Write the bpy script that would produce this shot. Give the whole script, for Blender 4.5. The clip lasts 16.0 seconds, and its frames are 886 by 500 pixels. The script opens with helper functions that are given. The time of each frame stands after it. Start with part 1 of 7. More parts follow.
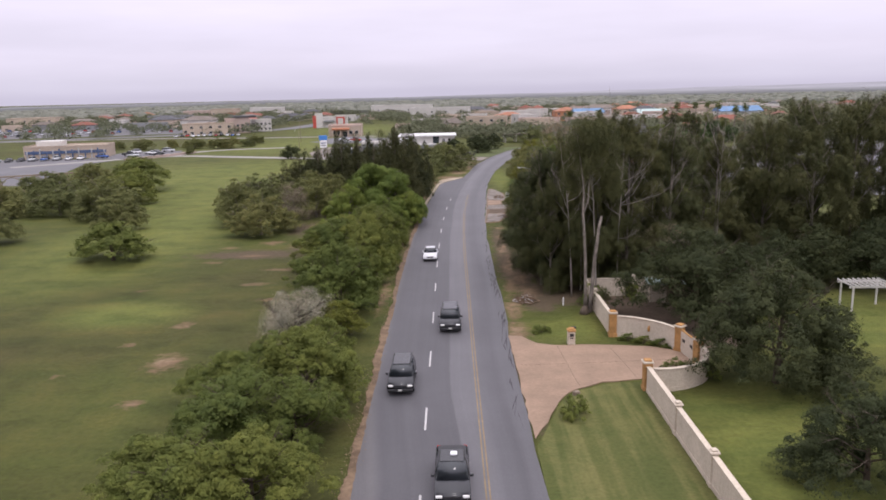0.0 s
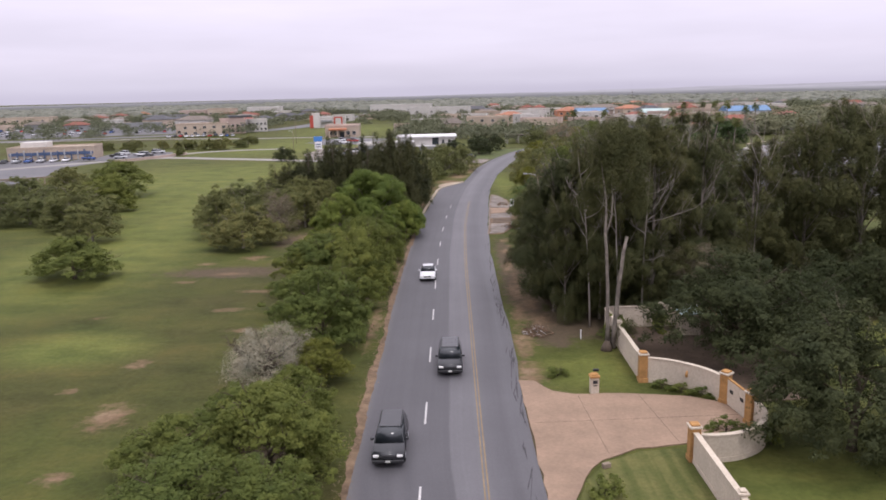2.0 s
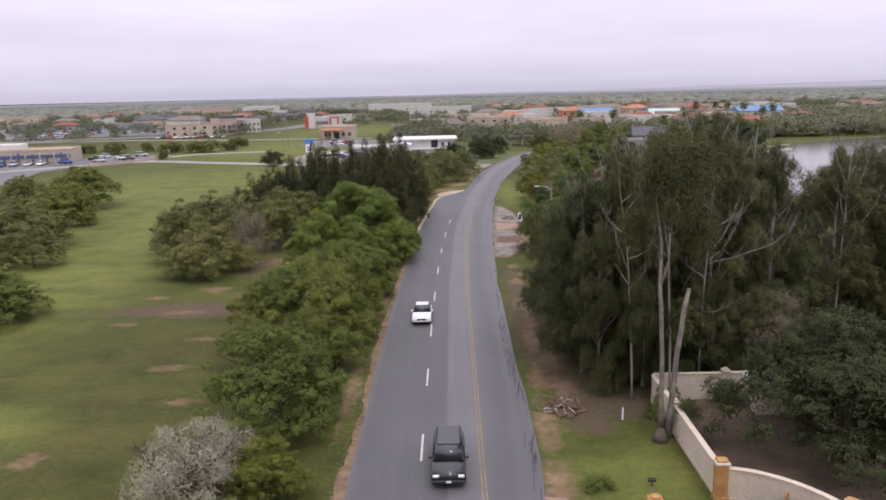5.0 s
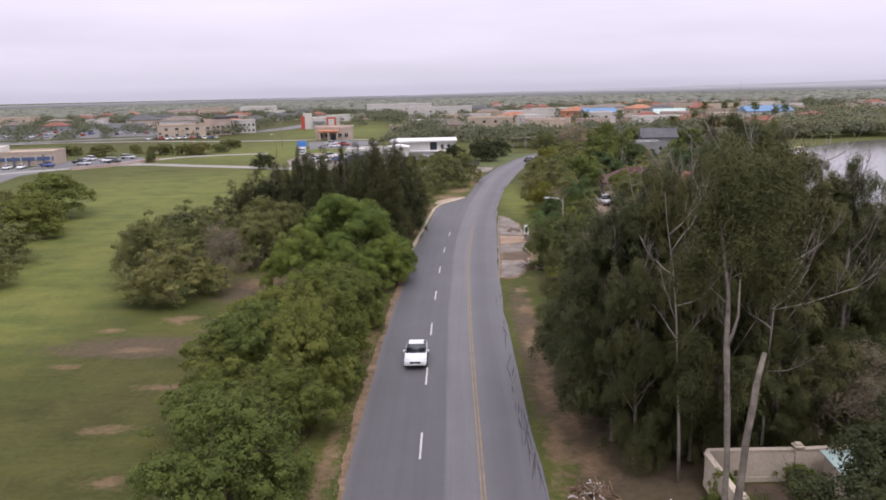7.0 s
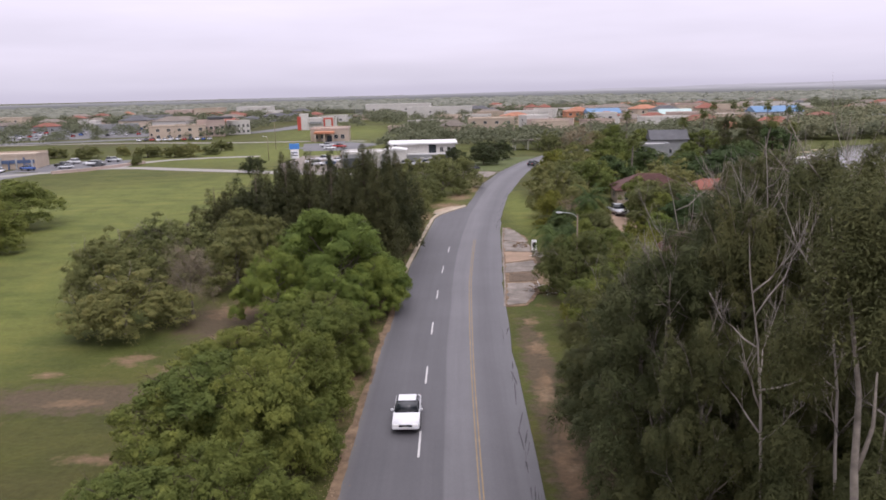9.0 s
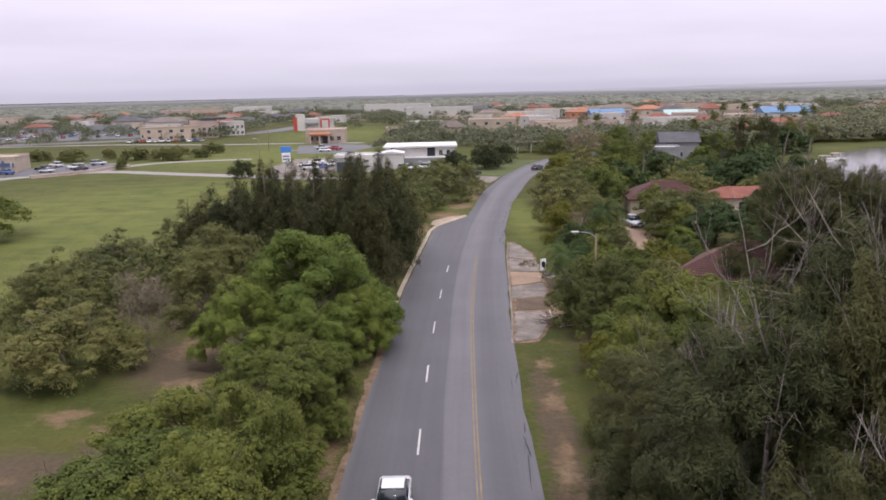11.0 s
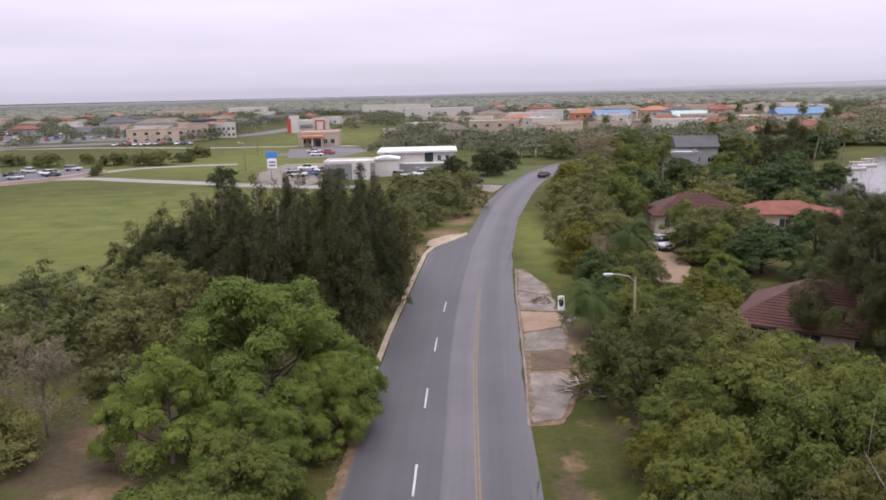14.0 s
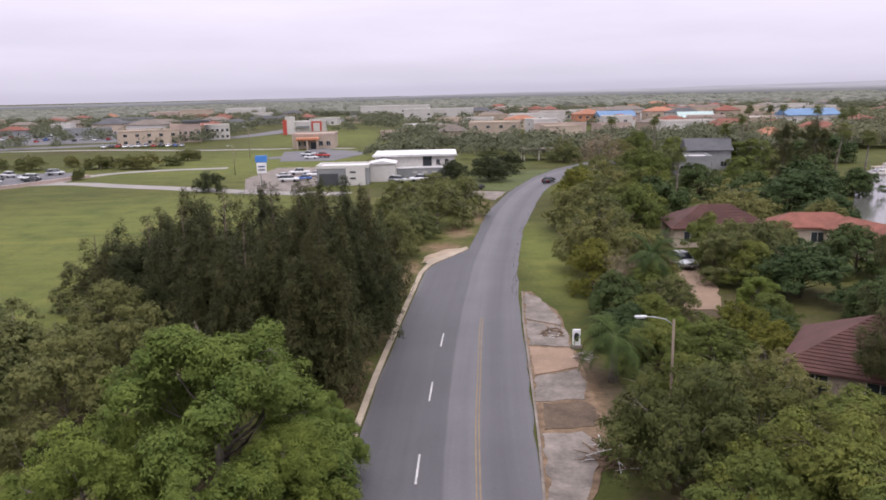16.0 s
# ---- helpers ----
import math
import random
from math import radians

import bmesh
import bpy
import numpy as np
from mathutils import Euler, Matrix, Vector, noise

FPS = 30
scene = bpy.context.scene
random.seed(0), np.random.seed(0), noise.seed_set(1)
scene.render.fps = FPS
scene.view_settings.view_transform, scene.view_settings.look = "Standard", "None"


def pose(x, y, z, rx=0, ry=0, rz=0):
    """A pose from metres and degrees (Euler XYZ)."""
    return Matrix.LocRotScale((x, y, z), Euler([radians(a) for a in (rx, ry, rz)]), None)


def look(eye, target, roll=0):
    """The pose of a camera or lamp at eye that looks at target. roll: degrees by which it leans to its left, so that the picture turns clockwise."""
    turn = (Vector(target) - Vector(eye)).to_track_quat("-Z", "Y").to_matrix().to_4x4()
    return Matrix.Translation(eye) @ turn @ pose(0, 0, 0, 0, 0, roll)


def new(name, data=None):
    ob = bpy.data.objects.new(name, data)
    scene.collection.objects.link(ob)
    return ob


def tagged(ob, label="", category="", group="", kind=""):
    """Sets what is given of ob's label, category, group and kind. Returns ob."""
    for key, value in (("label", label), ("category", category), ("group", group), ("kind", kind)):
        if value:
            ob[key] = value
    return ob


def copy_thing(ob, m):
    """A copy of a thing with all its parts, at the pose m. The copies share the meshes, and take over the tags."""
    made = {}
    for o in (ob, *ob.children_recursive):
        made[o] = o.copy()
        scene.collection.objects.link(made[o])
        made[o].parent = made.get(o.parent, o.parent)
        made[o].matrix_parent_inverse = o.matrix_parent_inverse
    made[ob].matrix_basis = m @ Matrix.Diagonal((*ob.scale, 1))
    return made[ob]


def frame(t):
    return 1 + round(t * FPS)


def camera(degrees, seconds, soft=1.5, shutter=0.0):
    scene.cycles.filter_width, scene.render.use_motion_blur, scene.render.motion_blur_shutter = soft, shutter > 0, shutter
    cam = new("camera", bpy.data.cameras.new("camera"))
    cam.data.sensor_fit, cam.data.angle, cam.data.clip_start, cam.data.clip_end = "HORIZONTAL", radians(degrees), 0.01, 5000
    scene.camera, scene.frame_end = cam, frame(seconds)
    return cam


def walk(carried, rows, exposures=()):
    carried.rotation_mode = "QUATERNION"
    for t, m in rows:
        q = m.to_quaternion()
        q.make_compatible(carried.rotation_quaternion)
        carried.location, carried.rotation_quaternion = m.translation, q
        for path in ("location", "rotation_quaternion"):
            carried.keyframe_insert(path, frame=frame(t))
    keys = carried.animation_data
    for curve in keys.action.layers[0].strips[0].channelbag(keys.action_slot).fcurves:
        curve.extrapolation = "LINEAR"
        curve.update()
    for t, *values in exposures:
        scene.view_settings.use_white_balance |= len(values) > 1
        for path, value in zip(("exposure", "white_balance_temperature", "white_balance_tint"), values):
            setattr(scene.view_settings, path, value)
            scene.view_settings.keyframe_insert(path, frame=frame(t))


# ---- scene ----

# ---------------- camera and its flight ----------------
cam = camera(59.2, 16.0, soft=1.75)


def flight(t):
    s = t / 16
    gain = 0.296 - 5.238 * s + 18.168 * s * s - 12.927 * s ** 3
    eye = Vector((-1.711 + 0.0102 * t + 0.0028 * t * t, 5.8645 * t - 0.00454 * t * t + gain, 22.036 + 0.0092 * t))
    yaw, pitch = radians(0.749 + 0.0040 * t), radians(11.505 + 0.487 * s - 0.388 * s * s)
    way = Vector((-math.sin(yaw) * math.cos(pitch), math.cos(yaw) * math.cos(pitch), -math.sin(pitch)))
    return look(eye, eye + 100 * way, -1.306)


walk(cam, [(float(t), flight(t)) for t in range(17)], exposures=[(0.0, 0.0, 6300, 18.0), (16.0, 0.0, 6300, 18.0)])

# ---------------- overcast daylight ----------------
SUN_ELEVATION, SUN_AZIMUTH = 62, 150
world = bpy.data.worlds.new("overcast_sky")
scene.world = world
world.use_nodes = True
wn, wl = world.node_tree.nodes, world.node_tree.links
wn.clear()
w_out = wn.new("ShaderNodeOutputWorld")
w_back = wn.new("ShaderNodeBackground")
w_back.inputs["Strength"].default_value = 1.0
w_coord = wn.new("ShaderNodeTexCoord")
w_sep = wn.new("ShaderNodeSeparateXYZ")
w_ramp = wn.new("ShaderNodeValToRGB")
cr = w_ramp.color_ramp
cr.interpolation = "EASE"
cr.elements[0].position, cr.elements[0].color = 0.0, (0.232, 0.222, 0.262, 1)
cr.elements[1].position, cr.elements[1].color = 1.0, (0.88, 0.86, 0.88, 1)
for at, col in ((0.012, (0.262, 0.252, 0.292, 1)), (0.05, (0.315, 0.297, 0.340, 1)), (0.115, (0.352, 0.328, 0.366, 1)), (0.45, (0.54, 0.52, 0.54, 1))):
    e = cr.elements.new(at)
    e.color = col
w_map = wn.new("ShaderNodeMapping")
w_map.inputs["Scale"].default_value = (2.2, 2.2, 14.0)
w_cloud = wn.new("ShaderNodeTexNoise")
w_cloud.inputs["Scale"].default_value = 1.6
w_cloud.inputs["Detail"].default_value = 4.0
w_amt = wn.new("ShaderNodeMapRange")
w_amt.inputs["From Min"].default_value, w_amt.inputs["From Max"].default_value = 0.3, 0.7
w_amt.inputs["To Min"].default_value, w_amt.inputs["To Max"].default_value = 2.28, 2.60
w_mul = wn.new("ShaderNodeVectorMath")
w_mul.operation = "SCALE"
w_sky = wn.new("ShaderNodeTexSky")
w_sky.sky_type = "NISHITA"
w_sky.sun_disc = False
w_sky.sun_elevation, w_sky.sun_rotation = radians(SUN_ELEVATION), radians(SUN_AZIMUTH)
w_dim = wn.new("ShaderNodeVectorMath")
w_dim.operation = "SCALE"
w_dim.inputs["Scale"].default_value = 0.012
w_add = wn.new("ShaderNodeVectorMath")
w_add.operation = "ADD"
wl.new(w_coord.outputs["Generated"], w_sep.inputs[0])
wl.new(w_coord.outputs["Generated"], w_map.inputs["Vector"])
wl.new(w_map.outputs[0], w_cloud.inputs["Vector"])
wl.new(w_cloud.outputs[0], w_amt.inputs["Value"])
wl.new(w_sep.outputs["Z"], w_ramp.inputs[0])
wl.new(w_ramp.outputs["Color"], w_mul.inputs[0])
wl.new(w_amt.outputs[0], w_mul.inputs["Scale"])
wl.new(w_sky.outputs[0], w_dim.inputs[0])
wl.new(w_mul.outputs[0], w_add.inputs[0])
wl.new(w_dim.outputs[0], w_add.inputs[1])
wl.new(w_add.outputs[0], w_back.inputs["Color"])
wl.new(w_back.outputs[0], w_out.inputs["Surface"])

sun = new("sun", bpy.data.lights.new("sun", "SUN"))
sun.data.energy, sun.data.angle, sun.data.color = 1.3, radians(14), (1.0, 0.97, 0.93)
sun.matrix_world = pose(0, 0, 200, 90 - SUN_ELEVATION, 0, 180 - SUN_AZIMUTH)

# ---------------- materials ----------------


def ramp_node(nt, stops):
    r = nt.nodes.new("ShaderNodeValToRGB")
    els = r.color_ramp.elements
    els[0].position, els[0].color = stops[0][0], (*stops[0][1], 1)
    els[1].position, els[1].color = stops[-1][0], (*stops[-1][1], 1)
    for p, c in stops[1:-1]:
        els.new(p).color = (*c, 1)
    return r


def noise_node(nt, vec, scale, detail=4.0, rough=0.6):
    n = nt.nodes.new("ShaderNodeTexNoise")
    n.inputs["Scale"].default_value, n.inputs["Detail"].default_value, n.inputs["Roughness"].default_value = scale, detail, rough
    if vec is not None:
        nt.links.new(vec, n.inputs["Vector"])
    return n


def mix_node(nt, a, b, fac, mode="MIX"):
    m = nt.nodes.new("ShaderNodeMix")
    m.data_type, m.blend_type = "RGBA", mode
    for sock, v in ((m.inputs[0], fac), (m.inputs[6], a), (m.inputs[7], b)):
        if isinstance(v, (int, float)):
            sock.default_value = v
        elif isinstance(v, tuple):
            sock.default_value = (*v, 1)
        else:
            nt.links.new(v, sock)
    return m.outputs[2]


def base_material(name, rough=0.8, metal=0.0, spec=0.3):
    m = bpy.data.materials.new(name)
    m.use_nodes = True
    nt = m.node_tree
    b = nt.nodes["Principled BSDF"]
    b.inputs["Roughness"].default_value, b.inputs["Metallic"].default_value = rough, metal
    b.inputs["Specular IOR Level"].default_value = spec
    co = nt.nodes.new("ShaderNodeTexCoord").outputs["Object"]
    return m, nt, b, co


def add_bump(nt, b, height, strength, distance):
    n = nt.nodes.new("ShaderNodeBump")
    n.inputs["Strength"].default_value, n.inputs["Distance"].default_value = strength, distance
    nt.links.new(height, n.inputs["Height"])
    nt.links.new(n.outputs[0], b.inputs["Normal"])


def surface(name, col, rough=0.8, metal=0.0, big=0.3, fine=6.0, vary=0.25, bump=0.3, depth=0.01, tint=None, random_vary=0.0):
    """A weathered surface: blotches at one scale, grain at another, and fine relief."""
    m, nt, b, co = base_material(name, rough, metal)
    n1, n2 = noise_node(nt, co, big), noise_node(nt, co, fine, 3)
    lo = tuple(c * (1 - vary) for c in col) if tint is None else tint
    hi = tuple(min(1, c * (1 + vary)) for c in col)
    r1 = ramp_node(nt, [(0.3, lo), (0.55, col), (0.75, hi)])
    nt.links.new(n1.outputs[0], r1.inputs[0])
    r2 = ramp_node(nt, [(0.25, (0.72, 0.72, 0.72)), (0.7, (1.1, 1.1, 1.1))])
    nt.links.new(n2.outputs[0], r2.inputs[0])
    c = mix_node(nt, r1.outputs[0], r2.outputs[0], 0.6, "MULTIPLY")
    if random_vary:
        oi = nt.nodes.new("ShaderNodeObjectInfo")
        r3 = ramp_node(nt, [(0.0, (1 - random_vary,) * 3), (1.0, (1 + random_vary,) * 3)])
        nt.links.new(oi.outputs["Random"], r3.inputs[0])
        c = mix_node(nt, c, r3.outputs[0], 1.0, "MULTIPLY")
    nt.links.new(c, b.inputs["Base Color"])
    add_bump(nt, b, n2.outputs[0], bump, depth)
    return m


def plain(name, col, rough=0.5, metal=0.0, spec=0.4):
    m, nt, b, co = base_material(name, rough, metal, spec)
    n = noise_node(nt, co, 3.0)
    r = ramp_node(nt, [(0.3, tuple(c * 0.88 for c in col)), (0.7, tuple(min(1, c * 1.08) for c in col))])
    nt.links.new(n.outputs[0], r.inputs[0])
    nt.links.new(r.outputs[0], b.inputs["Base Color"])
    return m


def foliage(name, dark, mid, light, through_light=0.25):
    """Leaves: each spray, each clump and each plant differs a little in tone."""
    dark, light = (tuple(c + 0.35 * (e - c) for c, e in zip(mid, ends)) for ends in (dark, light))
    m, nt, b, co = base_material(name, 0.75, 0.0, 0.12)
    geo = nt.nodes.new("ShaderNodeNewGeometry")
    oi = nt.nodes.new("ShaderNodeObjectInfo")
    r = ramp_node(nt, [(0.0, dark), (0.5, mid), (1.0, light)])
    nt.links.new(geo.outputs["Random Per Island"], r.inputs[0])
    n = noise_node(nt, co, 0.8, 4, 0.65)
    r2 = ramp_node(nt, [(0.3, (0.62, 0.68, 0.64)), (0.7, (1.30, 1.22, 1.06))])
    nt.links.new(n.outputs[0], r2.inputs[0])
    c = mix_node(nt, r.outputs[0], r2.outputs[0], 0.85, "MULTIPLY")
    r3 = ramp_node(nt, [(0.0, (0.80, 0.86, 0.84)), (1.0, (1.18, 1.12, 1.0))])
    nt.links.new(oi.outputs["Random"], r3.inputs[0])
    c = mix_node(nt, c, r3.outputs[0], 1.0, "MULTIPLY")
    nt.links.new(c, b.inputs["Base Color"])
    tr = nt.nodes.new("ShaderNodeBsdfTranslucent")
    nt.links.new(c, tr.inputs["Color"])
    mx = nt.nodes.new("ShaderNodeMixShader")
    mx.inputs[0].default_value = through_light
    nt.links.new(b.outputs[0], mx.inputs[1])
    nt.links.new(tr.outputs[0], mx.inputs[2])
    nt.links.new(mx.outputs[0], nt.nodes["Material Output"].inputs["Surface"])
    return m


def grass_material():
    """Field grass; the sheet's own 'cover' says where soil, leaf litter and lush growth lie."""
    m, nt, b, co = base_material("field_grass", 0.9, 0.0, 0.15)
    n1, n2, n3 = noise_node(nt, co, 0.022, 5), noise_node(nt, co, 0.20, 5, 0.65), noise_node(nt, co, 2.2, 6, 0.72)
    mp = nt.nodes.new("ShaderNodeMapping")
    mp.inputs["Scale"].default_value = (0.05, 0.24, 1.0)
    nt.links.new(co, mp.inputs["Vector"])
    n4 = noise_node(nt, mp.outputs[0], 1.0, 5, 0.65)
    r1 = ramp_node(nt, [(0.32, (0.058, 0.054, 0.019)), (0.46, (0.061, 0.065, 0.017)), (0.56, (0.066, 0.077, 0.018)), (0.7, (0.084, 0.089, 0.027))])
    nt.links.new(n1.outputs[0], r1.inputs[0])
    r2 = ramp_node(nt, [(0.28, (0.66, 0.68, 0.62)), (0.5, (1.0, 1.0, 1.0)), (0.72, (1.28, 1.14, 1.15))])
    nt.links.new(n2.outputs[0], r2.inputs[0])
    r3 = ramp_node(nt, [(0.25, (0.50, 0.52, 0.47)), (0.7, (1.14, 1.14, 1.14))])
    nt.links.new(n3.outputs[0], r3.inputs[0])
    r4 = ramp_node(nt, [(0.35, (0.82, 0.87, 0.82)), (0.62, (1.14, 1.08, 1.1))])
    nt.links.new(n4.outputs[0], r4.inputs[0])
    cover = nt.nodes.new("ShaderNodeAttribute")
    cover.attribute_name = "cover"
    sep = nt.nodes.new("ShaderNodeSeparateColor")
    nt.links.new(cover.outputs["Color"], sep.inputs[0])

    def edge(sock, n, soft):
        add = nt.nodes.new("ShaderNodeMath")
        add.operation = "MULTIPLY_ADD"
        nt.links.new(n, add.inputs[0])
        add.inputs[1].default_value = 1.5
        nt.links.new(sock, add.inputs[2])
        mr = nt.nodes.new("ShaderNodeMapRange")
        mr.inputs["From Min"].default_value, mr.inputs["From Max"].default_value = 1.2, 1.2 + soft
        nt.links.new(add.outputs[0], mr.inputs["Value"])
        return mr.outputs[0]
    n6 = noise_node(nt, co, 0.85, 6, 0.7)
    lush = mix_node(nt, r1.outputs[0], (0.108, 0.124, 0.030), sep.outputs[2])
    c = mix_node(nt, lush, r2.outputs[0], 1.0, "MULTIPLY")
    c = mix_node(nt, c, r4.outputs[0], 1.0, "MULTIPLY")
    c = mix_node(nt, c, (0.088, 0.066, 0.042), edge(sep.outputs[1], n6.outputs[0], 0.35))
    rd = ramp_node(nt, [(0.3, (0.125, 0.082, 0.048)), (0.55, (0.185, 0.125, 0.076)), (0.75, (0.27, 0.195, 0.13))])
    nt.links.new(n2.outputs[0], rd.inputs[0])
    c = mix_node(nt, c, rd.outputs[0], edge(sep.outputs[0], n6.outputs[0], 0.42))
    c = mix_node(nt, c, r3.outputs[0], 0.75, "MULTIPLY")
    nt.links.new(c, b.inputs["Base Color"])
    add_bump(nt, b, n3.outputs[0], 0.8, 0.14)
    return m


def asphalt_material():
    """UV x runs across the carriageway in metres from the yellow lines, UV y along it."""
    m, nt, b, co = base_material("asphalt", 0.62, 0.0, 0.42)
    uv = nt.nodes.new("ShaderNodeTexCoord").outputs["UV"]
    sep = nt.nodes.new("ShaderNodeSeparateXYZ")
    nt.links.new(uv, sep.inputs[0])
    n1, n2 = noise_node(nt, co, 0.12, 5), noise_node(nt, co, 9.0, 4, 0.7)
    mp = nt.nodes.new("ShaderNodeMapping")
    mp.inputs["Scale"].default_value = (1.6, 0.03, 1.0)
    nt.links.new(uv, mp.inputs["Vector"])
    n3 = noise_node(nt, mp.outputs[0], 1.0, 4)
    across = nt.nodes.new("ShaderNodeMapRange")
    across.inputs["From Min"].default_value, across.inputs["From Max"].default_value = -10.0, 10.0
    wob = nt.nodes.new("ShaderNodeMath")
    wob.operation = "MULTIPLY_ADD"
    nt.links.new(n3.outputs[0], wob.inputs[0])
    wob.inputs[1].default_value = 0.5
    nt.links.new(sep.outputs["X"], wob.inputs[2])
    nt.links.new(wob.outputs[0], across.inputs["Value"])

    def at(x):
        return (x + 0.25 + 10) / 20
    newer, worn, old, edge = (0.070, 0.067, 0.073), (0.104, 0.100, 0.107), (0.086, 0.083, 0.090), (0.100, 0.094, 0.096)
    r = ramp_node(nt, [(0.0, newer), (at(-8.0), edge), (at(-7.4), newer), (at(-2.2), newer), (at(-2.0), worn), (at(-0.2), worn), (at(0.3), old), (at(1.6), newer), (at(2.5), old), (1.0, edge)])
    nt.links.new(across.outputs[0], r.inputs[0])
    r1 = ramp_node(nt, [(0.3, (0.88, 0.88, 0.88)), (0.7, (1.1, 1.1, 1.1))])
    nt.links.new(n1.outputs[0], r1.inputs[0])
    r2 = ramp_node(nt, [(0.2, (0.75, 0.75, 0.75)), (0.75, (1.15, 1.15, 1.15))])
    nt.links.new(n2.outputs[0], r2.inputs[0])
    r3 = ramp_node(nt, [(0.3, (0.9, 0.9, 0.9)), (0.7, (1.08, 1.08, 1.08))])
    nt.links.new(n3.outputs[0], r3.inputs[0])
    c = mix_node(nt, r.outputs[0], r1.outputs[0], 1.0, "MULTIPLY")
    c = mix_node(nt, c, r2.outputs[0], 0.7, "MULTIPLY")
    c = mix_node(nt, c, r3.outputs[0], 1.0, "MULTIPLY")
    nt.links.new(c, b.inputs["Base Color"])
    add_bump(nt, b, n2.outputs[0], 0.4, 0.01)
    return m


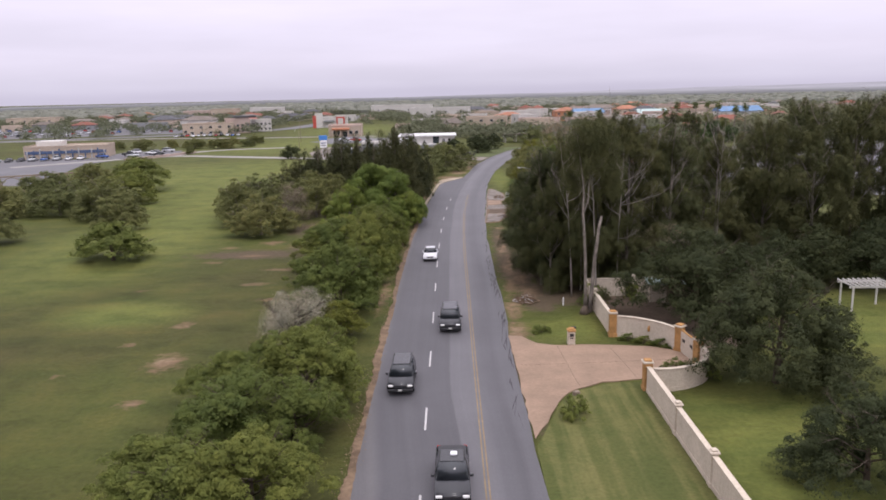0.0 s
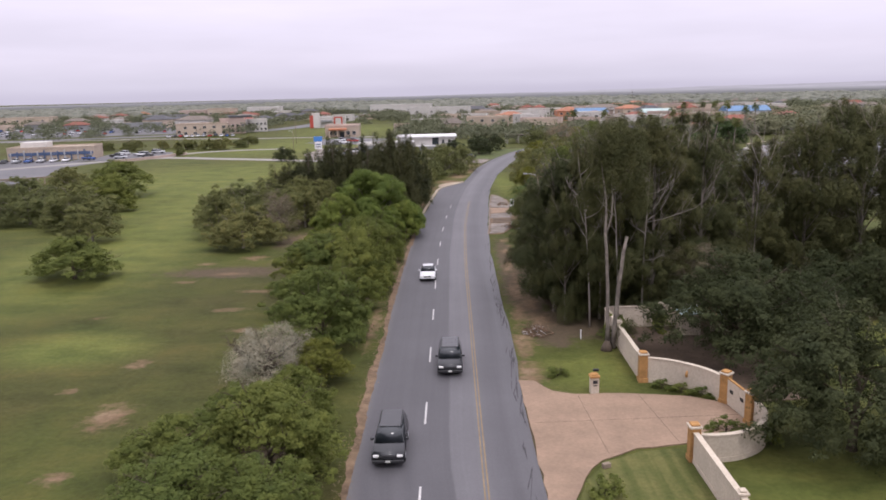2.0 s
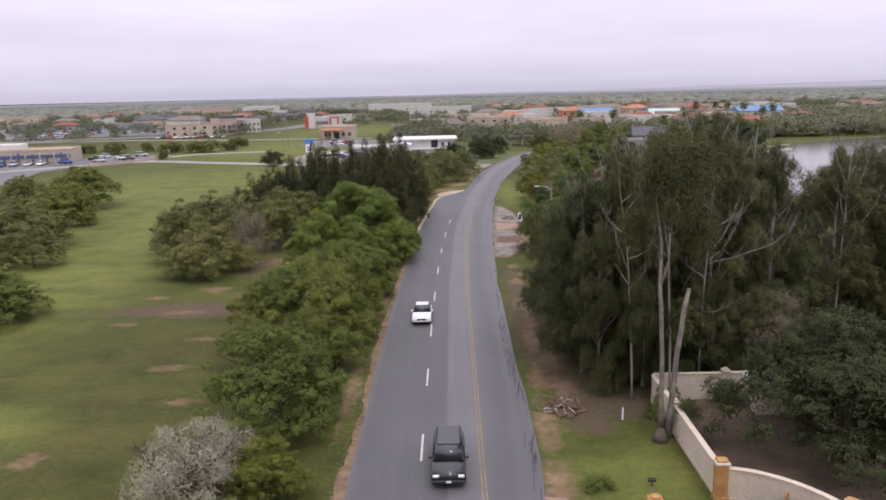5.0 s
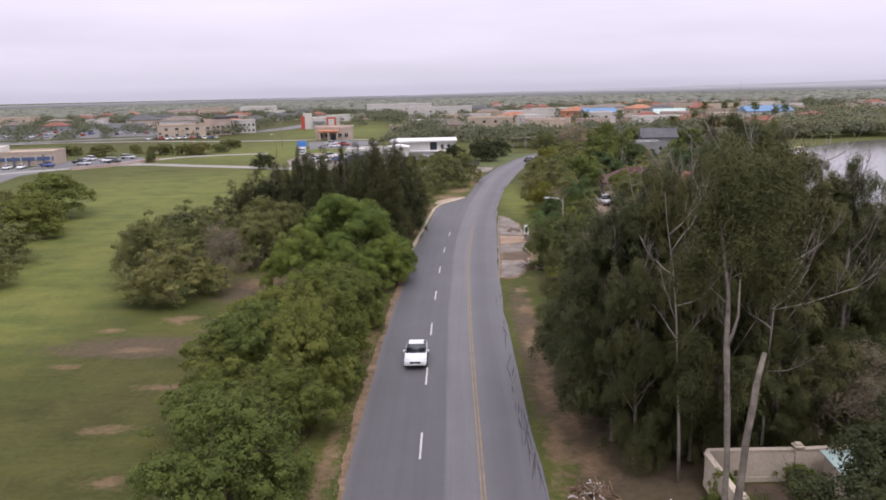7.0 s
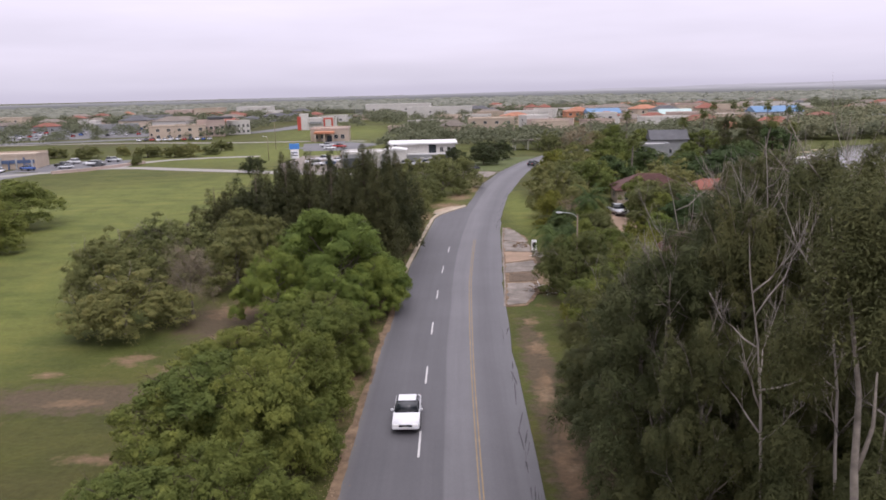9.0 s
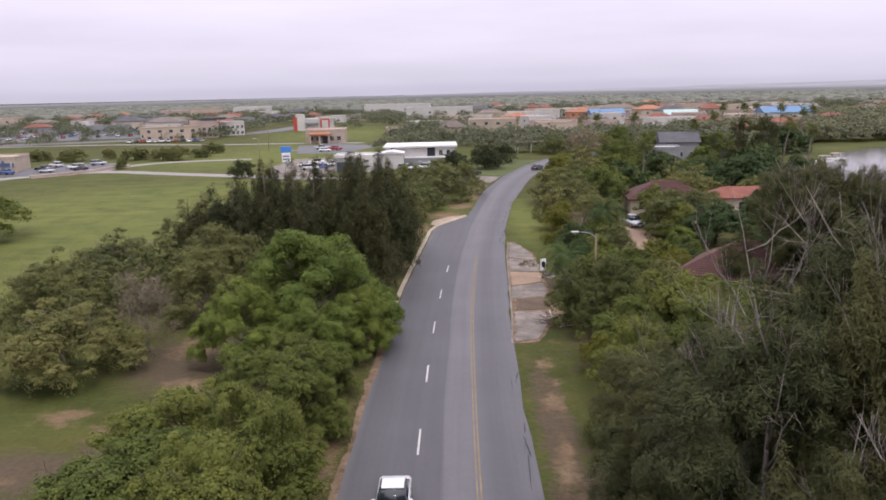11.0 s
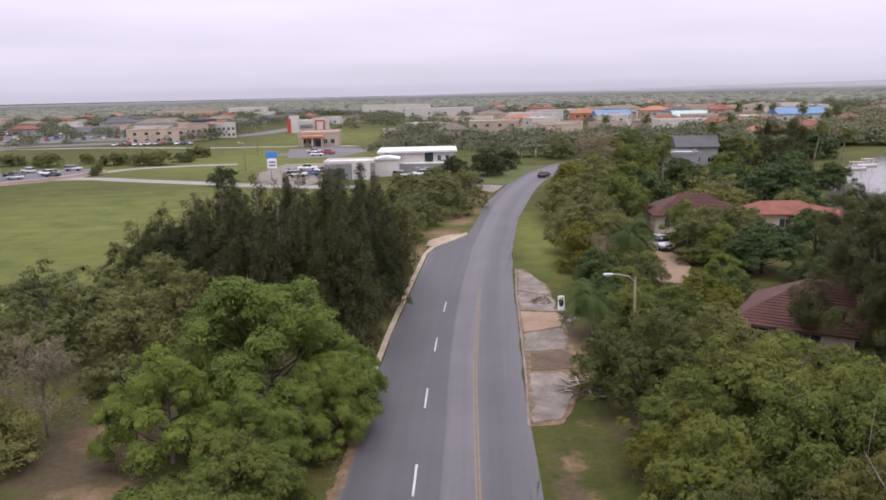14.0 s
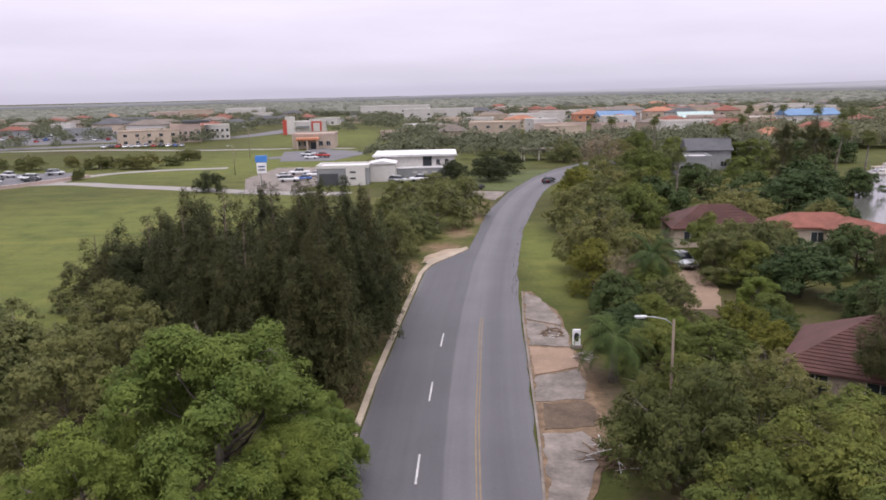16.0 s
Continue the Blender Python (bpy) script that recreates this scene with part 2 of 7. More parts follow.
GRASS = grass_material()
ASPHALT = asphalt_material()
M = {
    "lawn": surface("mown_lawn", (0.072, 0.088, 0.025), 0.9, big=0.35, fine=4.0, vary=0.22, bump=0.7, depth=0.06),
    "verge": surface("rough_verge_grass", (0.078, 0.086, 0.027), 0.9, big=0.4, fine=3.0, vary=0.3, tint=(0.10, 0.078, 0.045), bump=0.8, depth=0.08),
    "dirt": surface("bare_dirt", (0.165, 0.112, 0.070), 0.95, big=0.8, fine=4.5, vary=0.5, bump=0.5, depth=0.05),
    "mud": surface("leaf_littered_soil", (0.10, 0.072, 0.05), 0.95, big=0.5, fine=4.0, vary=0.35, bump=0.7, depth=0.06),
    "tan_soil": surface("tan_soil_crumbs", (0.20, 0.142, 0.092), 0.95, big=0.5, fine=4.0, vary=0.35, bump=0.4, depth=0.03),
    "sand": surface("pale_sand", (0.32, 0.25, 0.18), 0.95, big=0.5, fine=4.0, vary=0.25, bump=0.4, depth=0.03),
    "tan_concrete": surface("tan_driveway_concrete", (0.255, 0.178, 0.125), 0.9, big=0.3, fine=5.0, vary=0.2, bump=0.3, depth=0.01),
    "concrete": surface("weathered_concrete", (0.195, 0.168, 0.146), 0.9, big=0.5, fine=4.0, vary=0.42, bump=0.4, depth=0.012),
    "kerb": surface("chalky_kerb_concrete", (0.33, 0.275, 0.21), 0.9, big=0.4, fine=4.0, vary=0.25, bump=0.4, depth=0.012),
    "lot": surface("car_park_asphalt", (0.13, 0.128, 0.135), 0.9, big=0.06, fine=3.0, vary=0.2, bump=0.2, depth=0.01),
    "lane_far": surface("pale_road_surface", (0.25, 0.235, 0.22), 0.9, big=0.08, fine=3.0, vary=0.15, bump=0.2, depth=0.01),
    "white_paint": surface("worn_white_road_paint", (0.46, 0.45, 0.44), 0.7, big=1.0, fine=12, vary=0.2, bump=0.2, depth=0.003),
    "yellow_paint": surface("worn_yellow_road_paint", (0.225, 0.165, 0.09), 0.7, big=0.6, fine=10, vary=0.25, bump=0.2, depth=0.003),
    "cream_wall": surface("cream_wall_render", (0.50, 0.43, 0.345), 0.85, big=0.5, fine=6.0, vary=0.13, bump=0.2, depth=0.01),
    "stone_pillar": surface("ochre_stone", (0.38, 0.205, 0.075), 0.9, big=1.6, fine=9.0, vary=0.3, bump=0.5, depth=0.02),
    "bark": surface("brown_bark", (0.085, 0.065, 0.048), 0.95, big=1.2, fine=9.0, vary=0.3, bump=0.8, depth=0.03),
    "pale_bark": surface("pale_grey_bark", (0.185, 0.16, 0.135), 0.95, big=1.6, fine=8.0, vary=0.5, bump=0.6, depth=0.02),
    "dead_wood": surface("bleached_dead_wood", (0.25, 0.22, 0.195), 0.95, big=1.0, fine=10.0, vary=0.25, bump=0.4, depth=0.01),
    "brush": surface("dry_brush_wood", (0.17, 0.115, 0.075), 0.95, big=1.0, fine=10.0, vary=0.3, bump=0.4, depth=0.01),
    "white_wall": surface("white_wall_render", (0.52, 0.50, 0.47), 0.85, big=0.2, fine=3.0, vary=0.1, bump=0.1, depth=0.01, random_vary=0.06),
    "white_roof": surface("white_membrane_roof", (0.62, 0.61, 0.61), 0.6, big=0.15, fine=2.0, vary=0.08, bump=0.1, depth=0.01),
    "grey_wall": surface("grey_wall_render", (0.24, 0.245, 0.25), 0.85, big=0.2, fine=3.0, vary=0.12, bump=0.1, depth=0.01),
    "dark_band": surface("dark_grey_cladding", (0.06, 0.065, 0.07), 0.7, big=0.2, fine=3.0, vary=0.15, bump=0.1, depth=0.01),
    "tan_wall": surface("sand_coloured_stucco", (0.42, 0.345, 0.275), 0.9, big=0.15, fine=2.0, vary=0.12, bump=0.1, depth=0.01, random_vary=0.12),
    "pink_wall": surface("dusky_pink_stucco", (0.41, 0.325, 0.285), 0.9, big=0.15, fine=2.0, vary=0.12, bump=0.1, depth=0.01, random_vary=0.1),
    "orange_wall": surface("terracotta_stucco", (0.46, 0.20, 0.115), 0.9, big=0.15, fine=2.0, vary=0.12, bump=0.1, depth=0.01),
    "maroon_tile": surface("maroon_roof_tiles", (0.088, 0.042, 0.036), 0.85, big=0.6, fine=5.0, vary=0.3, bump=0.4, depth=0.03, random_vary=0.1),
    "red_tile": surface("red_clay_roof_tiles", (0.20, 0.078, 0.056), 0.85, big=0.5, fine=5.0, vary=0.28, bump=0.4, depth=0.03, random_vary=0.1),
    "orange_tile": surface("orange_clay_roof_tiles", (0.34, 0.155, 0.095), 0.85, big=0.4, fine=4.0, vary=0.22, bump=0.4, depth=0.03, random_vary=0.15),
    "grey_shingle": surface("dark_grey_shingles", (0.085, 0.085, 0.092), 0.9, big=0.5, fine=5.0, vary=0.2, bump=0.4, depth=0.02, random_vary=0.12),
    "brown_shingle": surface("brown_grey_shingles", (0.16, 0.135, 0.115), 0.9, big=0.5, fine=5.0, vary=0.2, bump=0.4, depth=0.02, random_vary=0.15),
    "blue_roof": surface("blue_metal_roof", (0.11, 0.20, 0.33), 0.6, big=0.3, fine=3.0, vary=0.12, bump=0.1, depth=0.01),
    "green_roof": surface("pale_green_metal_roof", (0.36, 0.46, 0.44), 0.6, big=0.3, fine=3.0, vary=0.12, bump=0.1, depth=0.01),
    "blue_paint": plain("faded_blue_paint", (0.07, 0.105, 0.19), 0.6),
    "sign_blue": plain("bright_blue_sign_face", (0.06, 0.20, 0.52), 0.4),
    "sign_white": plain("white_sign_face", (0.72, 0.72, 0.74), 0.4),
    "red_paint": plain("red_paint", (0.42, 0.07, 0.05), 0.5),
    "pale_stick": plain("bleached_white_wood", (0.46, 0.44, 0.42), 0.9),
    "steel": plain("galvanised_steel", (0.42, 0.43, 0.44), 0.45, 0.6),
    "wood_post": plain("weathered_timber", (0.21, 0.165, 0.125), 0.9),
    "black_trim": plain("black_plastic_trim", (0.018, 0.018, 0.02), 0.5),
    "tyre": plain("tyre_rubber", (0.02, 0.02, 0.02), 0.85),
    "rim": plain("alloy_rim", (0.45, 0.45, 0.47), 0.35, 0.8),
    "lamp_glass": plain("pale_lamp_lens", (0.75, 0.74, 0.72), 0.25),
    "tail_light": plain("red_lamp_lens", (0.35, 0.02, 0.02), 0.25),
    "car_black": plain("black_car_paint", (0.012, 0.013, 0.016), 0.22, 0.0, 0.6),
    "car_white": plain("white_car_paint", (0.60, 0.60, 0.62), 0.25, 0.0, 0.5),
    "car_silver": plain("silver_car_paint", (0.42, 0.43, 0.45), 0.3, 0.5, 0.5),
    "car_blue": plain("blue_car_paint", (0.04, 0.09, 0.26), 0.25, 0.0, 0.5),
    "car_red": plain("red_car_paint", (0.30, 0.025, 0.02), 0.25, 0.0, 0.5),
    "plate": plain("pale_plate_bar", (0.55, 0.55, 0.52), 0.5),
}


def glass_material(name, col, rough=0.08):
    m, nt, b, co = base_material(name, rough, 0.0, 0.6)
    b.inputs["Base Color"].default_value = (*col, 1)
    return m


M["car_glass"] = glass_material("tinted_car_glass", (0.02, 0.024, 0.028))
M["pane"] = glass_material("dark_window_glass", (0.03, 0.036, 0.042), 0.12)


def water_material():
    m, nt, b, co = base_material("lake_water", 0.12, 0.0, 0.5)
    b.inputs["Base Color"].default_value = (0.115, 0.115, 0.105, 1)
    n = noise_node(nt, co, 0.9, 4)
    add_bump(nt, b, n.outputs[0], 0.35, 0.05)
    return m


M["water"] = water_material()
M["tar"] = surface("cracked_dark_tar", (0.058, 0.055, 0.058), 0.9, big=0.8, fine=6.0, vary=0.35, bump=0.6, depth=0.02)


def striped_lawn():
    """Mown lawn with the mower's pale and dark bands."""
    m, nt, b, co = base_material("striped_mown_lawn", 0.9, 0.0, 0.15)
    mp = nt.nodes.new("ShaderNodeMapping")
    mp.inputs["Scale"].default_value = (1.15, 0.06, 1.0)
    nt.links.new(co, mp.inputs["Vector"])
    n0 = noise_node(nt, mp.outputs[0], 1.0, 2)
    n1, n2 = noise_node(nt, co, 0.35, 4), noise_node(nt, co, 4.0, 5, 0.7)
    r0 = ramp_node(nt, [(0.40, (0.072, 0.083, 0.025)), (0.60, (0.108, 0.111, 0.039))])
    nt.links.new(n0.outputs[0], r0.inputs[0])
    r1 = ramp_node(nt, [(0.35, (0.85, 0.88, 0.82)), (0.65, (1.18, 1.08, 1.1))])
    nt.links.new(n1.outputs[0], r1.inputs[0])
    r2 = ramp_node(nt, [(0.25, (0.65, 0.67, 0.62)), (0.7, (1.15, 1.15, 1.15))])
    nt.links.new(n2.outputs[0], r2.inputs[0])
    c = mix_node(nt, r0.outputs[0], r1.outputs[0], 1.0, "MULTIPLY")
    c = mix_node(nt, c, r2.outputs[0], 0.8, "MULTIPLY")
    nt.links.new(c, b.inputs["Base Color"])
    add_bump(nt, b, n2.outputs[0], 0.6, 0.06)
    return m


M["front_lawn"] = striped_lawn()
LEAF = {
    "mesquite": foliage("olive_mesquite_leaves", (0.097, 0.117, 0.034), (0.125, 0.149, 0.043), (0.156, 0.181, 0.057), 0.32),
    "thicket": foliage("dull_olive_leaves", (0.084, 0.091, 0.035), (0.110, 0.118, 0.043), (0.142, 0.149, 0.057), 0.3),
    "acacia": foliage("grey_green_acacia_leaves", (0.116, 0.124, 0.053), (0.146, 0.154, 0.066), (0.176, 0.182, 0.083), 0.32),
    "bright": foliage("fresh_green_leaves", (0.096, 0.130, 0.032), (0.138, 0.180, 0.046), (0.182, 0.224, 0.072), 0.32),
    "oak": foliage("dark_oak_leaves", (0.030, 0.039, 0.020), (0.047, 0.058, 0.029), (0.070, 0.082, 0.042), 0.3),
    "casuarina": foliage("dark_needle_foliage", (0.055, 0.060, 0.029), (0.077, 0.083, 0.039), (0.103, 0.108, 0.053), 0.3),
    "date": foliage("green_date_fronds", (0.040, 0.066, 0.024), (0.062, 0.094, 0.034), (0.092, 0.125, 0.05), 0.3),
    "palm": foliage("palm_fronds", (0.058, 0.072, 0.026), (0.088, 0.104, 0.038), (0.125, 0.138, 0.06), 0.3),
    "dark": foliage("glossy_dark_leaves", (0.040, 0.062, 0.026), (0.060, 0.088, 0.036), (0.084, 0.112, 0.05)),
    "dry": foliage("dry_grey_twigs", (0.13, 0.108, 0.085), (0.175, 0.148, 0.118), (0.22, 0.19, 0.155), 0.1),
    "yellow": foliage("yellow_green_leaves", (0.098, 0.108, 0.024), (0.145, 0.152, 0.034), (0.19, 0.185, 0.055), 0.35),
    "grass_tuft": foliage("rough_grass_blades", (0.062, 0.074, 0.018), (0.092, 0.104, 0.026), (0.14, 0.132, 0.05), 0.25),
    # Paler, greyer leaf for far trees, with distance haze painted into it
    "far": foliage("haze_paled_tree_crowns", (0.110, 0.120, 0.082), (0.144, 0.153, 0.110), (0.178, 0.185, 0.138), 0.35),
    # Greyed crowns: distance haze is mixed into this base colour
    "hazy": foliage("haze_greyed_woodland", (0.050, 0.056, 0.050), (0.128, 0.134, 0.128), (0.220, 0.224, 0.214), 0.0),
    "pine": foliage("dark_grove_needles", (0.042, 0.046, 0.023), (0.062, 0.066, 0.032), (0.092, 0.094, 0.046), 0.3),
}

# ---------------- mesh helpers ----------------


def mesh_from(name, verts, faces, mat, smooth=False):
    me = bpy.data.meshes.new(name)
    me.from_pydata([tuple(v) for v in verts], [], [tuple(f) for f in faces])
    me.materials.append(mat)
    if smooth:
        me.shade_smooth()
    return me


def quads_mesh(name, v, mat):
    """A mesh of loose four-cornered leaves: v has the shape (n, 4, 3)."""
    n = len(v)
    me = bpy.data.meshes.new(name)
    me.vertices.add(4 * n)
    me.loops.add(4 * n)
    me.polygons.add(n)
    me.vertices.foreach_set("co", np.ascontiguousarray(v, dtype=np.float32).ravel())
    me.loops.foreach_set("vertex_index", np.arange(4 * n, dtype=np.int32))
    me.polygons.foreach_set("loop_start", np.arange(0, 4 * n, 4, dtype=np.int32))
    me.update(calc_edges=True)
    me.materials.append(mat)
    return me


def leaves_mesh(name, v, mat):
    """A mesh of loose three-cornered leaves: v has the shape (n, 3, 3)."""
    n = len(v)
    me = bpy.data.meshes.new(name)
    me.vertices.add(3 * n)
    me.loops.add(3 * n)
    me.polygons.add(n)
    me.vertices.foreach_set("co", np.ascontiguousarray(v, dtype=np.float32).ravel())
    me.loops.foreach_set("vertex_index", np.arange(3 * n, dtype=np.int32))
    me.polygons.foreach_set("loop_start", np.arange(0, 3 * n, 3, dtype=np.int32))
    me.update(calc_edges=True)
    me.materials.append(mat)
    return me


def finish(bm, name, mat, smooth=False):
    bmesh.ops.recalc_face_normals(bm, faces=bm.faces)
    me = bpy.data.meshes.new(name)
    bm.to_mesh(me)
    bm.free()
    me.materials.append(mat)
    if smooth:
        me.shade_smooth()
    return me


def part(name, me, parent, label=""):
    ob = new(name, me)
    ob.parent = parent
    if label:
        tagged(ob, label)
    return ob


def thing(name, label, category, m, group="", kind=""):
    ob = new(name)
    ob.matrix_basis = m
    return tagged(ob, label, category, group, kind)


def box_bm(size, at=(0, 0, 0), bevel=0.0, bm=None):
    """A box whose base centre is at the given place."""
    b = bm or bmesh.new()
    made = bmesh.ops.create_cube(b, size=1.0)["verts"]
    for v in made:
        v.co = Vector((v.co.x * size[0] + at[0], v.co.y * size[1] + at[1], (v.co.z + 0.5) * size[2] + at[2]))
    if bevel:
        es = list({e for v in made for e in v.link_edges})
        bmesh.ops.bevel(b, geom=es, offset=bevel, segments=1, affect="EDGES")
    return b


def box(name, size, at, mat, bevel=0.0):
    return finish(box_bm(size, at, bevel), name, mat)


def tube(name, points, radii, mat, sides=7, bm=None):
    """A tapered tube along points."""
    b = bm or bmesh.new()
    rings = []
    for i, p in enumerate(points):
        p = Vector(p)
        a = Vector(points[max(0, i - 1)])
        c = Vector(points[min(len(points) - 1, i + 1)])
        d = (c - a).normalized()
        side = d.orthogonal().normalized()
        up = d.cross(side)
        rings.append([b.verts.new(p + float(radii[i]) * (math.cos(2 * math.pi * k / sides) * side + math.sin(2 * math.pi * k / sides) * up)) for k in range(sides)])
    for r0, r1 in zip(rings, rings[1:]):
        for k in range(sides):
            b.faces.new((r0[k], r0[(k + 1) % sides], r1[(k + 1) % sides], r1[k]))
    b.faces.new(rings[-1])
    b.faces.new(rings[0][::-1])
    return None if bm else finish(b, name, mat, True)


def smooth_line(pts, step=2.0):
    """Points along a soft curve through pts."""
    out = []
    P = [Vector(p) for p in pts]
    for i in range(len(P) - 1):
        p0, p1, p2, p3 = P[max(0, i - 1)], P[i], P[i + 1], P[min(len(P) - 1, i + 2)]
        n = max(1, int((p2 - p1).length / step))
        for k in range(n):
            t = k / n
            out.append(0.5 * ((2 * p1) + (p2 - p0) * t + (2 * p0 - 5 * p1 + 4 * p2 - p3) * t * t + (3 * p1 - p0 - 3 * p2 + p3) * t ** 3))
    out.append(P[-1])
    return out


def ragged(pts, amp, step, seed):
    """A closed outline with small uneven bays."""
    rng = random.Random(seed)
    out = []
    for a, b in zip(pts, pts[1:] + pts[:1]):
        a, b = Vector(a), Vector(b)
        n = max(1, int((b - a).length / step))
        for k in range(n):
            p = a.lerp(b, k / n)
            out.append(p + Vector((rng.uniform(-amp, amp), rng.uniform(-amp, amp))))
    return out


def patch(name, pts, z, mat, label="", kind="structure", category="", amp=0.0, step=2.0, seed=1, depth=0.3):
    """A flat slab of ground with the given outline, its top at height z."""
    pts = ragged(pts, amp, step, seed) if amp else [Vector(p) for p in pts]
    bm = bmesh.new()
    topv = [bm.verts.new((p.x, p.y, z)) for p in pts]
    low = [bm.verts.new((p.x, p.y, z - depth)) for p in pts]
    bm.faces.new(topv)
    for i in range(len(pts)):
        j = (i + 1) % len(pts)
        bm.faces.new((topv[i], low[i], low[j], topv[j]))
    bmesh.ops.triangulate(bm, faces=[f for f in bm.faces if len(f.verts) > 4])
    return tagged(new(name, finish(bm, name, mat)), label, category, kind=kind)


def blob_outline(x, y, rx, ry, n=22, seed=1, rough=0.25, turn=0.0):
    rng = random.Random(seed)
    ph = [rng.uniform(0, 6.28) for _ in range(4)]
    out = []
    for k in range(n):
        a = 2 * math.pi * k / n
        s = 1 + rough * (0.5 * math.sin(2 * a + ph[0]) + 0.35 * math.sin(3 * a + ph[1]) + 0.3 * math.sin(5 * a + ph[2]) + rng.uniform(-0.25, 0.25))
        u, v = rx * s * math.cos(a), ry * s * math.sin(a)
        out.append((x + u * math.cos(turn) - v * math.sin(turn), y + u * math.sin(turn) + v * math.cos(turn)))
    return out


def ribbon(name, left, right, z, mat, uv_zero=None, thick=0.25):
    """A strip between two lines of equally many points; UV in metres."""
    bm = bmesh.new()
    uv = bm.loops.layers.uv.new("UVMap")
    cols = 14
    rows_ = []
    s = 0.0
    us = []
    for i, (a, b) in enumerate(zip(left, right)):
        if i:
            s += (0.5 * (a + b) - 0.5 * (left[i - 1] + right[i - 1])).length
        rows_.append([bm.verts.new((*(a.lerp(b, k / cols)), z)) for k in range(cols + 1)])
        w = (b - a).length
        z0 = uv_zero[i] if uv_zero else w / 2
        us.append([(w * k / cols - z0, s) for k in range(cols + 1)])
    for i in range(len(rows_) - 1):
        for k in range(cols):
            f = bm.faces.new((rows_[i][k], rows_[i][k + 1], rows_[i + 1][k + 1], rows_[i + 1][k]))
            for lp, c in zip(f.loops, (us[i][k], us[i][k + 1], us[i + 1][k + 1], us[i + 1][k])):
                lp[uv].uv = c
    for k0 in (0, cols):
        low = [bm.verts.new((r[k0].co.x, r[k0].co.y, z - thick)) for r in rows_]
        for i in range(len(rows_) - 1):
            bm.faces.new((rows_[i][k0], rows_[i + 1][k0], low[i + 1], low[i]))
    me = bpy.data.meshes.new(name)
    bm.to_mesh(me)
    bm.free()
    me.materials.append(mat)
    return me


# ---------------- ground and roads ----------------
DIRT = [(5.9, 101, 0.7, 5.5), (6.3, 91, 1.1, 4.5), (6.6, 84.5, 1.6, 3.2), (5.6, 110, 0.6, 3.0), (6.1, 117, 0.7, 2.5), (-25.6, 53.9, 1.3, 1.1), (-26.2, 63, 2.0, 3.0), (-25.3, 90.3, 2.6, 1.0), (-28.4, 73.6, 1.2, 1.8), (-24.3, 131.3, 3.0, 4.0), (-29.1, 116.5, 2.2, 2.2), (-29.6, 107.1, 2.8, 1.1), (-31.5, 68, 0.9, 0.8), (-24, 98, 3.2, 1.0), (-22.5, 114, 4.2, 2.4), (-34.5, 113, 1.8, 1.0), (-21.5, 122, 3.4, 3.0), (-22, 83, 2.2, 1.0), (-34, 103, 1.8, 0.9), (-20, 60, 1.4, 1.8), (-34, 60, 1.0, 0.7), (-38, 88, 1.6, 0.6), (-20.5, 104, 1.6, 2.6),
        (5.5, 117.5, 0.9, 2.6), (5.2, 106.5, 0.9, 4.6), (5.2, 96, 1.1, 4.8), (4.8, 87, 1.1, 4.4), (6.0, 125.5, 0.9, 1.9), (6.6, 121.5, 0.6, 1.0), (4.4, 78, 1.3, 5.5), (4.2, 70, 1.5, 4.0), (7.6, 131, 0.7, 1.6), (8.8, 147, 1.6, 7.0), (9.5, 139.5, 1.4, 2.0),
        (-2.6, 203, 4.6, 5.0), (0.0, 215, 3.6, 8.0), (2.6, 228, 3.0, 9.0), (5.2, 243, 2.6, 8.0), (-6.2, 190, 1.6, 6.0), (-6.9, 182, 1.4, 9.0), (-8.0, 166, 1.5, 9.0), (-8.9, 150, 1.5, 9.0), (-9.4, 134, 1.2, 9.0), (-9.3, 110, 0.9, 12), (-9.4, 84, 0.8, 10)]
LITTER = [(7.4, 80, 2.4, 4.5), (10.5, 82, 3.5, 4.0), (5.4, 113, 1.5, 16), (5.4, 98, 1.8, 15), (6.8, 90, 2.6, 9), (-24, 128, 6, 8), (-21, 112, 5, 8), (-30, 108, 9, 3.5), (8.5, 96, 3.0, 16), (13, 88, 4, 8), (7.8, 83, 3.2, 4.5), (16, 100, 8, 16), (9.5, 148, 2.4, 9), (14, 128, 6, 10), (24, 160, 10, 16), (-14, 165, 8, 16), (-27, 152, 9, 12), (-12, 134, 5, 10), (-16, 54, 5, 12), (-15, 98, 5, 14), (3.8, 60, 1.0, 14)]
LUSH = [(18, 44, 6, 11), (36, 70, 9, 12), (8.6, 70.5, 3.6, 4.0), (-60, 215, 55, 60), (-60, 340, 60, 50), (-45, 170, 28, 30), (-52, 128, 14, 40), (-60, 470, 40, 60), (11, 196, 3.5, 24), (-36, 78, 7, 5)]


def cover_at(X, Y, spots, falloff=1.7):
    out = np.zeros_like(X)
    for x, y, rx, ry in spots:
        d = np.sqrt(((X - x) / rx) ** 2 + ((Y - y) / ry) ** 2)
        out = np.maximum(out, np.clip((falloff - d) / falloff, 0, 1))
    return out


def spaced(a, b, step, reach):
    fine = np.arange(a, b + 0.01, step)
    out, d = [], step
    while fine[-1] + sum(out) < reach:
        d *= 1.35
        out.append(d)
    hi = fine[-1] + np.cumsum(out)
    out, d = [], step
    while fine[0] - sum(out) > -reach:
        d *= 1.35
        out.append(d)
    lo = fine[0] - np.cumsum(out)
    return np.clip(np.concatenate([lo[::-1], fine, hi]), -reach, reach)


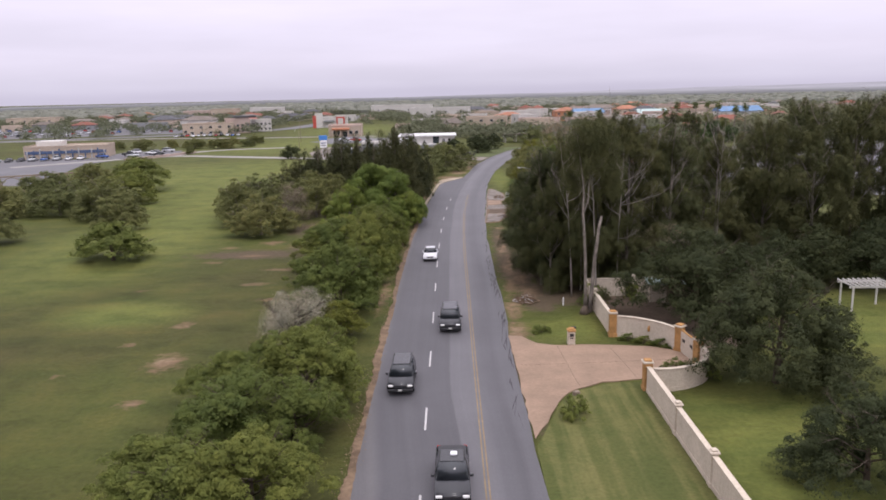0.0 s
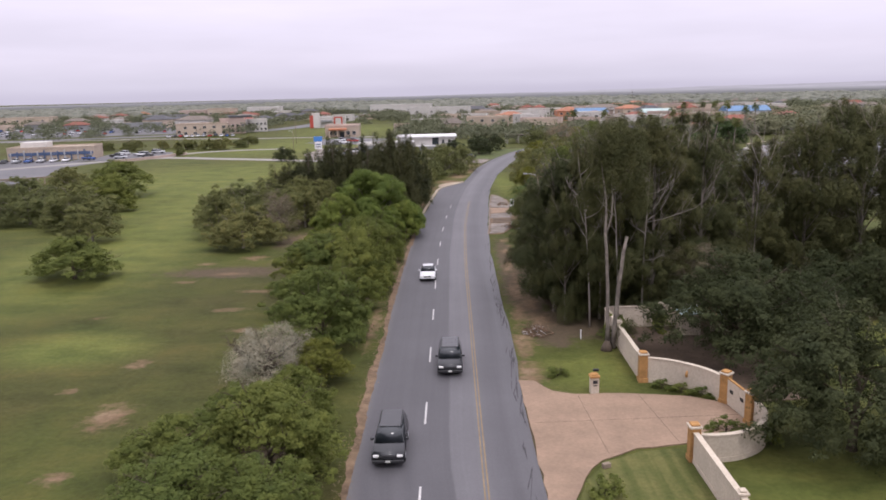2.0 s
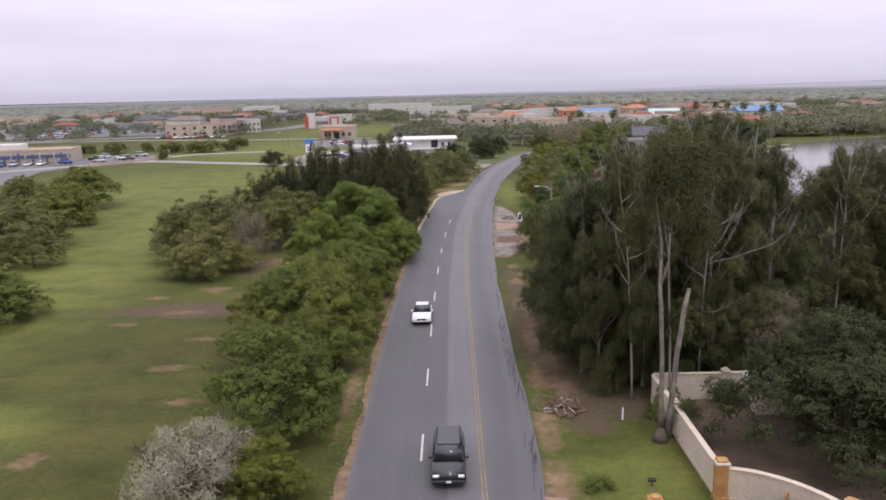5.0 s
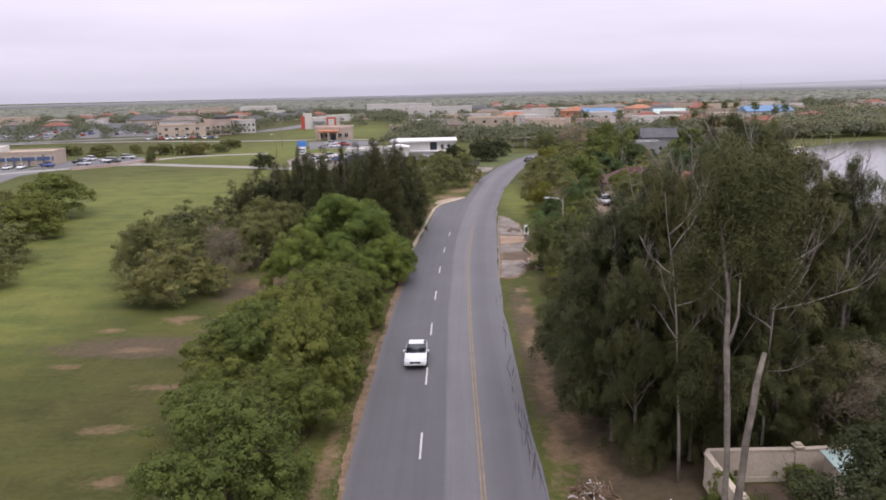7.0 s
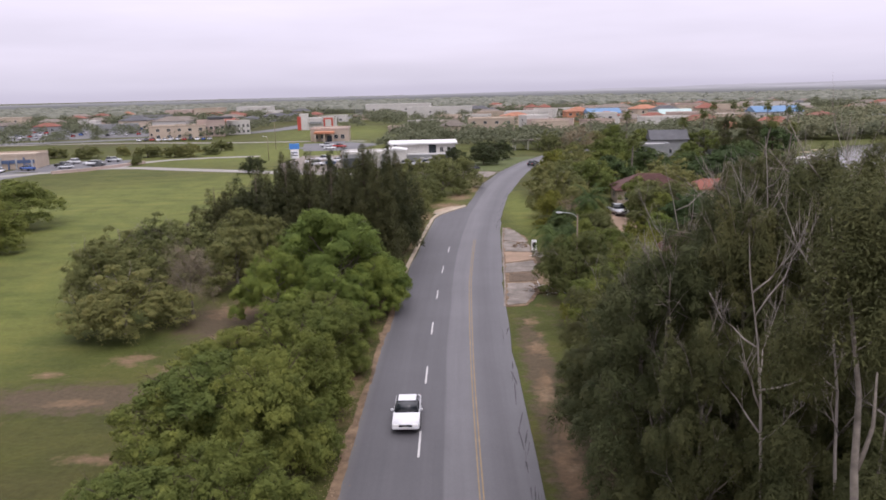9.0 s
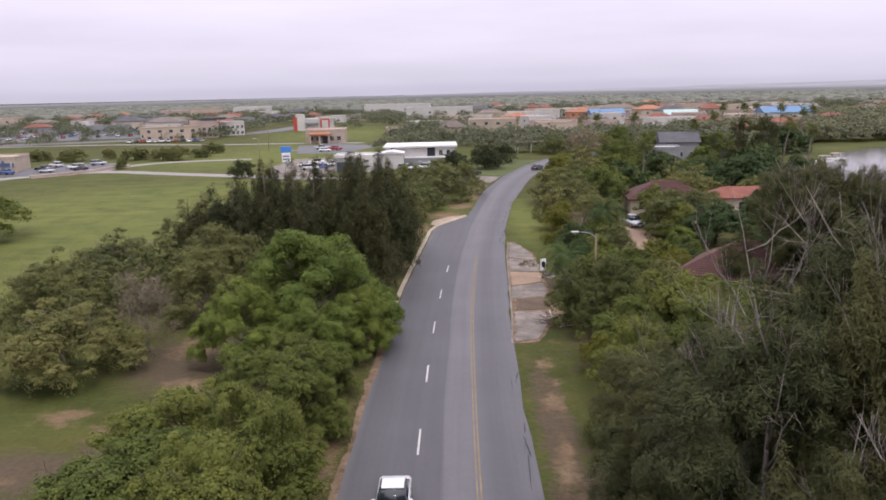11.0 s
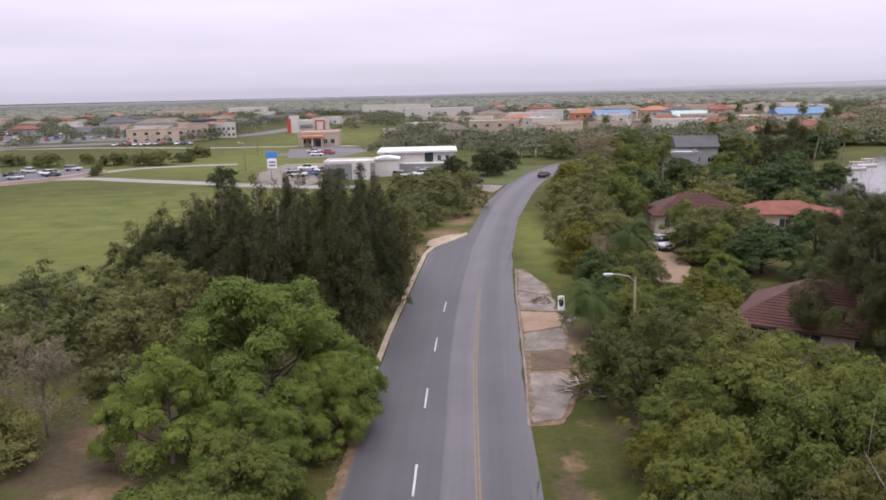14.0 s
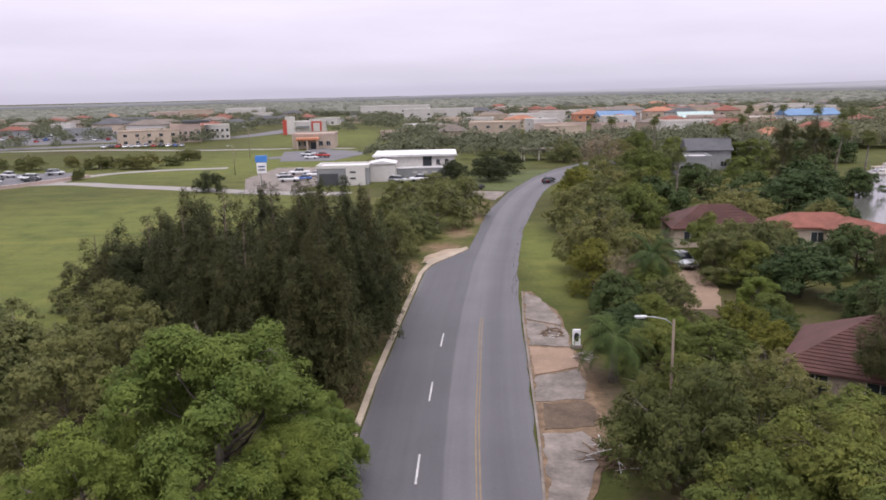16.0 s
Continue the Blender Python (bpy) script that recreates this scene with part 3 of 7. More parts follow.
gx, gy = spaced(-64, 34, 0.8, 3450), spaced(30, 215, 0.8, 3450)
GX, GY = np.meshgrid(gx, gy)
nxg, nyg = len(gx), len(gy)
gv = np.stack([GX, GY, np.zeros_like(GX)], -1).reshape(-1, 3)
ii = np.arange(nxg * nyg).reshape(nyg, nxg)
gf = np.stack([ii[:-1, :-1], ii[:-1, 1:], ii[1:, 1:], ii[1:, :-1]], -1).reshape(-1, 4)
gme = bpy.data.meshes.new("ground")
gme.vertices.add(len(gv))
gme.loops.add(4 * len(gf))
gme.polygons.add(len(gf))
gme.vertices.foreach_set("co", gv.astype(np.float32).ravel())
gme.loops.foreach_set("vertex_index", gf.astype(np.int32).ravel())
gme.polygons.foreach_set("loop_start", np.arange(0, 4 * len(gf), 4, dtype=np.int32))
gme.update(calc_edges=True)
cov = np.stack([cover_at(GX, GY, DIRT), cover_at(GX, GY, LITTER) * 1.2, np.clip(1.6 * cover_at(GX, GY, LUSH, 1.3), 0, 1), np.ones_like(GX)], -1)
attr = gme.color_attributes.new("cover", "FLOAT_COLOR", "POINT")
attr.data.foreach_set("color", cov.astype(np.float32).ravel())
gme.materials.append(GRASS)
tagged(new("ground", gme), "rough olive-green field grass with worn patches", "ground", kind="structure")

LEFT_EDGE = [(-7.9, -90), (-7.9, 20), (-8.0, 60), (-8.2, 84), (-8.1, 112), (-7.4, 138), (-6.9, 150), (-5.9, 167), (-4.5, 187), (-3.6, 191), (1.3, 200.8), (3.2, 216), (5.7, 236), (11.3, 262), (18.9, 288), (27.5, 309), (41, 330), (66, 352), (120, 385)]
RIGHT_EDGE = [(3.2, -90), (3.2, 20), (3.2, 60), (3.4, 84), (3.4, 112), (4.1, 138), (4.7, 150), (5.6, 167), (7.0, 187), (7.4, 191), (8.5, 200.8), (10.4, 216), (14.0, 236), (19.0, 262), (26.2, 284), (35.5, 303), (48, 322), (71, 344), (124, 377)]
YELLOW = [(0, -90), (0, 20), (-0.1, 60), (-0.1, 84), (-0.05, 112), (0.4, 138), (0.9, 150), (1.8, 167), (3.4, 187), (3.8, 191), (5.0, 200.8), (6.8, 216), (9.8, 236), (15.1, 262), (22.5, 286), (31.5, 306), (44.5, 326), (68, 348), (122, 381)]


def even(pts, keep):
    """Soft curve with the same count of points for lines that share their breaks."""
    P = [Vector(p) for p in pts]
    out = []
    for i in range(len(P) - 1):
        p0, p1, p2, p3 = P[max(0, i - 1)], P[i], P[i + 1], P[min(len(P) - 1, i + 2)]
        for k in range(keep):
            t = k / keep
            out.append(0.5 * ((2 * p1) + (p2 - p0) * t + (2 * p0 - 5 * p1 + 4 * p2 - p3) * t * t + (3 * p1 - p0 - 3 * p2 + p3) * t ** 3))
    return out + [P[-1]]


def straight(pts, keep):
    P = [Vector(p) for p in pts]
    return [P[i].lerp(P[i + 1], k / keep) for i in range(len(P) - 1) for k in range(keep)] + [P[-1]]


rl, rr, ry_ = straight(LEFT_EDGE, 6), even(RIGHT_EDGE, 6), even(YELLOW, 6)
wob = random.Random(4)
rr = [p + Vector((wob.uniform(-0.10, 0.16), 0)) for p in rr]
rl = [p + Vector((wob.uniform(-0.10, 0.06), 0)) for p in rl]
road = tagged(new("road", ribbon("road", rl, rr, 0.06, ASPHALT, [(y - l).length for y, l in zip(ry_, rl)])), "grey worn asphalt three-lane road bending away", "road", kind="structure")


def stripe(name, pts, width, z, mat, parent):
    P = [Vector(p) for p in pts]
    vs, fs = [], []
    for i, p in enumerate(P):
        d = (P[min(len(P) - 1, i + 1)] - P[max(0, i - 1)]).normalized()
        nrm = Vector((d.y, -d.x)) * width / 2
        vs += [(*(p - nrm), z), (*(p + nrm), z)]
    for i in range(len(P) - 1):
        fs.append((2 * i, 2 * i + 1, 2 * i + 3, 2 * i + 2))
    return part(name, mesh_from(name, vs, fs, mat), parent)


for off in (-0.11, 0.11):
    line = [p + Vector((off, 0)) for p in ry_ if p.y < 170]
    stripe("yellow_line", line, 0.085, 0.068, M["yellow_paint"], road)
DASH_X = [(-90, -3.8), (101, -3.8), (113, -3.70), (125.5, -3.51), (138, -3.2), (150, -2.68), (163, -1.88), (190, 0.4)]


def dash_x(y):
    for (a, xa), (b, xb) in zip(DASH_X, DASH_X[1:]):
        if a <= y <= b:
            return xa + (xb - xa) * (y - a) / (b - a)
    return -3.8


for k in range(-7, 11):
    far_end = 52.26 + 12.22 * (k - 1)
    stripe("white_dash", [(dash_x(y), y) for y in (far_end - 3.75, far_end - 1.9, far_end)], 0.13, 0.068, M["white_paint"], road)

# kerb, gutter and dirt shoulder where the road narrows
kerb_in = [(-7.6, 136), (-7.05, 150), (-6.05, 167), (-4.65, 187), (-3.7, 191.2)]
kerb_out = [(-8.05, 136), (-7.55, 150), (-6.55, 167), (-5.2, 187), (-4.3, 191.9)]
tagged(new("kerb", ribbon("kerb", straight(kerb_in, 4), straight(kerb_out, 4), 0.13, M["kerb"])), "chalky pale concrete kerb with gutter", "kerb", kind="structure")
tagged(new("kerb", ribbon("kerb", straight([(-3.7, 191.2), (-1.2, 196), (1.3, 200.9)], 4), straight([(-4.8, 192.6), (-2.0, 197.5), (1.0, 202.6)], 4), 0.14, M["kerb"])), "broken pale concrete kerb end", "kerb", kind="structure")
patch("shoulder", [(-5.2, 192.6), (-3, 195.5), (0.5, 202), (-1.6, 201.5), (-4.6, 197)], 0.075, M["sand"], "pale sandy gravel behind the kerb", amp=0.15, step=1.0, seed=5)
vr = random.Random(3)
vin, vout = [], []
for k in range(360):
    y = -40 + 0.5 * k
    ex = min(rl, key=lambda p: abs(p.y - y)).x
    vin.append(Vector((ex + 0.15 + vr.uniform(0, 0.08), y)))
    vout.append(Vector((ex - 0.30 - 0.12 * math.sin(0.21 * y) - 0.08 * math.sin(0.83 * y) - vr.uniform(-0.08, 0.14), y)))
tagged(new("verge", ribbon("verge", vin, vout, 0.066, M["dirt"])), "bare gravelly dirt strip beside the asphalt", "verge", kind="structure")
grav = np.random.default_rng(6)
gvs = []
for k in range(1800):
    y = grav.uniform(36, 138)
    ex = min(rl, key=lambda p: abs(p.y - y)).x
    c_ = np.array([ex - 0.3 + grav.normal(0, 0.3), y, 0.07])
    a_ = grav.uniform(0, 6.28)
    q_ = grav.uniform(0.02, 0.065)
    gvs.append([c_ + q_ * np.array([math.cos(a_ + j * 1.57), math.sin(a_ + j * 1.57), grav.uniform(0.0, 0.5)]) for j in range(4)])
tagged(new("gravel", quads_mesh("gravel", np.array(gvs), M["tan_soil"])), "loose brown gravel along the road edge", "gravel", kind="stuff")
patch("side_street", [(7.8, 250), (9.8, 258), (11.0, 263), (2, 266), (-14, 276), (-16, 268), (0, 257)], 0.07, M["concrete"], "pale concrete side street apron", amp=0.2, step=2, seed=9)
patch("verge", [(11.6, 264), (18.5, 287), (26.5, 308), (16, 306), (6, 292), (3, 268)], 0.05, M["lawn"], "mown green verge", amp=0.4, step=2, seed=10)

def lane(name, line, width, z, mat, label):
    P = smooth_line(line, 4.0)
    L, R = [], []
    for i, p in enumerate(P):
        d = (P[min(len(P) - 1, i + 1)] - P[max(0, i - 1)]).normalized()
        L.append(p + Vector((-d.y, d.x)) * width / 2)
        R.append(p - Vector((-d.y, d.x)) * width / 2)
    return tagged(new(name, ribbon(name, L, R, z, mat)), label, "road", kind="structure")


lane("field_lane", [(-24, 265), (-46, 271), (-64, 280), (-86, 290), (-100, 297), (-112, 296), (-128, 284), (-150, 262)], 6.0, 0.05, M["lane_far"], "pale concrete lane across the grass")
lane("field_lane", [(-108, 299), (-107, 312), (-100, 324), (-88, 330), (-70, 333)], 5.0, 0.058, M["lane_far"], "pale concrete lane turning behind the bushes")
patch("car_park", [(-200, 205), (-112, 205), (-121, 240), (-128, 268), (-124, 284), (-150, 296), (-220, 300)], 0.04, M["lot"], "grey asphalt car park", amp=0.1, step=6, seed=15)
lane("far_lane", [(-320, 420), (-220, 429), (-158, 430), (-110, 416), (-80, 413), (-56, 412), (-40, 406)], 5.0, 0.05, M["lane_far"], "pale lane beyond the grass")
lane("far_lane", [(-56, 412), (-52, 395), (-56, 375), (-66, 366)], 9.0, 0.058, M["lot"], "grey access road to the shops")
lane("highway", [(-420, 393), (-260, 430), (-156, 468), (-114, 512), (-98, 600), (-88, 800), (-84, 1000)], 16.0, 0.055, M["lot"], "grey highway curving through the town")
patch("car_park", [(-330, 440), (-170, 486), (-152, 560), (-180, 640), (-420, 640), (-430, 470)], 0.045, M["lot"], "large asphalt car park", amp=0.2, step=10, seed=18)
patch("car_park", [(-140, 291), (-124, 289), (-113, 296), (-110, 312), (-114, 328), (-136, 328)], 0.06, M["lot"], "asphalt parking bays by the lane", amp=0.1, step=4, seed=27)
patch("car_park", [(-58, 352), (-40, 352), (-30, 385), (-46, 400), (-66, 396)], 0.05, M["lot"], "asphalt car park by the shops", amp=0.1, step=6, seed=19)
patch("car_park", [(-50, 276), (-36, 272), (-34, 283), (-14, 300), (-18, 330), (-54, 330), (-56, 300)], 0.045, M["concrete"], "pale concrete yard beside the offices", amp=0.1, step=6, seed=20)

# lake
patch("water", [(62, 190), (61.5, 206), (66, 222), (80, 250), (97, 281), (117, 306), (135, 323), (160, 336), (240, 352), (300, 300), (280, 200), (180, 130), (90, 140)], 0.08, M["water"], "calm grey lake", amp=0.3, step=3, seed=21)

# driveway of the walled garden
patch("driveway", [(3.25, 53.5), (3.2, 60), (3.1, 68.5), (4.4, 68.2), (5.4, 66.2), (7.0, 65.5), (9.2, 65.6), (12, 65.3), (15, 64.8), (17.4, 63.4), (17.8, 60.2), (15.0, 57.6), (12.6, 57.2), (9.5, 56.6), (7.0, 55.2), (5.6, 53.0), (4.4, 49.5), (3.3, 47.0)], 0.075, M["tan_concrete"], "tan concrete driveway with joints", amp=0.1, step=1.0, seed=22)
patch("lawn", [(3.3, 46.0), (4.6, 49.4), (5.8, 52.8), (7.2, 54.9), (9.5, 56.2), (12.3, 56.6), (12.3, 20), (3.3, 20)], 0.05, M["front_lawn"], "striped mown front lawn", amp=0.08, step=1.0, seed=23)
patch("courtyard", [(12.8, 68), (15, 66.5), (17.6, 63.5), (24, 64), (24, 81.5), (12.6, 81.5)], 0.05, M["mud"], "brown soil court behind the wall", amp=0.1, step=2.0, seed=26)

# old concrete driveways on the right
patch("driveway_bed", [(3.7, 130.6), (4.3, 138), (4.7, 146), (5.2, 156), (5.8, 166), (6.6, 177), (7.6, 177), (9.6, 168), (9.5, 160), (9.3, 152), (9.2, 146), (8.9, 140), (7.6, 135), (6.2, 131)], 0.05, M["dirt"], "brown earth under the old driveways", amp=0.12, step=1.0, seed=40)
slabs = [("concrete", ((4.15, 131.4), (4.75, 140.4), (7.4, 140.6), (8.3, 138.6), (7.2, 135.2), (6.1, 131.8))),
         ("mud", ((5.1, 141.2), (5.35, 145.4), (8.6, 145.6), (8.9, 143.0), (8.2, 141.4))),
         ("concrete", ((4.95, 145.9), (5.2, 150.6), (9.0, 152.4), (9.0, 149.0), (8.4, 146.1))),
         ("tan_concrete", ((5.25, 151.0), (5.55, 157.9), (9.3, 157.2), (9.1, 152.8))),
         ("concrete", ((5.6, 158.3), (6.0, 166.0), (9.4, 163.2), (9.2, 157.8))),
         ("concrete", ((6.05, 166.4), (6.9, 176.6), (8.2, 173.8), (9.2, 168), (9.3, 164)))]
for i, (mt, s_) in enumerate(slabs):
    patch("driveway_slab", list(s_), 0.085 + 0.004 * i, M[mt], "cracked weathered concrete driveway slab" if mt != "mud" else "dark brown earth patch between slabs", amp=0.16, step=0.6, seed=30 + i)
patch("gutter", [(3.68, 130.8), (4.28, 139), (4.88, 150), (5.73, 166.5), (6.6, 177), (6.75, 177), (5.9, 166.5), (5.05, 150), (4.45, 139), (3.84, 130.8)], 0.1, M["concrete"], "pale broken concrete gutter edge")
patch("gravel_drive", [(21, 168.5), (25.8, 168.5), (28.5, 178), (30, 192), (25, 192), (24, 182)], 0.05, M["tan_concrete"], "pale house drive under the trees", amp=0.3, step=1.5, seed=41)

# crumbled tar along the right edge of the carriageway
trng = random.Random(17)
for y0, y1, n in ((48, 64, 8), (64, 100, 44), (100, 128, 8), (176, 200, 14), (200, 240, 14)):
    for _ in range(n):
        cy = trng.uniform(y0, y1)
        ex = min(rr, key=lambda p: abs(p.y - cy)).x
        patch("tar_crack", blob_outline(ex - trng.uniform(0.12, 0.75), cy, trng.uniform(0.015, 0.045), trng.uniform(0.5, 1.9), 16, trng.randrange(999), 0.7, trng.uniform(-0.2, 0.08)), 0.066 + 0.0005 * trng.random(), M["tar"], "crumbled dark tar at the road edge", depth=0.1)

for x0, y0, x1, y1 in ((7.6, 55.9, 7.2, 65.3), (12.3, 57.4, 11.6, 65.2), (3.6, 60.6, 17.4, 61.4)):
    d_ = Vector((y0 - y1, x1 - x0)).normalized() * 0.014
    patch("driveway_joint", [(x0 - d_.x, y0 - d_.y), (x0 + d_.x, y0 + d_.y), (x1 + d_.x, y1 + d_.y), (x1 - d_.x, y1 - d_.y)], 0.079, M["mud"], "dark joint across the concrete driveway", depth=0.05)

# ---------------- trees and shrubs ----------------


def unit(v):
    return v / np.maximum(np.linalg.norm(v, axis=-1, keepdims=True), 1e-9)


def leaf_tris(centre, out, rng, length, width, droop=0.0, spread=0.9):
    """Three-cornered leaf sprays at the given centres that face roughly outwards and up."""
    n = len(centre)
    nrm = unit(out * 0.85 + spread * rng.normal(0, 0.5, (n, 3)) + np.array([0, 0, 0.35]))
    ax = rng.normal(0, 1, (n, 3))
    if droop:
        ax = unit(ax * 0.5 + out * 0.3 + np.array([0, 0, droop * 0.6]))
    ax = unit(ax - (ax * nrm).sum(1, keepdims=True) * nrm)
    side = np.cross(nrm, ax)
    ln = length * rng.uniform(0.6, 1.4, (n, 1))
    wd = width * rng.uniform(0.6, 1.4, (n, 1)) * 0.5
    return np.stack([centre - ax * ln * 0.45 + side * wd, centre - ax * ln * 0.4 - side * wd, centre + ax * ln * 0.55], 1)


def lumps(p, seed, scale):
    """A cheap smooth field that opens gaps in a crown."""
    g = np.random.default_rng(seed)
    out = np.zeros(len(p))
    for _ in range(5):
        k = g.normal(0, scale, 3)
        out += np.sin(p @ k + g.uniform(0, 6.28))
    return out / 2.2


def blob_points(blobs, n, rng, low=0.4, gap=0.75, reach=1.42):
    """Points in the outer shells of a set of ellipsoids (x, y, z, rx, rz), none of them deep inside another."""
    B = np.array(blobs)
    area = B[:, 3] * (B[:, 3] + B[:, 4])
    pick = rng.choice(len(B), size=int(n * 3.2), p=area / area.sum())
    d = unit(rng.normal(0, 1, (len(pick), 3)))
    d[:, 2] = np.where(d[:, 2] < -0.45, -d[:, 2], d[:, 2])
    rad = low + (reach - low) * rng.uniform(0, 1, (len(pick), 1)) ** 0.9
    R = np.stack([B[pick, 3], B[pick, 3], B[pick, 4]], 1)
    p = B[pick, :3] + d * R * rad
    inside = np.zeros(len(p), bool)
    for b in B:
        q = (p - b[:3]) / np.array([b[3], b[3], b[4]])
        inside |= (q * q).sum(1) < 0.22
    keep = (p[:, 2] > 0.05) & ~inside & ((lumps(p, 5, 1.5) > -gap) | (rng.uniform(0, 1, len(p)) < 0.2))
    return p[keep][:n], d[keep][:n]


def clump_points(blobs, n, rng, size=(0.30, 0.62), per=110, tall=0.75, loose=0.16, gap=0.6):
    """Leaf places gathered into branch-end clumps over the sub-crowns, with dark gaps between them and a few loose sprays."""
    c, d = blob_points(blobs, max(8, int(n * (1 - loose) / per)), rng, 0.72, gap, 1.12)
    s = rng.uniform(*size, len(c))
    k = np.repeat(np.arange(len(c)), per)
    e = unit(rng.normal(0, 1, (len(k), 3)) + 0.55 * d[k] + np.array([0, 0, 0.5]))
    rad = s[k] * (0.35 + 0.75 * rng.uniform(0, 1, len(k)) ** 0.6)
    p = c[k] + e * rad[:, None] * np.array([1, 1, tall])
    p2, d2 = blob_points(blobs, int(n * loose), rng, 0.5, gap)
    P, D = np.concatenate([p, p2]), np.concatenate([unit(e + 0.6 * d[k]), d2])
    keep = P[:, 2] > 0.05
    return P[keep], D[keep]


def limb_tree(rng, height, trunk_r, spread, limbs, mat, name="trunk", lean=0.0, start=0.25, lift=0.75, twigs=0, sides=7):
    """A tapered trunk with limbs and, where wanted, twigs, in one mesh."""
    b = bmesh.new()
    top_ = np.array([lean, rng.uniform(-0.2, 0.2), height])
    mid = np.array([lean * 0.35 + rng.uniform(-0.15, 0.15) * height * 0.1, rng.uniform(-0.1, 0.1), height * 0.5])
    pts = [np.array([0, 0, -0.2]), np.array([0, 0, 0.3]), mid, top_]
    tube("", pts, [trunk_r * 1.5, trunk_r * 1.1, trunk_r * 0.7, trunk_r * 0.12], mat, sides, b)
    for i in range(limbs):
        f = start + (0.92 - start) * (i + rng.uniform(0, 0.7)) / limbs
        base = mid * (f / 0.5) if f < 0.5 else mid + (top_ - mid) * (f - 0.5) / 0.5
        a = rng.uniform(0, 6.283)
        ln = spread * rng.uniform(0.6, 1.05) * (1.1 - 0.45 * f)
        d = np.array([math.cos(a), math.sin(a), lift * rng.uniform(0.6, 1.3)])
        d /= np.linalg.norm(d)
        p1 = base + d * ln * 0.5 + np.array([0, 0, -0.03 * ln])
        p2 = base + d * ln + np.array([rng.uniform(-0.1, 0.1) * ln, rng.uniform(-0.1, 0.1) * ln, 0.12 * ln])
        r0 = trunk_r * (0.55 - 0.3 * f)
        tube("", [base, p1, p2], [r0, r0 * 0.6, r0 * 0.15], mat, 5, b)
        for k in range(twigs):
            g = rng.uniform(0.3, 1.0)
            q0 = base + (p2 - base) * g
            dd = d + rng.normal(0, 0.6, 3)
            dd /= np.linalg.norm(dd)
            tl = ln * rng.uniform(0.25, 0.5)
            q1 = q0 + dd * tl
            tube("", [q0, q1], [r0 * 0.35, r0 * 0.06], mat, 3, b)
            for _ in range(2):
                d3 = dd + rng.normal(0, 0.55, 3)
                d3 /= np.linalg.norm(d3)
                s0 = q0 + dd * tl * rng.uniform(0.3, 0.8)
                tube("", [s0, s0 + d3 * tl * 0.6], [r0 * 0.2, r0 * 0.04], mat, 3, b)
    return finish(b, name, mat, True)


def dome_blobs(rng, r, h, foot, n, size=(0.22, 0.40)):
    """Uneven sub-crowns heaped over a dome of radius r from foot to h, with small sprigs that stand out of it."""
    out = []
    lobe = rng.uniform(0, 6.28, 3)
    for i in range(n):
        z = rng.uniform(0, 1) ** 0.8
        el = math.asin(min(1.0, z * 0.98))
        a = i * 2.399963 + rng.uniform(-0.9, 0.9)
        wide = 1 + 0.16 * math.sin(2 * a + lobe[0]) + 0.12 * math.sin(3 * a + lobe[1])
        s = rng.uniform(*size) * r
        k = max(0.08, math.cos(el)) * (r - s * 0.75) * wide * rng.uniform(0.75, 1.12)
        zz = foot + (h - foot - s * 0.8) * math.sin(el) * rng.uniform(0.78, 1.08) * (1 + 0.08 * math.sin(a + lobe[2]))
        out.append((k * math.cos(a), k * math.sin(a), max(zz, s * 0.5), s, s * rng.uniform(0.6, 0.85)))
    for i in range(n):
        z = rng.uniform(0.1, 1)
        el = math.asin(z)
        a = rng.uniform(0, 6.28)
        wide = 1 + 0.16 * math.sin(2 * a + lobe[0]) + 0.12 * math.sin(3 * a + lobe[1])
        s = rng.uniform(0.08, 0.16) * r
        k = math.cos(el) * r * wide * rng.uniform(0.9, 1.06)
        out.append((k * math.cos(a), k * math.sin(a), max(s, foot + (h - foot) * z * rng.uniform(0.9, 1.02)), s, s * 0.8))
    return out


def spire_blobs(rng, r, h, leaders):
    """Several feathery leaders with tapering plumes that run together low down."""
    out = []
    for i in range(leaders):
        a = i * 2.4 + rng.uniform(-0.6, 0.6)
        k = 0.0 if i == 0 else r * rng.uniform(0.30, 0.80)
        x, y = k * math.cos(a), k * math.sin(a)
        hh = h * (1.0 if i == 0 else rng.uniform(0.62, 0.97))
        bend = rng.normal(0, 0.05 * r, 2)
        for j in range(30):
            f = (j + rng.uniform(0, 1)) / 30
            R = r * 0.58 * (1 - f) ** 0.75 * rng.uniform(0.5, 1.1)
            g = j * 2.399963 + rng.uniform(-0.7, 0.7)
            s = r * (0.22 - 0.15 * f) * rng.uniform(0.8, 1.3) + 0.08
            out.append((x + bend[0] * f * 4 + R * math.cos(g), y + bend[1] * f * 4 + R * math.sin(g), hh * (0.04 + 0.93 * f), s, s * rng.uniform(1.2, 2.0)))
    return out


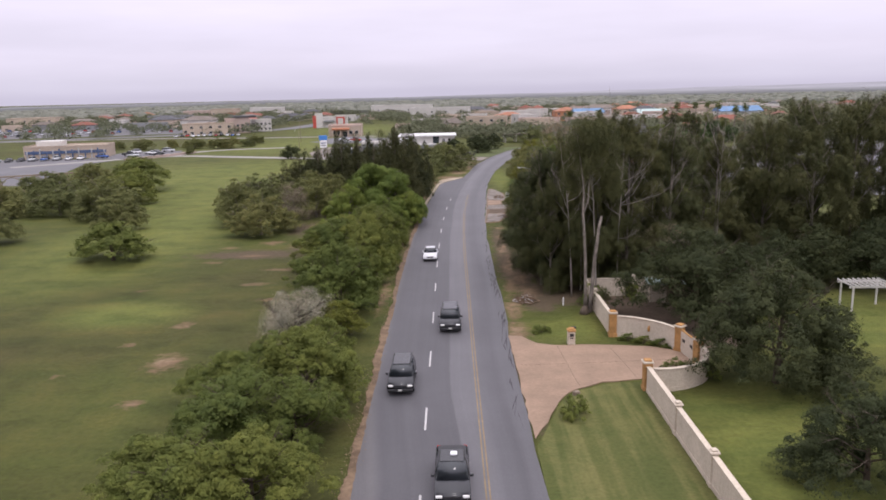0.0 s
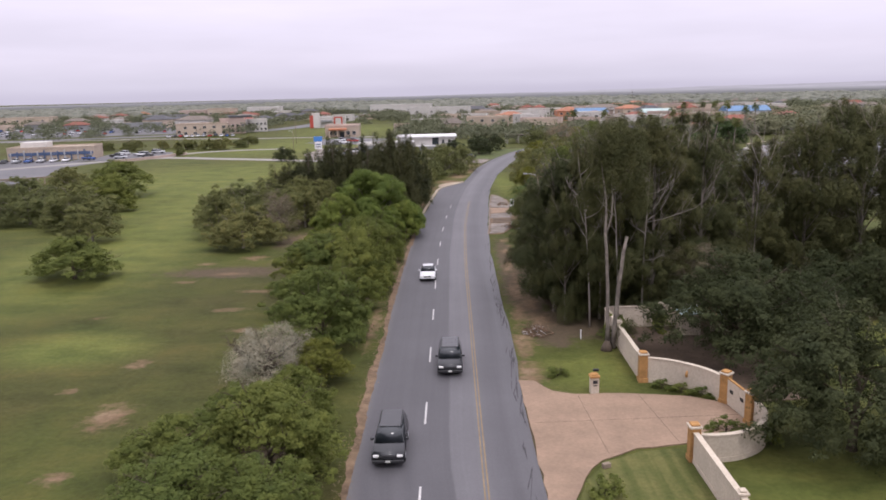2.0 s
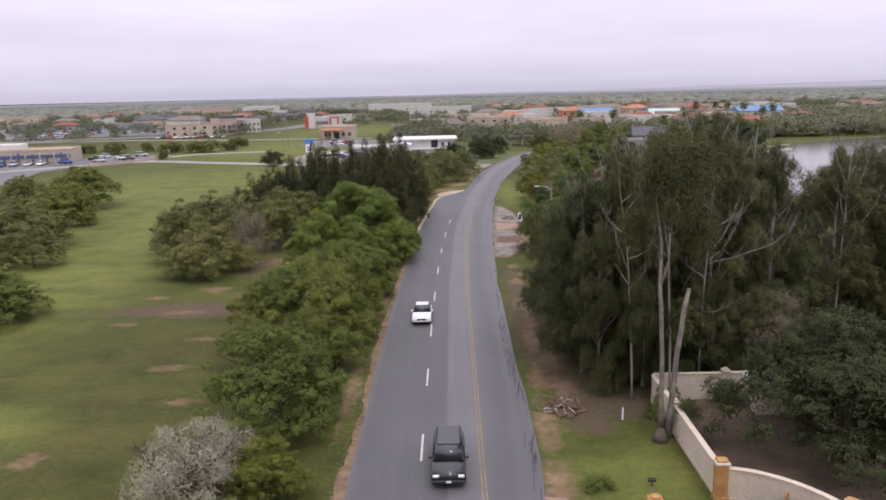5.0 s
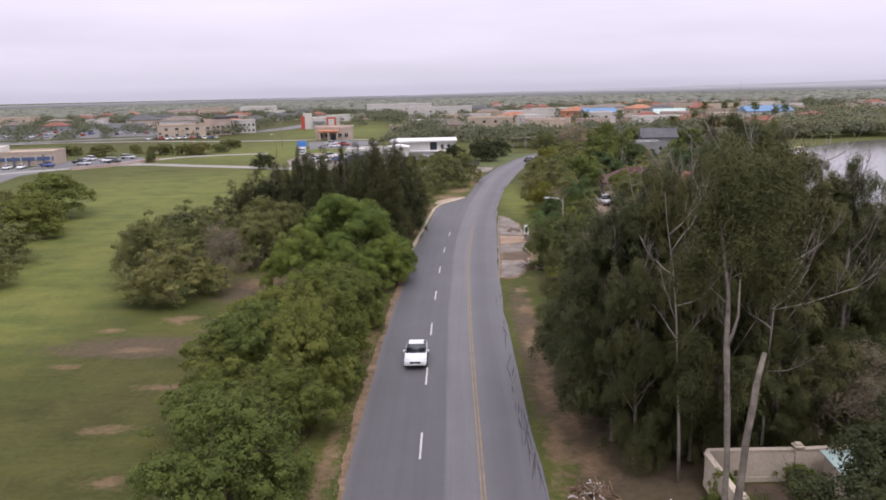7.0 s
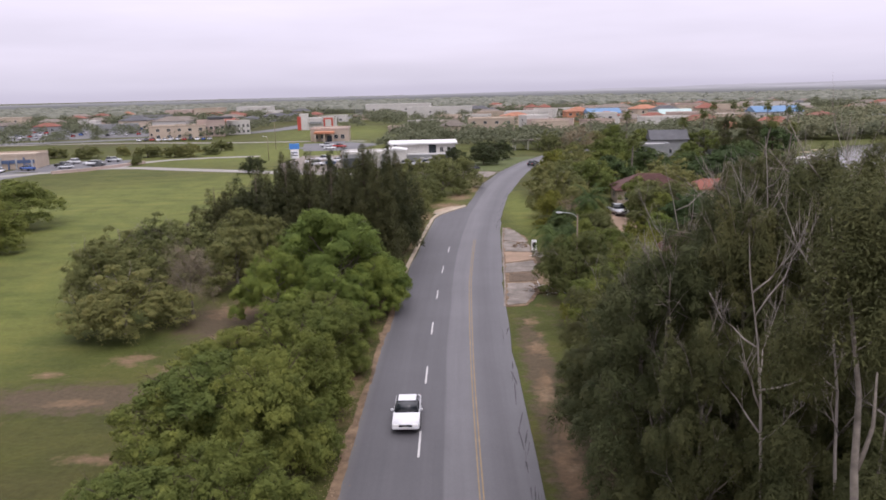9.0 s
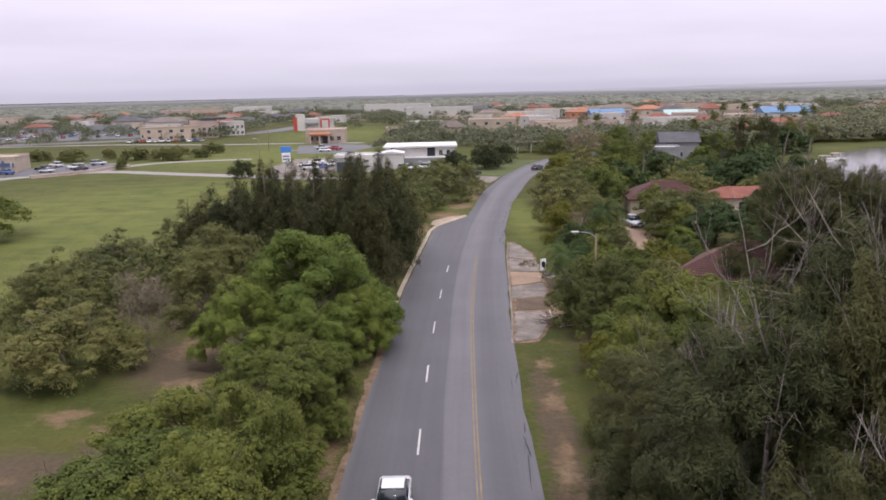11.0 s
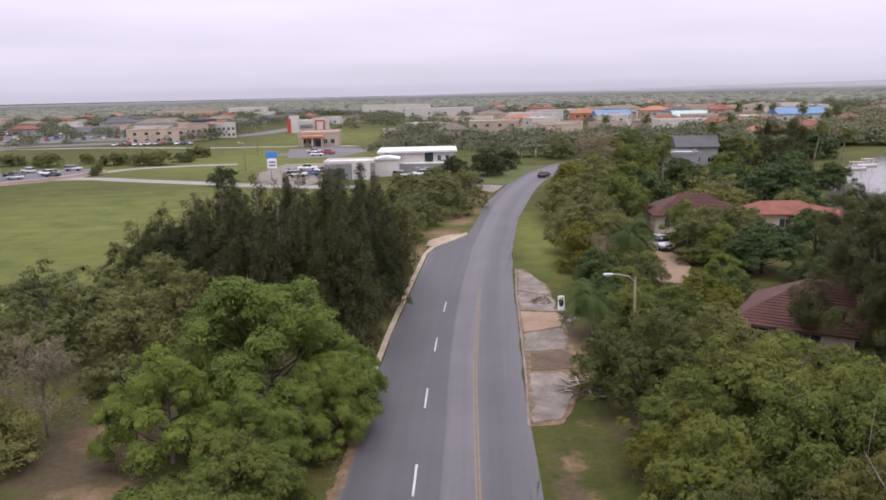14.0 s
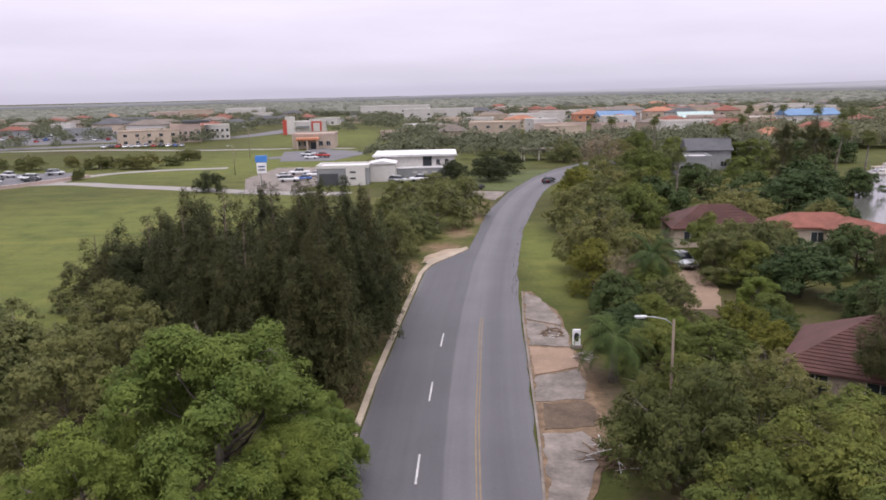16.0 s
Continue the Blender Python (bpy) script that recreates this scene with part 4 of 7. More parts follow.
def plume_blobs(rng, r, h):
    """Soft rounded plumes heaped into a tall uneven crown with a few pointed leaders."""
    out = []
    lobe = rng.uniform(0, 6.28, 3)
    for i in range(64):
        f = rng.uniform(0.05, 0.93)
        a = i * 2.399963 + rng.uniform(-0.8, 0.8)
        wide = 1 + 0.28 * math.sin(a + lobe[0] + 2.5 * f) + 0.22 * math.sin(2 * a + lobe[1] - 3 * f)
        R = r * (0.35 + 0.85 * math.sin(math.pi * min(1.0, 0.14 + 0.80 * f))) * wide
        s = r * rng.uniform(0.14, 0.30) * (1.1 - 0.45 * f)
        k = max(0.0, R - s) * rng.uniform(0.55, 1.05)
        out.append((k * math.cos(a), k * math.sin(a), h * f, s, s * rng.uniform(0.9, 1.5)))
    for i in range(6):
        a, k = rng.uniform(0, 6.28), r * rng.uniform(0.0, 0.6)
        tip = h * rng.uniform(0.86, 1.0)
        for j in range(4):
            s = r * (0.17 - 0.03 * j)
            out.append((k * math.cos(a), k * math.sin(a), tip - h * 0.045 * (3 - j), s, s * 1.8))
    return out


SPECIES = {
    # radius and height as built, leaf key, number of leaf sprays near and far, their length and width
    "mesquite": dict(r=5.0, h=7.0, leaf="mesquite", n=58000, size=(0.18, 0.105), label="broad olive-green mesquite tree on rough grass", cat="tree", variants=4),
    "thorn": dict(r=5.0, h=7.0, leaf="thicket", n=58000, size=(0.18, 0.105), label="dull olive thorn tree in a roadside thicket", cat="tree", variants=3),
    "acacia": dict(r=5.0, h=7.5, leaf="acacia", n=46000, size=(0.195, 0.112), label="grey-green bushy acacia tree in the field", cat="tree", variants=3),
    "bright": dict(r=5.0, h=7.0, leaf="bright", n=90000, size=(0.155, 0.095), label="fresh green leafy tree by the road", cat="tree", variants=2),
    "oak": dict(r=5.0, h=7.0, leaf="oak", n=64000, size=(0.15, 0.09), label="dense dark-green live oak", cat="tree", variants=3),
    "casuarina": dict(r=3.5, h=15.0, leaf="casuarina", n=76000, size=(0.28, 0.042), label="tall dark feathery casuarina tree", cat="tree", variants=4),
    "grove": dict(r=3.5, h=15.0, leaf="pine", n=40000, size=(0.42, 0.062), label="dark upright casuarina in a dense grove", cat="tree", variants=4),
    "dark": dict(r=5.0, h=7.0, leaf="dark", n=36000, size=(0.26, 0.16), label="glossy dark-green broadleaf tree by the houses", cat="tree", variants=2),
    "yellow": dict(r=5.0, h=7.0, leaf="yellow", n=40000, size=(0.2, 0.115), label="yellow-green bushy tree by the verge", cat="tree", variants=1),
    "drytree": dict(r=5.0, h=9.0, leaf="dry", n=9000, size=(0.42, 0.06), label="half-bare grey-brown roadside tree", cat="tree", variants=1),
    "shrub": dict(r=1.5, h=1.5, leaf="mesquite", n=2600, size=(0.17, 0.09), label="low rounded green shrub", cat="shrub", variants=2),
    "hedgebush": dict(r=3.0, h=4.0, leaf="acacia", n=20000, size=(0.17, 0.11), label="rounded dark-green bush on the lawn", cat="bush", variants=2),
}
made_trees = {}


def build_tree(kind, variant, m, lod):
    sp = SPECIES[kind]
    rng = np.random.default_rng(1000 + 37 * variant + sum(ord(c) for c in kind))
    r, h = sp["r"], sp["h"]
    n = sp["n"] if not lod else int(sp["n"] * (0.55, 0.28)[lod - 1])
    size = tuple(v * (1.0, 1.28, 1.7)[lod] for v in sp["size"])
    name = {"shrub": "shrub", "hedgebush": "bush", "grove": "casuarina_tree"}.get(kind, kind + "_tree" if kind not in ("drytree", "bright", "dark", "yellow") else "tree")
    tree = thing(name, sp["label"], sp["cat"], m)
    if kind in ("casuarina", "grove"):
        blobs = spire_blobs(rng, r, h, 6) if kind == "grove" else plume_blobs(rng, r, h)
        p, d = clump_points(blobs, n, rng, (0.16, 0.34), max(6, int((24 if kind == "grove" else 44) * (1.0, 0.55, 0.28)[lod])), 2.4 if kind == "grove" else 1.9, 0.34, 0.9 if kind == "grove" else 0.6)
        crown = leaf_tris(p, d, rng, *size, droop=1.0, spread=0.4)
        trunk = limb_tree(rng, h * 1.0, 0.16, r * (0.6 if kind == "grove" else 1.25), 11 if kind == "grove" else 20, M["bark" if kind == "grove" else "pale_bark"], lift=1.5, start=0.25, twigs=1 if kind == "grove" else 4)
    elif kind == "drytree":
        blobs = dome_blobs(rng, r, h, 2.0, 16)
        p, d = blob_points(blobs, n, rng)
        crown = leaf_tris(p, d, rng, *size)
        trunk = limb_tree(rng, h * 0.8, 0.2, r, 14, M["pale_bark"], twigs=4)
    else:
        foot = {"oak": 0.5, "bright": 0.8, "dark": 0.6}.get(kind, 0.35) * h / 7
        blobs = dome_blobs(rng, r, h, foot, 36 if kind == "bright" else 32 if kind == "oak" else 26 if r > 2 else 11, (0.12, 0.25) if kind == "bright" else (0.20, 0.36))
        fine = {"bright": (0.28, 0.60), "oak": (0.22, 0.42), "dark": (0.3, 0.6)}.get(kind, (0.20, 0.44))
        p, d = clump_points(blobs, n, rng, fine if r > 2 else (0.12, 0.24), max(8, int((96 if kind == "bright" else 56 if r > 2 else 30) * (1.0, 0.55, 0.28)[lod])), 0.75, 0.12 if kind == "bright" else 0.3, 0.35 if kind == "bright" else 0.7)
        crown = leaf_tris(p, d, rng, *size, spread=0.45)
        trunk = limb_tree(rng, h * 0.78, 0.06 * r * 0.7, r * 0.92, 12, M["pale_bark" if kind in ("bright", "thorn", "acacia") else "bark"], lift=0.7, start=0.15, twigs=3)
    part("trunk" if r > 2 else "stem", trunk, tree)
    part("crown", leaves_mesh("crown", crown, LEAF[sp["leaf"]]), tree)
    return tree


def plant(kind, x, y, r, h, turn=None, label="", group="", sink=0.0):
    sp = SPECIES[kind]
    seed = int(abs(x * 73 + y * 31) * 10)
    v = seed % sp["variants"]
    lod = 0 if y < (156 if kind == 'casuarina' else 136) and -40 < x < (44 if kind == 'casuarina' and y > 136 else 24 if kind == 'casuarina' else 29) or (kind == 'grove' and y < 160) else 1 if y < 190 else 2
    lod = 0 if kind == "hedgebush" else lod
    turn = (seed * 47) % 360 if turn is None else turn
    if kind not in ("casuarina", "grove"):
        r, h = r * 0.95, h * 0.88
    sv = Matrix.Diagonal((r / sp["r"], r / sp["r"], h / sp["h"], 1))
    m = pose(x, y, -sink, 0, 0, turn) @ sv
    if (kind, v, lod) not in made_trees:
        ob = made_trees[(kind, v, lod)] = build_tree(kind, v, m, lod)
    else:
        src = made_trees[(kind, v, lod)]
        ob = copy_thing(src, m @ Matrix.Diagonal((*(1 / s for s in src.scale), 1)))
    return tagged(ob, label, group=group)


# left side of the road
ROAD_ROW = [(-12.7, 54, 4.3, 6.4), (-15.5, 46.5, 4.6, 5.8), (-18.0, 53, 3.6, 4.4), (-12.0, 46.5, 3.6, 5.6), (-12.2, 60.4, 3.0, 4.8), (-16.2, 59.6, 3.0, 3.8), (-12.6, 38, 3.8, 5.4), (-17.2, 39, 4.0, 4.8), (-13, 29, 4, 5.5),
            (-13.4, 78, 4.9, 7.7), (-16.6, 98.5, 5.4, 7.2), (-12.4, 104, 4.0, 8.0), (-18.4, 96.5, 4.4, 5.8), (-13.0, 97, 4.3, 8.2), (-12.8, 111.5, 4.2, 7.3), (-17.6, 108, 4.6, 6.2), (-13.0, 119, 3.6, 5.6), (-13.2, 88.5, 3.6, 6.2), (-17.8, 88.5, 3.8, 4.4), (-10.7, 113, 2.5, 4.6), (-10.5, 119.4, 2.3, 4.2), (-10.8, 106, 2.3, 4.8), (-11.0, 97.5, 2.2, 4.4)]
for x, y, r, h in ROAD_ROW:
    plant("mesquite", x, y, r, h, group="roadside mesquite row", label="olive-green mesquite tree beside the road verge")
plant("yellow", -12.3, 68.6, 2.9, 3.9, label="sparse yellow-green shrub beside the bare tree")
plant("yellow", -14.6, 63.5, 2.4, 2.6, label="low yellow-green shrub in front of the bare tree")
for x, y, r, h in ((-14.0, 133.0, 7.2, 11.4), (-9.6, 129.0, 3.5, 6.4), (-18.6, 126.5, 4.6, 8.0), (-12.6, 124.5, 3.8, 6.4), (-8.6, 134.2, 2.6, 5.4)):
    plant("bright", x, y, r, h, label="fresh green tree with billowing crown by the road")
for x, y, r, h in ((-38, 172, 3.2, 8), (-34.2, 167.5, 2.7, 9), (-30, 166, 3.3, 10.6), (-25.5, 164, 3.2, 13.0), (-20.8, 160, 3.4, 13.8), (-16, 158, 3.6, 14.4), (-12.6, 152.5, 3.2, 14.6), (-10.6, 148, 2.7, 14.6), (-10.2, 158.5, 3.2, 14.4), (-26, 171, 3.5, 11.5), (-19.5, 168, 3.5, 13), (-13.5, 166, 3.5, 13.4), (-9.6, 167.5, 2.9, 12.6), (-16.5, 150, 2.9, 12.5), (-9.6, 174, 2.9, 12.0), (-15, 175, 3.4, 12.2), (-22, 178, 3.4, 11.5), (-31, 172, 3.4, 10.5), (-24, 158.5, 3.0, 12.5), (-20, 153.5, 2.9, 12.4)):
    plant("grove", x, y, r * 1.22, h * 1.04, group="casuarina grove by the field", label="dark upright casuarina in a dense grove")
for x, y, r, h in ((-32.5, 123.8, 5.4, 7.2), (-41, 143, 4.6, 7.8), (-41, 155, 5.0, 7.4), (-38.6, 132.5, 4.6, 8.2), (-34, 148, 5.4, 8.3), (-26.5, 141, 4.4, 7.8), (-24.5, 148, 4.2, 8.0), (-30, 157, 4.6, 7.6)):
    plant("acacia", x, y, r, h, group="field thicket", label="grey-green acacia in a field thicket")
plant("drytree", -28.4, 130.5, 3.2, 8.4, label="grey half-bare tree in the field thicket")
for x, y, r, h in ((-77, 186, 8.6, 9.0), (-66, 144, 7.4, 8.6), (-49, 106, 6.0, 5.8), (-78, 150, 6.4, 7.6), (-71, 167, 6.6, 8.2), (-86, 162, 7.0, 8.2), (-84, 178, 6.5, 8.5), (-74, 120, 5.0, 6.0), (-90, 150, 6.5, 7.5), (-58, 131, 4.4, 6.0)):
    plant("mesquite" if int(x) % 2 else "acacia", x, y, r, h, group="field trees", label="spreading green tree standing in the open field")
for x, y, r, h in ((-3.4, 219, 5.6, 8.2), (-7.6, 208, 4.6, 7.6), (1.2, 232, 4.6, 7.4), (-9.5, 226, 5.5, 8.0), (-4, 240, 5.0, 7.6), (-13, 196, 4.2, 7.5), (-9, 197.5, 3.8, 6.6)):
    plant("acacia", x, y, r, h, label="green roadside tree behind the dirt shoulder")
for x, y, r, h in ((8.0, 284, 6.0, 7.4), (-1, 290, 4.0, 5.5), (13.5, 300, 5.0, 6.6)):
    plant("oak", x, y, r, h, label="dark rounded oak on the grass verge")

# right side of the road
RIGHT_CAS = [(9.0, 84.2, 2.7, 12.4), (12.4, 84.6, 2.4, 13.4), (8.4, 87.5, 3.6, 15.0), (11.4, 86.6, 3.2, 17), (14.4, 85.6, 4.0, 19.3), (8.6, 93, 3.6, 13.2), (9.0, 98.5, 3.6, 10.2), (10.0, 104, 3.3, 7.4), (12.6, 91, 4.0, 17.4), (14.0, 98.0, 3.8, 10.8), (15.8, 104.5, 3.6, 7.8), (18.2, 88.5, 4.2, 18.6), (18.6, 95, 4.0, 13.6), (20.5, 103, 3.8, 8.6), (23.5, 90, 4.2, 17.0), (25, 98.5, 4.0, 13.4), (26.5, 106, 3.8, 10.4), (29.5, 92, 4.2, 16.2), (31, 101, 4.0, 12.0),
             (36, 94, 4.4, 18.0), (41, 92, 4.4, 19.2), (47, 95, 4.4, 19.8), (38, 103, 4.2, 16.0), (45, 105, 4.4, 19.4), (53, 100, 4.4, 20), (52, 91, 4.4, 19.8), (48, 113, 4.4, 19.6), (56, 108, 4.4, 20), (60, 97, 4.4, 20), (41, 111, 4.2, 15.5),
             (32.4, 138.2, 3.6, 12.8), (36.2, 136.4, 4.0, 13.4), (40, 135, 4.0, 13.6), (31.8, 141.8, 4.2, 13.6), (36, 143.6, 4.2, 14.0), (40, 141.6, 4.0, 13.4), (39, 149.6, 4.2, 13.6), (42, 146.2, 3.8, 13.2), (36.5, 154, 3.8, 12.4)]
for x, y, r, h in RIGHT_CAS:
    plant("casuarina", x, y, r, h, group="tall casuarinas by the wall", label="towering dark casuarina behind the roadside verge")
for x, y, r, h in ((21.4, 72.2, 6.6, 9.8), (22.4, 56, 6.4, 9.8), (20.9, 40.2, 4.4, 6.4), (28.6, 76.6, 4.2, 7.2), (24, 79, 4.5, 8.0), (38.5, 85.5, 4.6, 7.4), (45.5, 83.5, 5.2, 8.4), (33.5, 84.5, 4.0, 7.0), (52, 80, 5.4, 8.6)):
    plant("oak", x, y, r, h, group="garden oaks", label="dense dark live oak in the walled garden")
plant("casuarina", 17.4, 84.6, 2.4, 8.6, label="small dark casuarina behind the back wall")
plant("shrub", 12.9, 77.0, 1.1, 1.9, label="dark shrub against the wall beside the pale trunks")
plant("shrub", 12.6, 79.2, 1.2, 2.2, label="dark shrub against the wall beside the pale trunks")
plant("bright", -10.0, 139.4, 2.3, 4.2, label="fresh green bush leaning over the kerb")
plant("bright", -10.6, 135.2, 2.4, 4.0, label="fresh green bush leaning over the kerb")
plant("drytree", 21.6, 84.4, 3.4, 8.0, label="brownish half-bare tree behind the wall")
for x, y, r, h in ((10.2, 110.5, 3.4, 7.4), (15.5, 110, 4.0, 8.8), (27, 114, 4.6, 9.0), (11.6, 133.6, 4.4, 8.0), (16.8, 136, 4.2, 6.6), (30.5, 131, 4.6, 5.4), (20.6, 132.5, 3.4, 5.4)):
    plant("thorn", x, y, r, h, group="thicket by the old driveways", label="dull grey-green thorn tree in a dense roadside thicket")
for x, y, r, h in ((21, 112, 4.2, 9.2), (17.6, 126.5, 5.2, 8.4), (18, 118.5, 5.2, 9.2), (24.5, 127, 5.0, 6.6), (22.6, 136, 4.6, 4.8), (30, 121, 5, 7.4), (36, 127, 5, 6.4), (24, 120, 4.6, 7.8), (12.0, 118.6, 3.6, 6.2), (13.4, 126, 3.9, 5.8)):
    plant("mesquite", x, y, r, h, group="thicket by the old driveways", label="olive-green mesquite in a dense roadside thicket")
plant("yellow", 12.2, 124.6, 2.2, 4.6, label="yellow-green shrub at the thicket edge")
plant("yellow", 10.2, 122.8, 2.0, 3.6, label="yellow-green shrub at the thicket edge")
for kind, x, y, r, h in (("acacia", 16.2, 186, 4.8, 9.4), ("yellow", 14.4, 177, 3.6, 6.4), ("acacia", 19.5, 178, 4.2, 7.6), ("yellow", 23.5, 243, 5.4, 7.6), ("acacia", 25, 233, 5.0, 8.0), ("acacia", 19.8, 200, 4.8, 8.6), ("mesquite", 25.4, 206, 5.0, 8.4), ("acacia", 18.4, 214, 4.6, 7.8),
                         ("acacia", 31, 181, 4.6, 7.4), ("dark", 35.4, 172.5, 5.2, 6.4), ("acacia", 42.5, 212.5, 6.6, 8.4), ("dark", 55, 222, 7.2, 8.4), ("bright", 29.4, 168.4, 2.4, 3.8), ("drytree", 38, 300, 6.8, 11.6), ("mesquite", 43, 275, 6.4, 9.0), ("dark", 14.8, 165.5, 3.2, 5.4), ("drytree", 16.8, 171, 3.2, 6.2),
                         ("yellow", 23.2, 157, 3.0, 4.4), ("mesquite", 18.6, 150, 3.6, 4.8), ("mesquite", 15.8, 145, 3.0, 4.2), ("acacia", 20.5, 143, 3.6, 5.2), ("dark", 40, 164, 4, 5.0), ("mesquite", 27.5, 160.5, 3.0, 4.0), ("dark", 34, 224, 5.0, 7.6), ("mesquite", 28, 218, 5.2, 8.2), ("dark", 51, 231, 5.0, 7.5), ("mesquite", 36, 238, 5.6, 8.4), ("acacia", 30, 252, 5.6, 8), ("dark", 47, 245, 5.0, 7.6),
                         ("mesquite", 15.5, 153, 3.2, 4.2), ("dark", 13.6, 158, 2.8, 4.0), ("mesquite", 16.5, 160, 3.0, 4.6), ("acacia", 19.5, 164.5, 3.2, 5.0), ("mesquite", 20.5, 155, 2.6, 3.8), ("bright", 17.5, 156.5, 2.2, 3.4), ("yellow", 24.5, 152.5, 2.6, 4.0), ("dark", 26, 157.5, 2.6, 3.6), ("mesquite", 31.5, 188, 4.5, 7.4), ("mesquite", 32, 177, 3.8, 5.6), ("acacia", 36.5, 186, 4.0, 6.6), ("mesquite", 18.6, 168.5, 3.2, 5.6),
                         ("dark", 64, 236, 6.0, 8.4), ("dark", 71, 250, 6, 8.5), ("mesquite", 60, 255, 6, 8), ("acacia", 33, 268, 5.6, 7.6), ("mesquite", 26.5, 258, 4.6, 7.0), ("acacia", 52, 204, 4.2, 6.0), ("dark", 57, 212, 4.0, 5.6), ("dark", 46, 182, 4.4, 6.2), ("acacia", 40, 190, 4.0, 5.6), ("dark", 50, 168, 4.6, 7), ("casuarina", 77, 262, 3.6, 14), ("casuarina", 81, 270, 3.6, 13), ("casuarina", 73, 268, 3.6, 13.5), ("dark", 79, 246, 4.6, 6),
                         ("acacia", 52, 290, 6, 9), ("mesquite", 62, 312, 7, 9), ("acacia", 47, 318, 6, 8), ("mesquite", 78, 300, 7, 9), ("dark", 90, 296, 6, 8), ("acacia", 33, 330, 6, 8), ("mesquite", 56, 335, 7, 9), ("dark", 104, 312, 7, 9)):
    plant(kind, x, y, r, h)
for x, y, r, h, lab in ((6.4, 50.4, 1.3, 1.6, "round clipped shrub at the driveway corner"), (6.3, 69.4, 1.0, 0.9, "low wild shrub on the lawn"), (13.6, 66.4, 0.9, 0.8, "low hedge shrub below the curved wall"), (14.8, 65.6, 0.9, 0.8, "low hedge shrub below the curved wall"), (16.0, 64.8, 0.9, 0.8, "low hedge shrub below the curved wall"), (15.7, 58.7, 1.2, 1.1, "clipped shrub beside the gate"), (14.2, 57.6, 0.6, 0.7, "small clipped shrub beside the gate pillar"), (17.2, 80.6, 1.3, 1.8, "dark shrub against the back wall"), (13.2, 79.8, 0.9, 1.8, "shrub at the wall corner"), (11.6, 78.9, 0.7, 0.9, "tuft at the foot of the trunks"), (17.9, 57.0, 0.8, 1.4, "dark shrub behind the curved wall"), (9.7, 137.6, 1.1, 1.3, "dark shrub beside the old slab"), (8.4, 136.6, 0.8, 0.8, "spiky weeds beside the old slab"), (10.9, 129.0, 1.0, 1.0, "weedy shrub under the thicket"), (12.4, 152.4, 1.2, 1.4, "shrub under the palm")):
    plant("shrub", x, y, r, h, label=lab)


# bleached bare tree
def bare_tree(x, y):
    rng = np.random.default_rng(77)
    t = thing("bare_tree", "bleached leafless tree with a haze of grey twigs", "tree", pose(x, y, 0))
    part("trunk", limb_tree(rng, 3.4, 0.22, 3.6, 22, M["bark"], start=0.12, lift=0.85, twigs=7), t)
    blobs = dome_blobs(rng, 3.7, 4.9, 0.8, 20)
    p, d = blob_points(blobs, 8000, rng, 0.3)
    ax = leaf_tris(p, d, rng, 0.62, 0.03, droop=0.8)
    dead = foliage("bleached_twigs", (0.22, 0.195, 0.16), (0.29, 0.26, 0.215), (0.37, 0.335, 0.28), 0.0)
    part("twig_haze", leaves_mesh("twig_haze", ax, dead), t)


bare_tree(-16.0, 67.6)
plant("mesquite", -15.0, 72.6, 2.6, 3.6, label="small olive shrub behind the bare tree")


def bare_limb(rng, base, end, r0, mat, twigs=9):
    """A dead limb that leaves sideways and sweeps upward, with upright twigs along it."""
    base, end = np.array(base, float), np.array(end, float)
    b = bmesh.new()
    span = end - base
    ln = np.linalg.norm(span)
    bow = np.array([span[0] * 0.06, span[1] * 0.06, -0.07 * ln]) + rng.normal(0, 0.02, 3) * ln
    pts = [base + span * f + bow * 4 * f * (1 - f) + rng.normal(0, 0.012, 3) * ln * (0 < f < 1) for f in (0, 0.2, 0.4, 0.6, 0.8, 1.0)]
    tube("", pts, [r0, r0 * 0.8, r0 * 0.62, r0 * 0.46, r0 * 0.3, r0 * 0.1], mat, 5, b)
    for k in range(twigs):
        f = rng.uniform(0.25, 0.98)
        n = min(4, int(f * 5))
        q0 = pts[n] + (pts[n + 1] - pts[n]) * (f * 5 - n)
        d = unit(span / ln * 0.5 + np.array([0, 0, 0.75]) + rng.normal(0, 0.38, 3))
        tl = ln * rng.uniform(0.22, 0.46) * (1.15 - 0.5 * f)
        q1 = q0 + d * tl * 0.55 + rng.normal(0, 0.05, 3) * tl
        q2 = q0 + d * tl + np.array([0, 0, 0.12 * tl])
        rr = r0 * (0.42 - 0.2 * f)
        tube("", [q0, q1, q2], [rr, rr * 0.7, rr * 0.2], mat, 4, b)
        for _ in range(3):
            d3 = unit(d + rng.normal(0, 0.5, 3))
            s0 = q0 + (q1 - q0) * rng.uniform(0.4, 1.0)
            tube("", [s0, s0 + d3 * tl * rng.uniform(0.3, 0.6)], [rr * 0.5, rr * 0.12], mat, 3, b)
    return finish(b, "limb", mat, True)


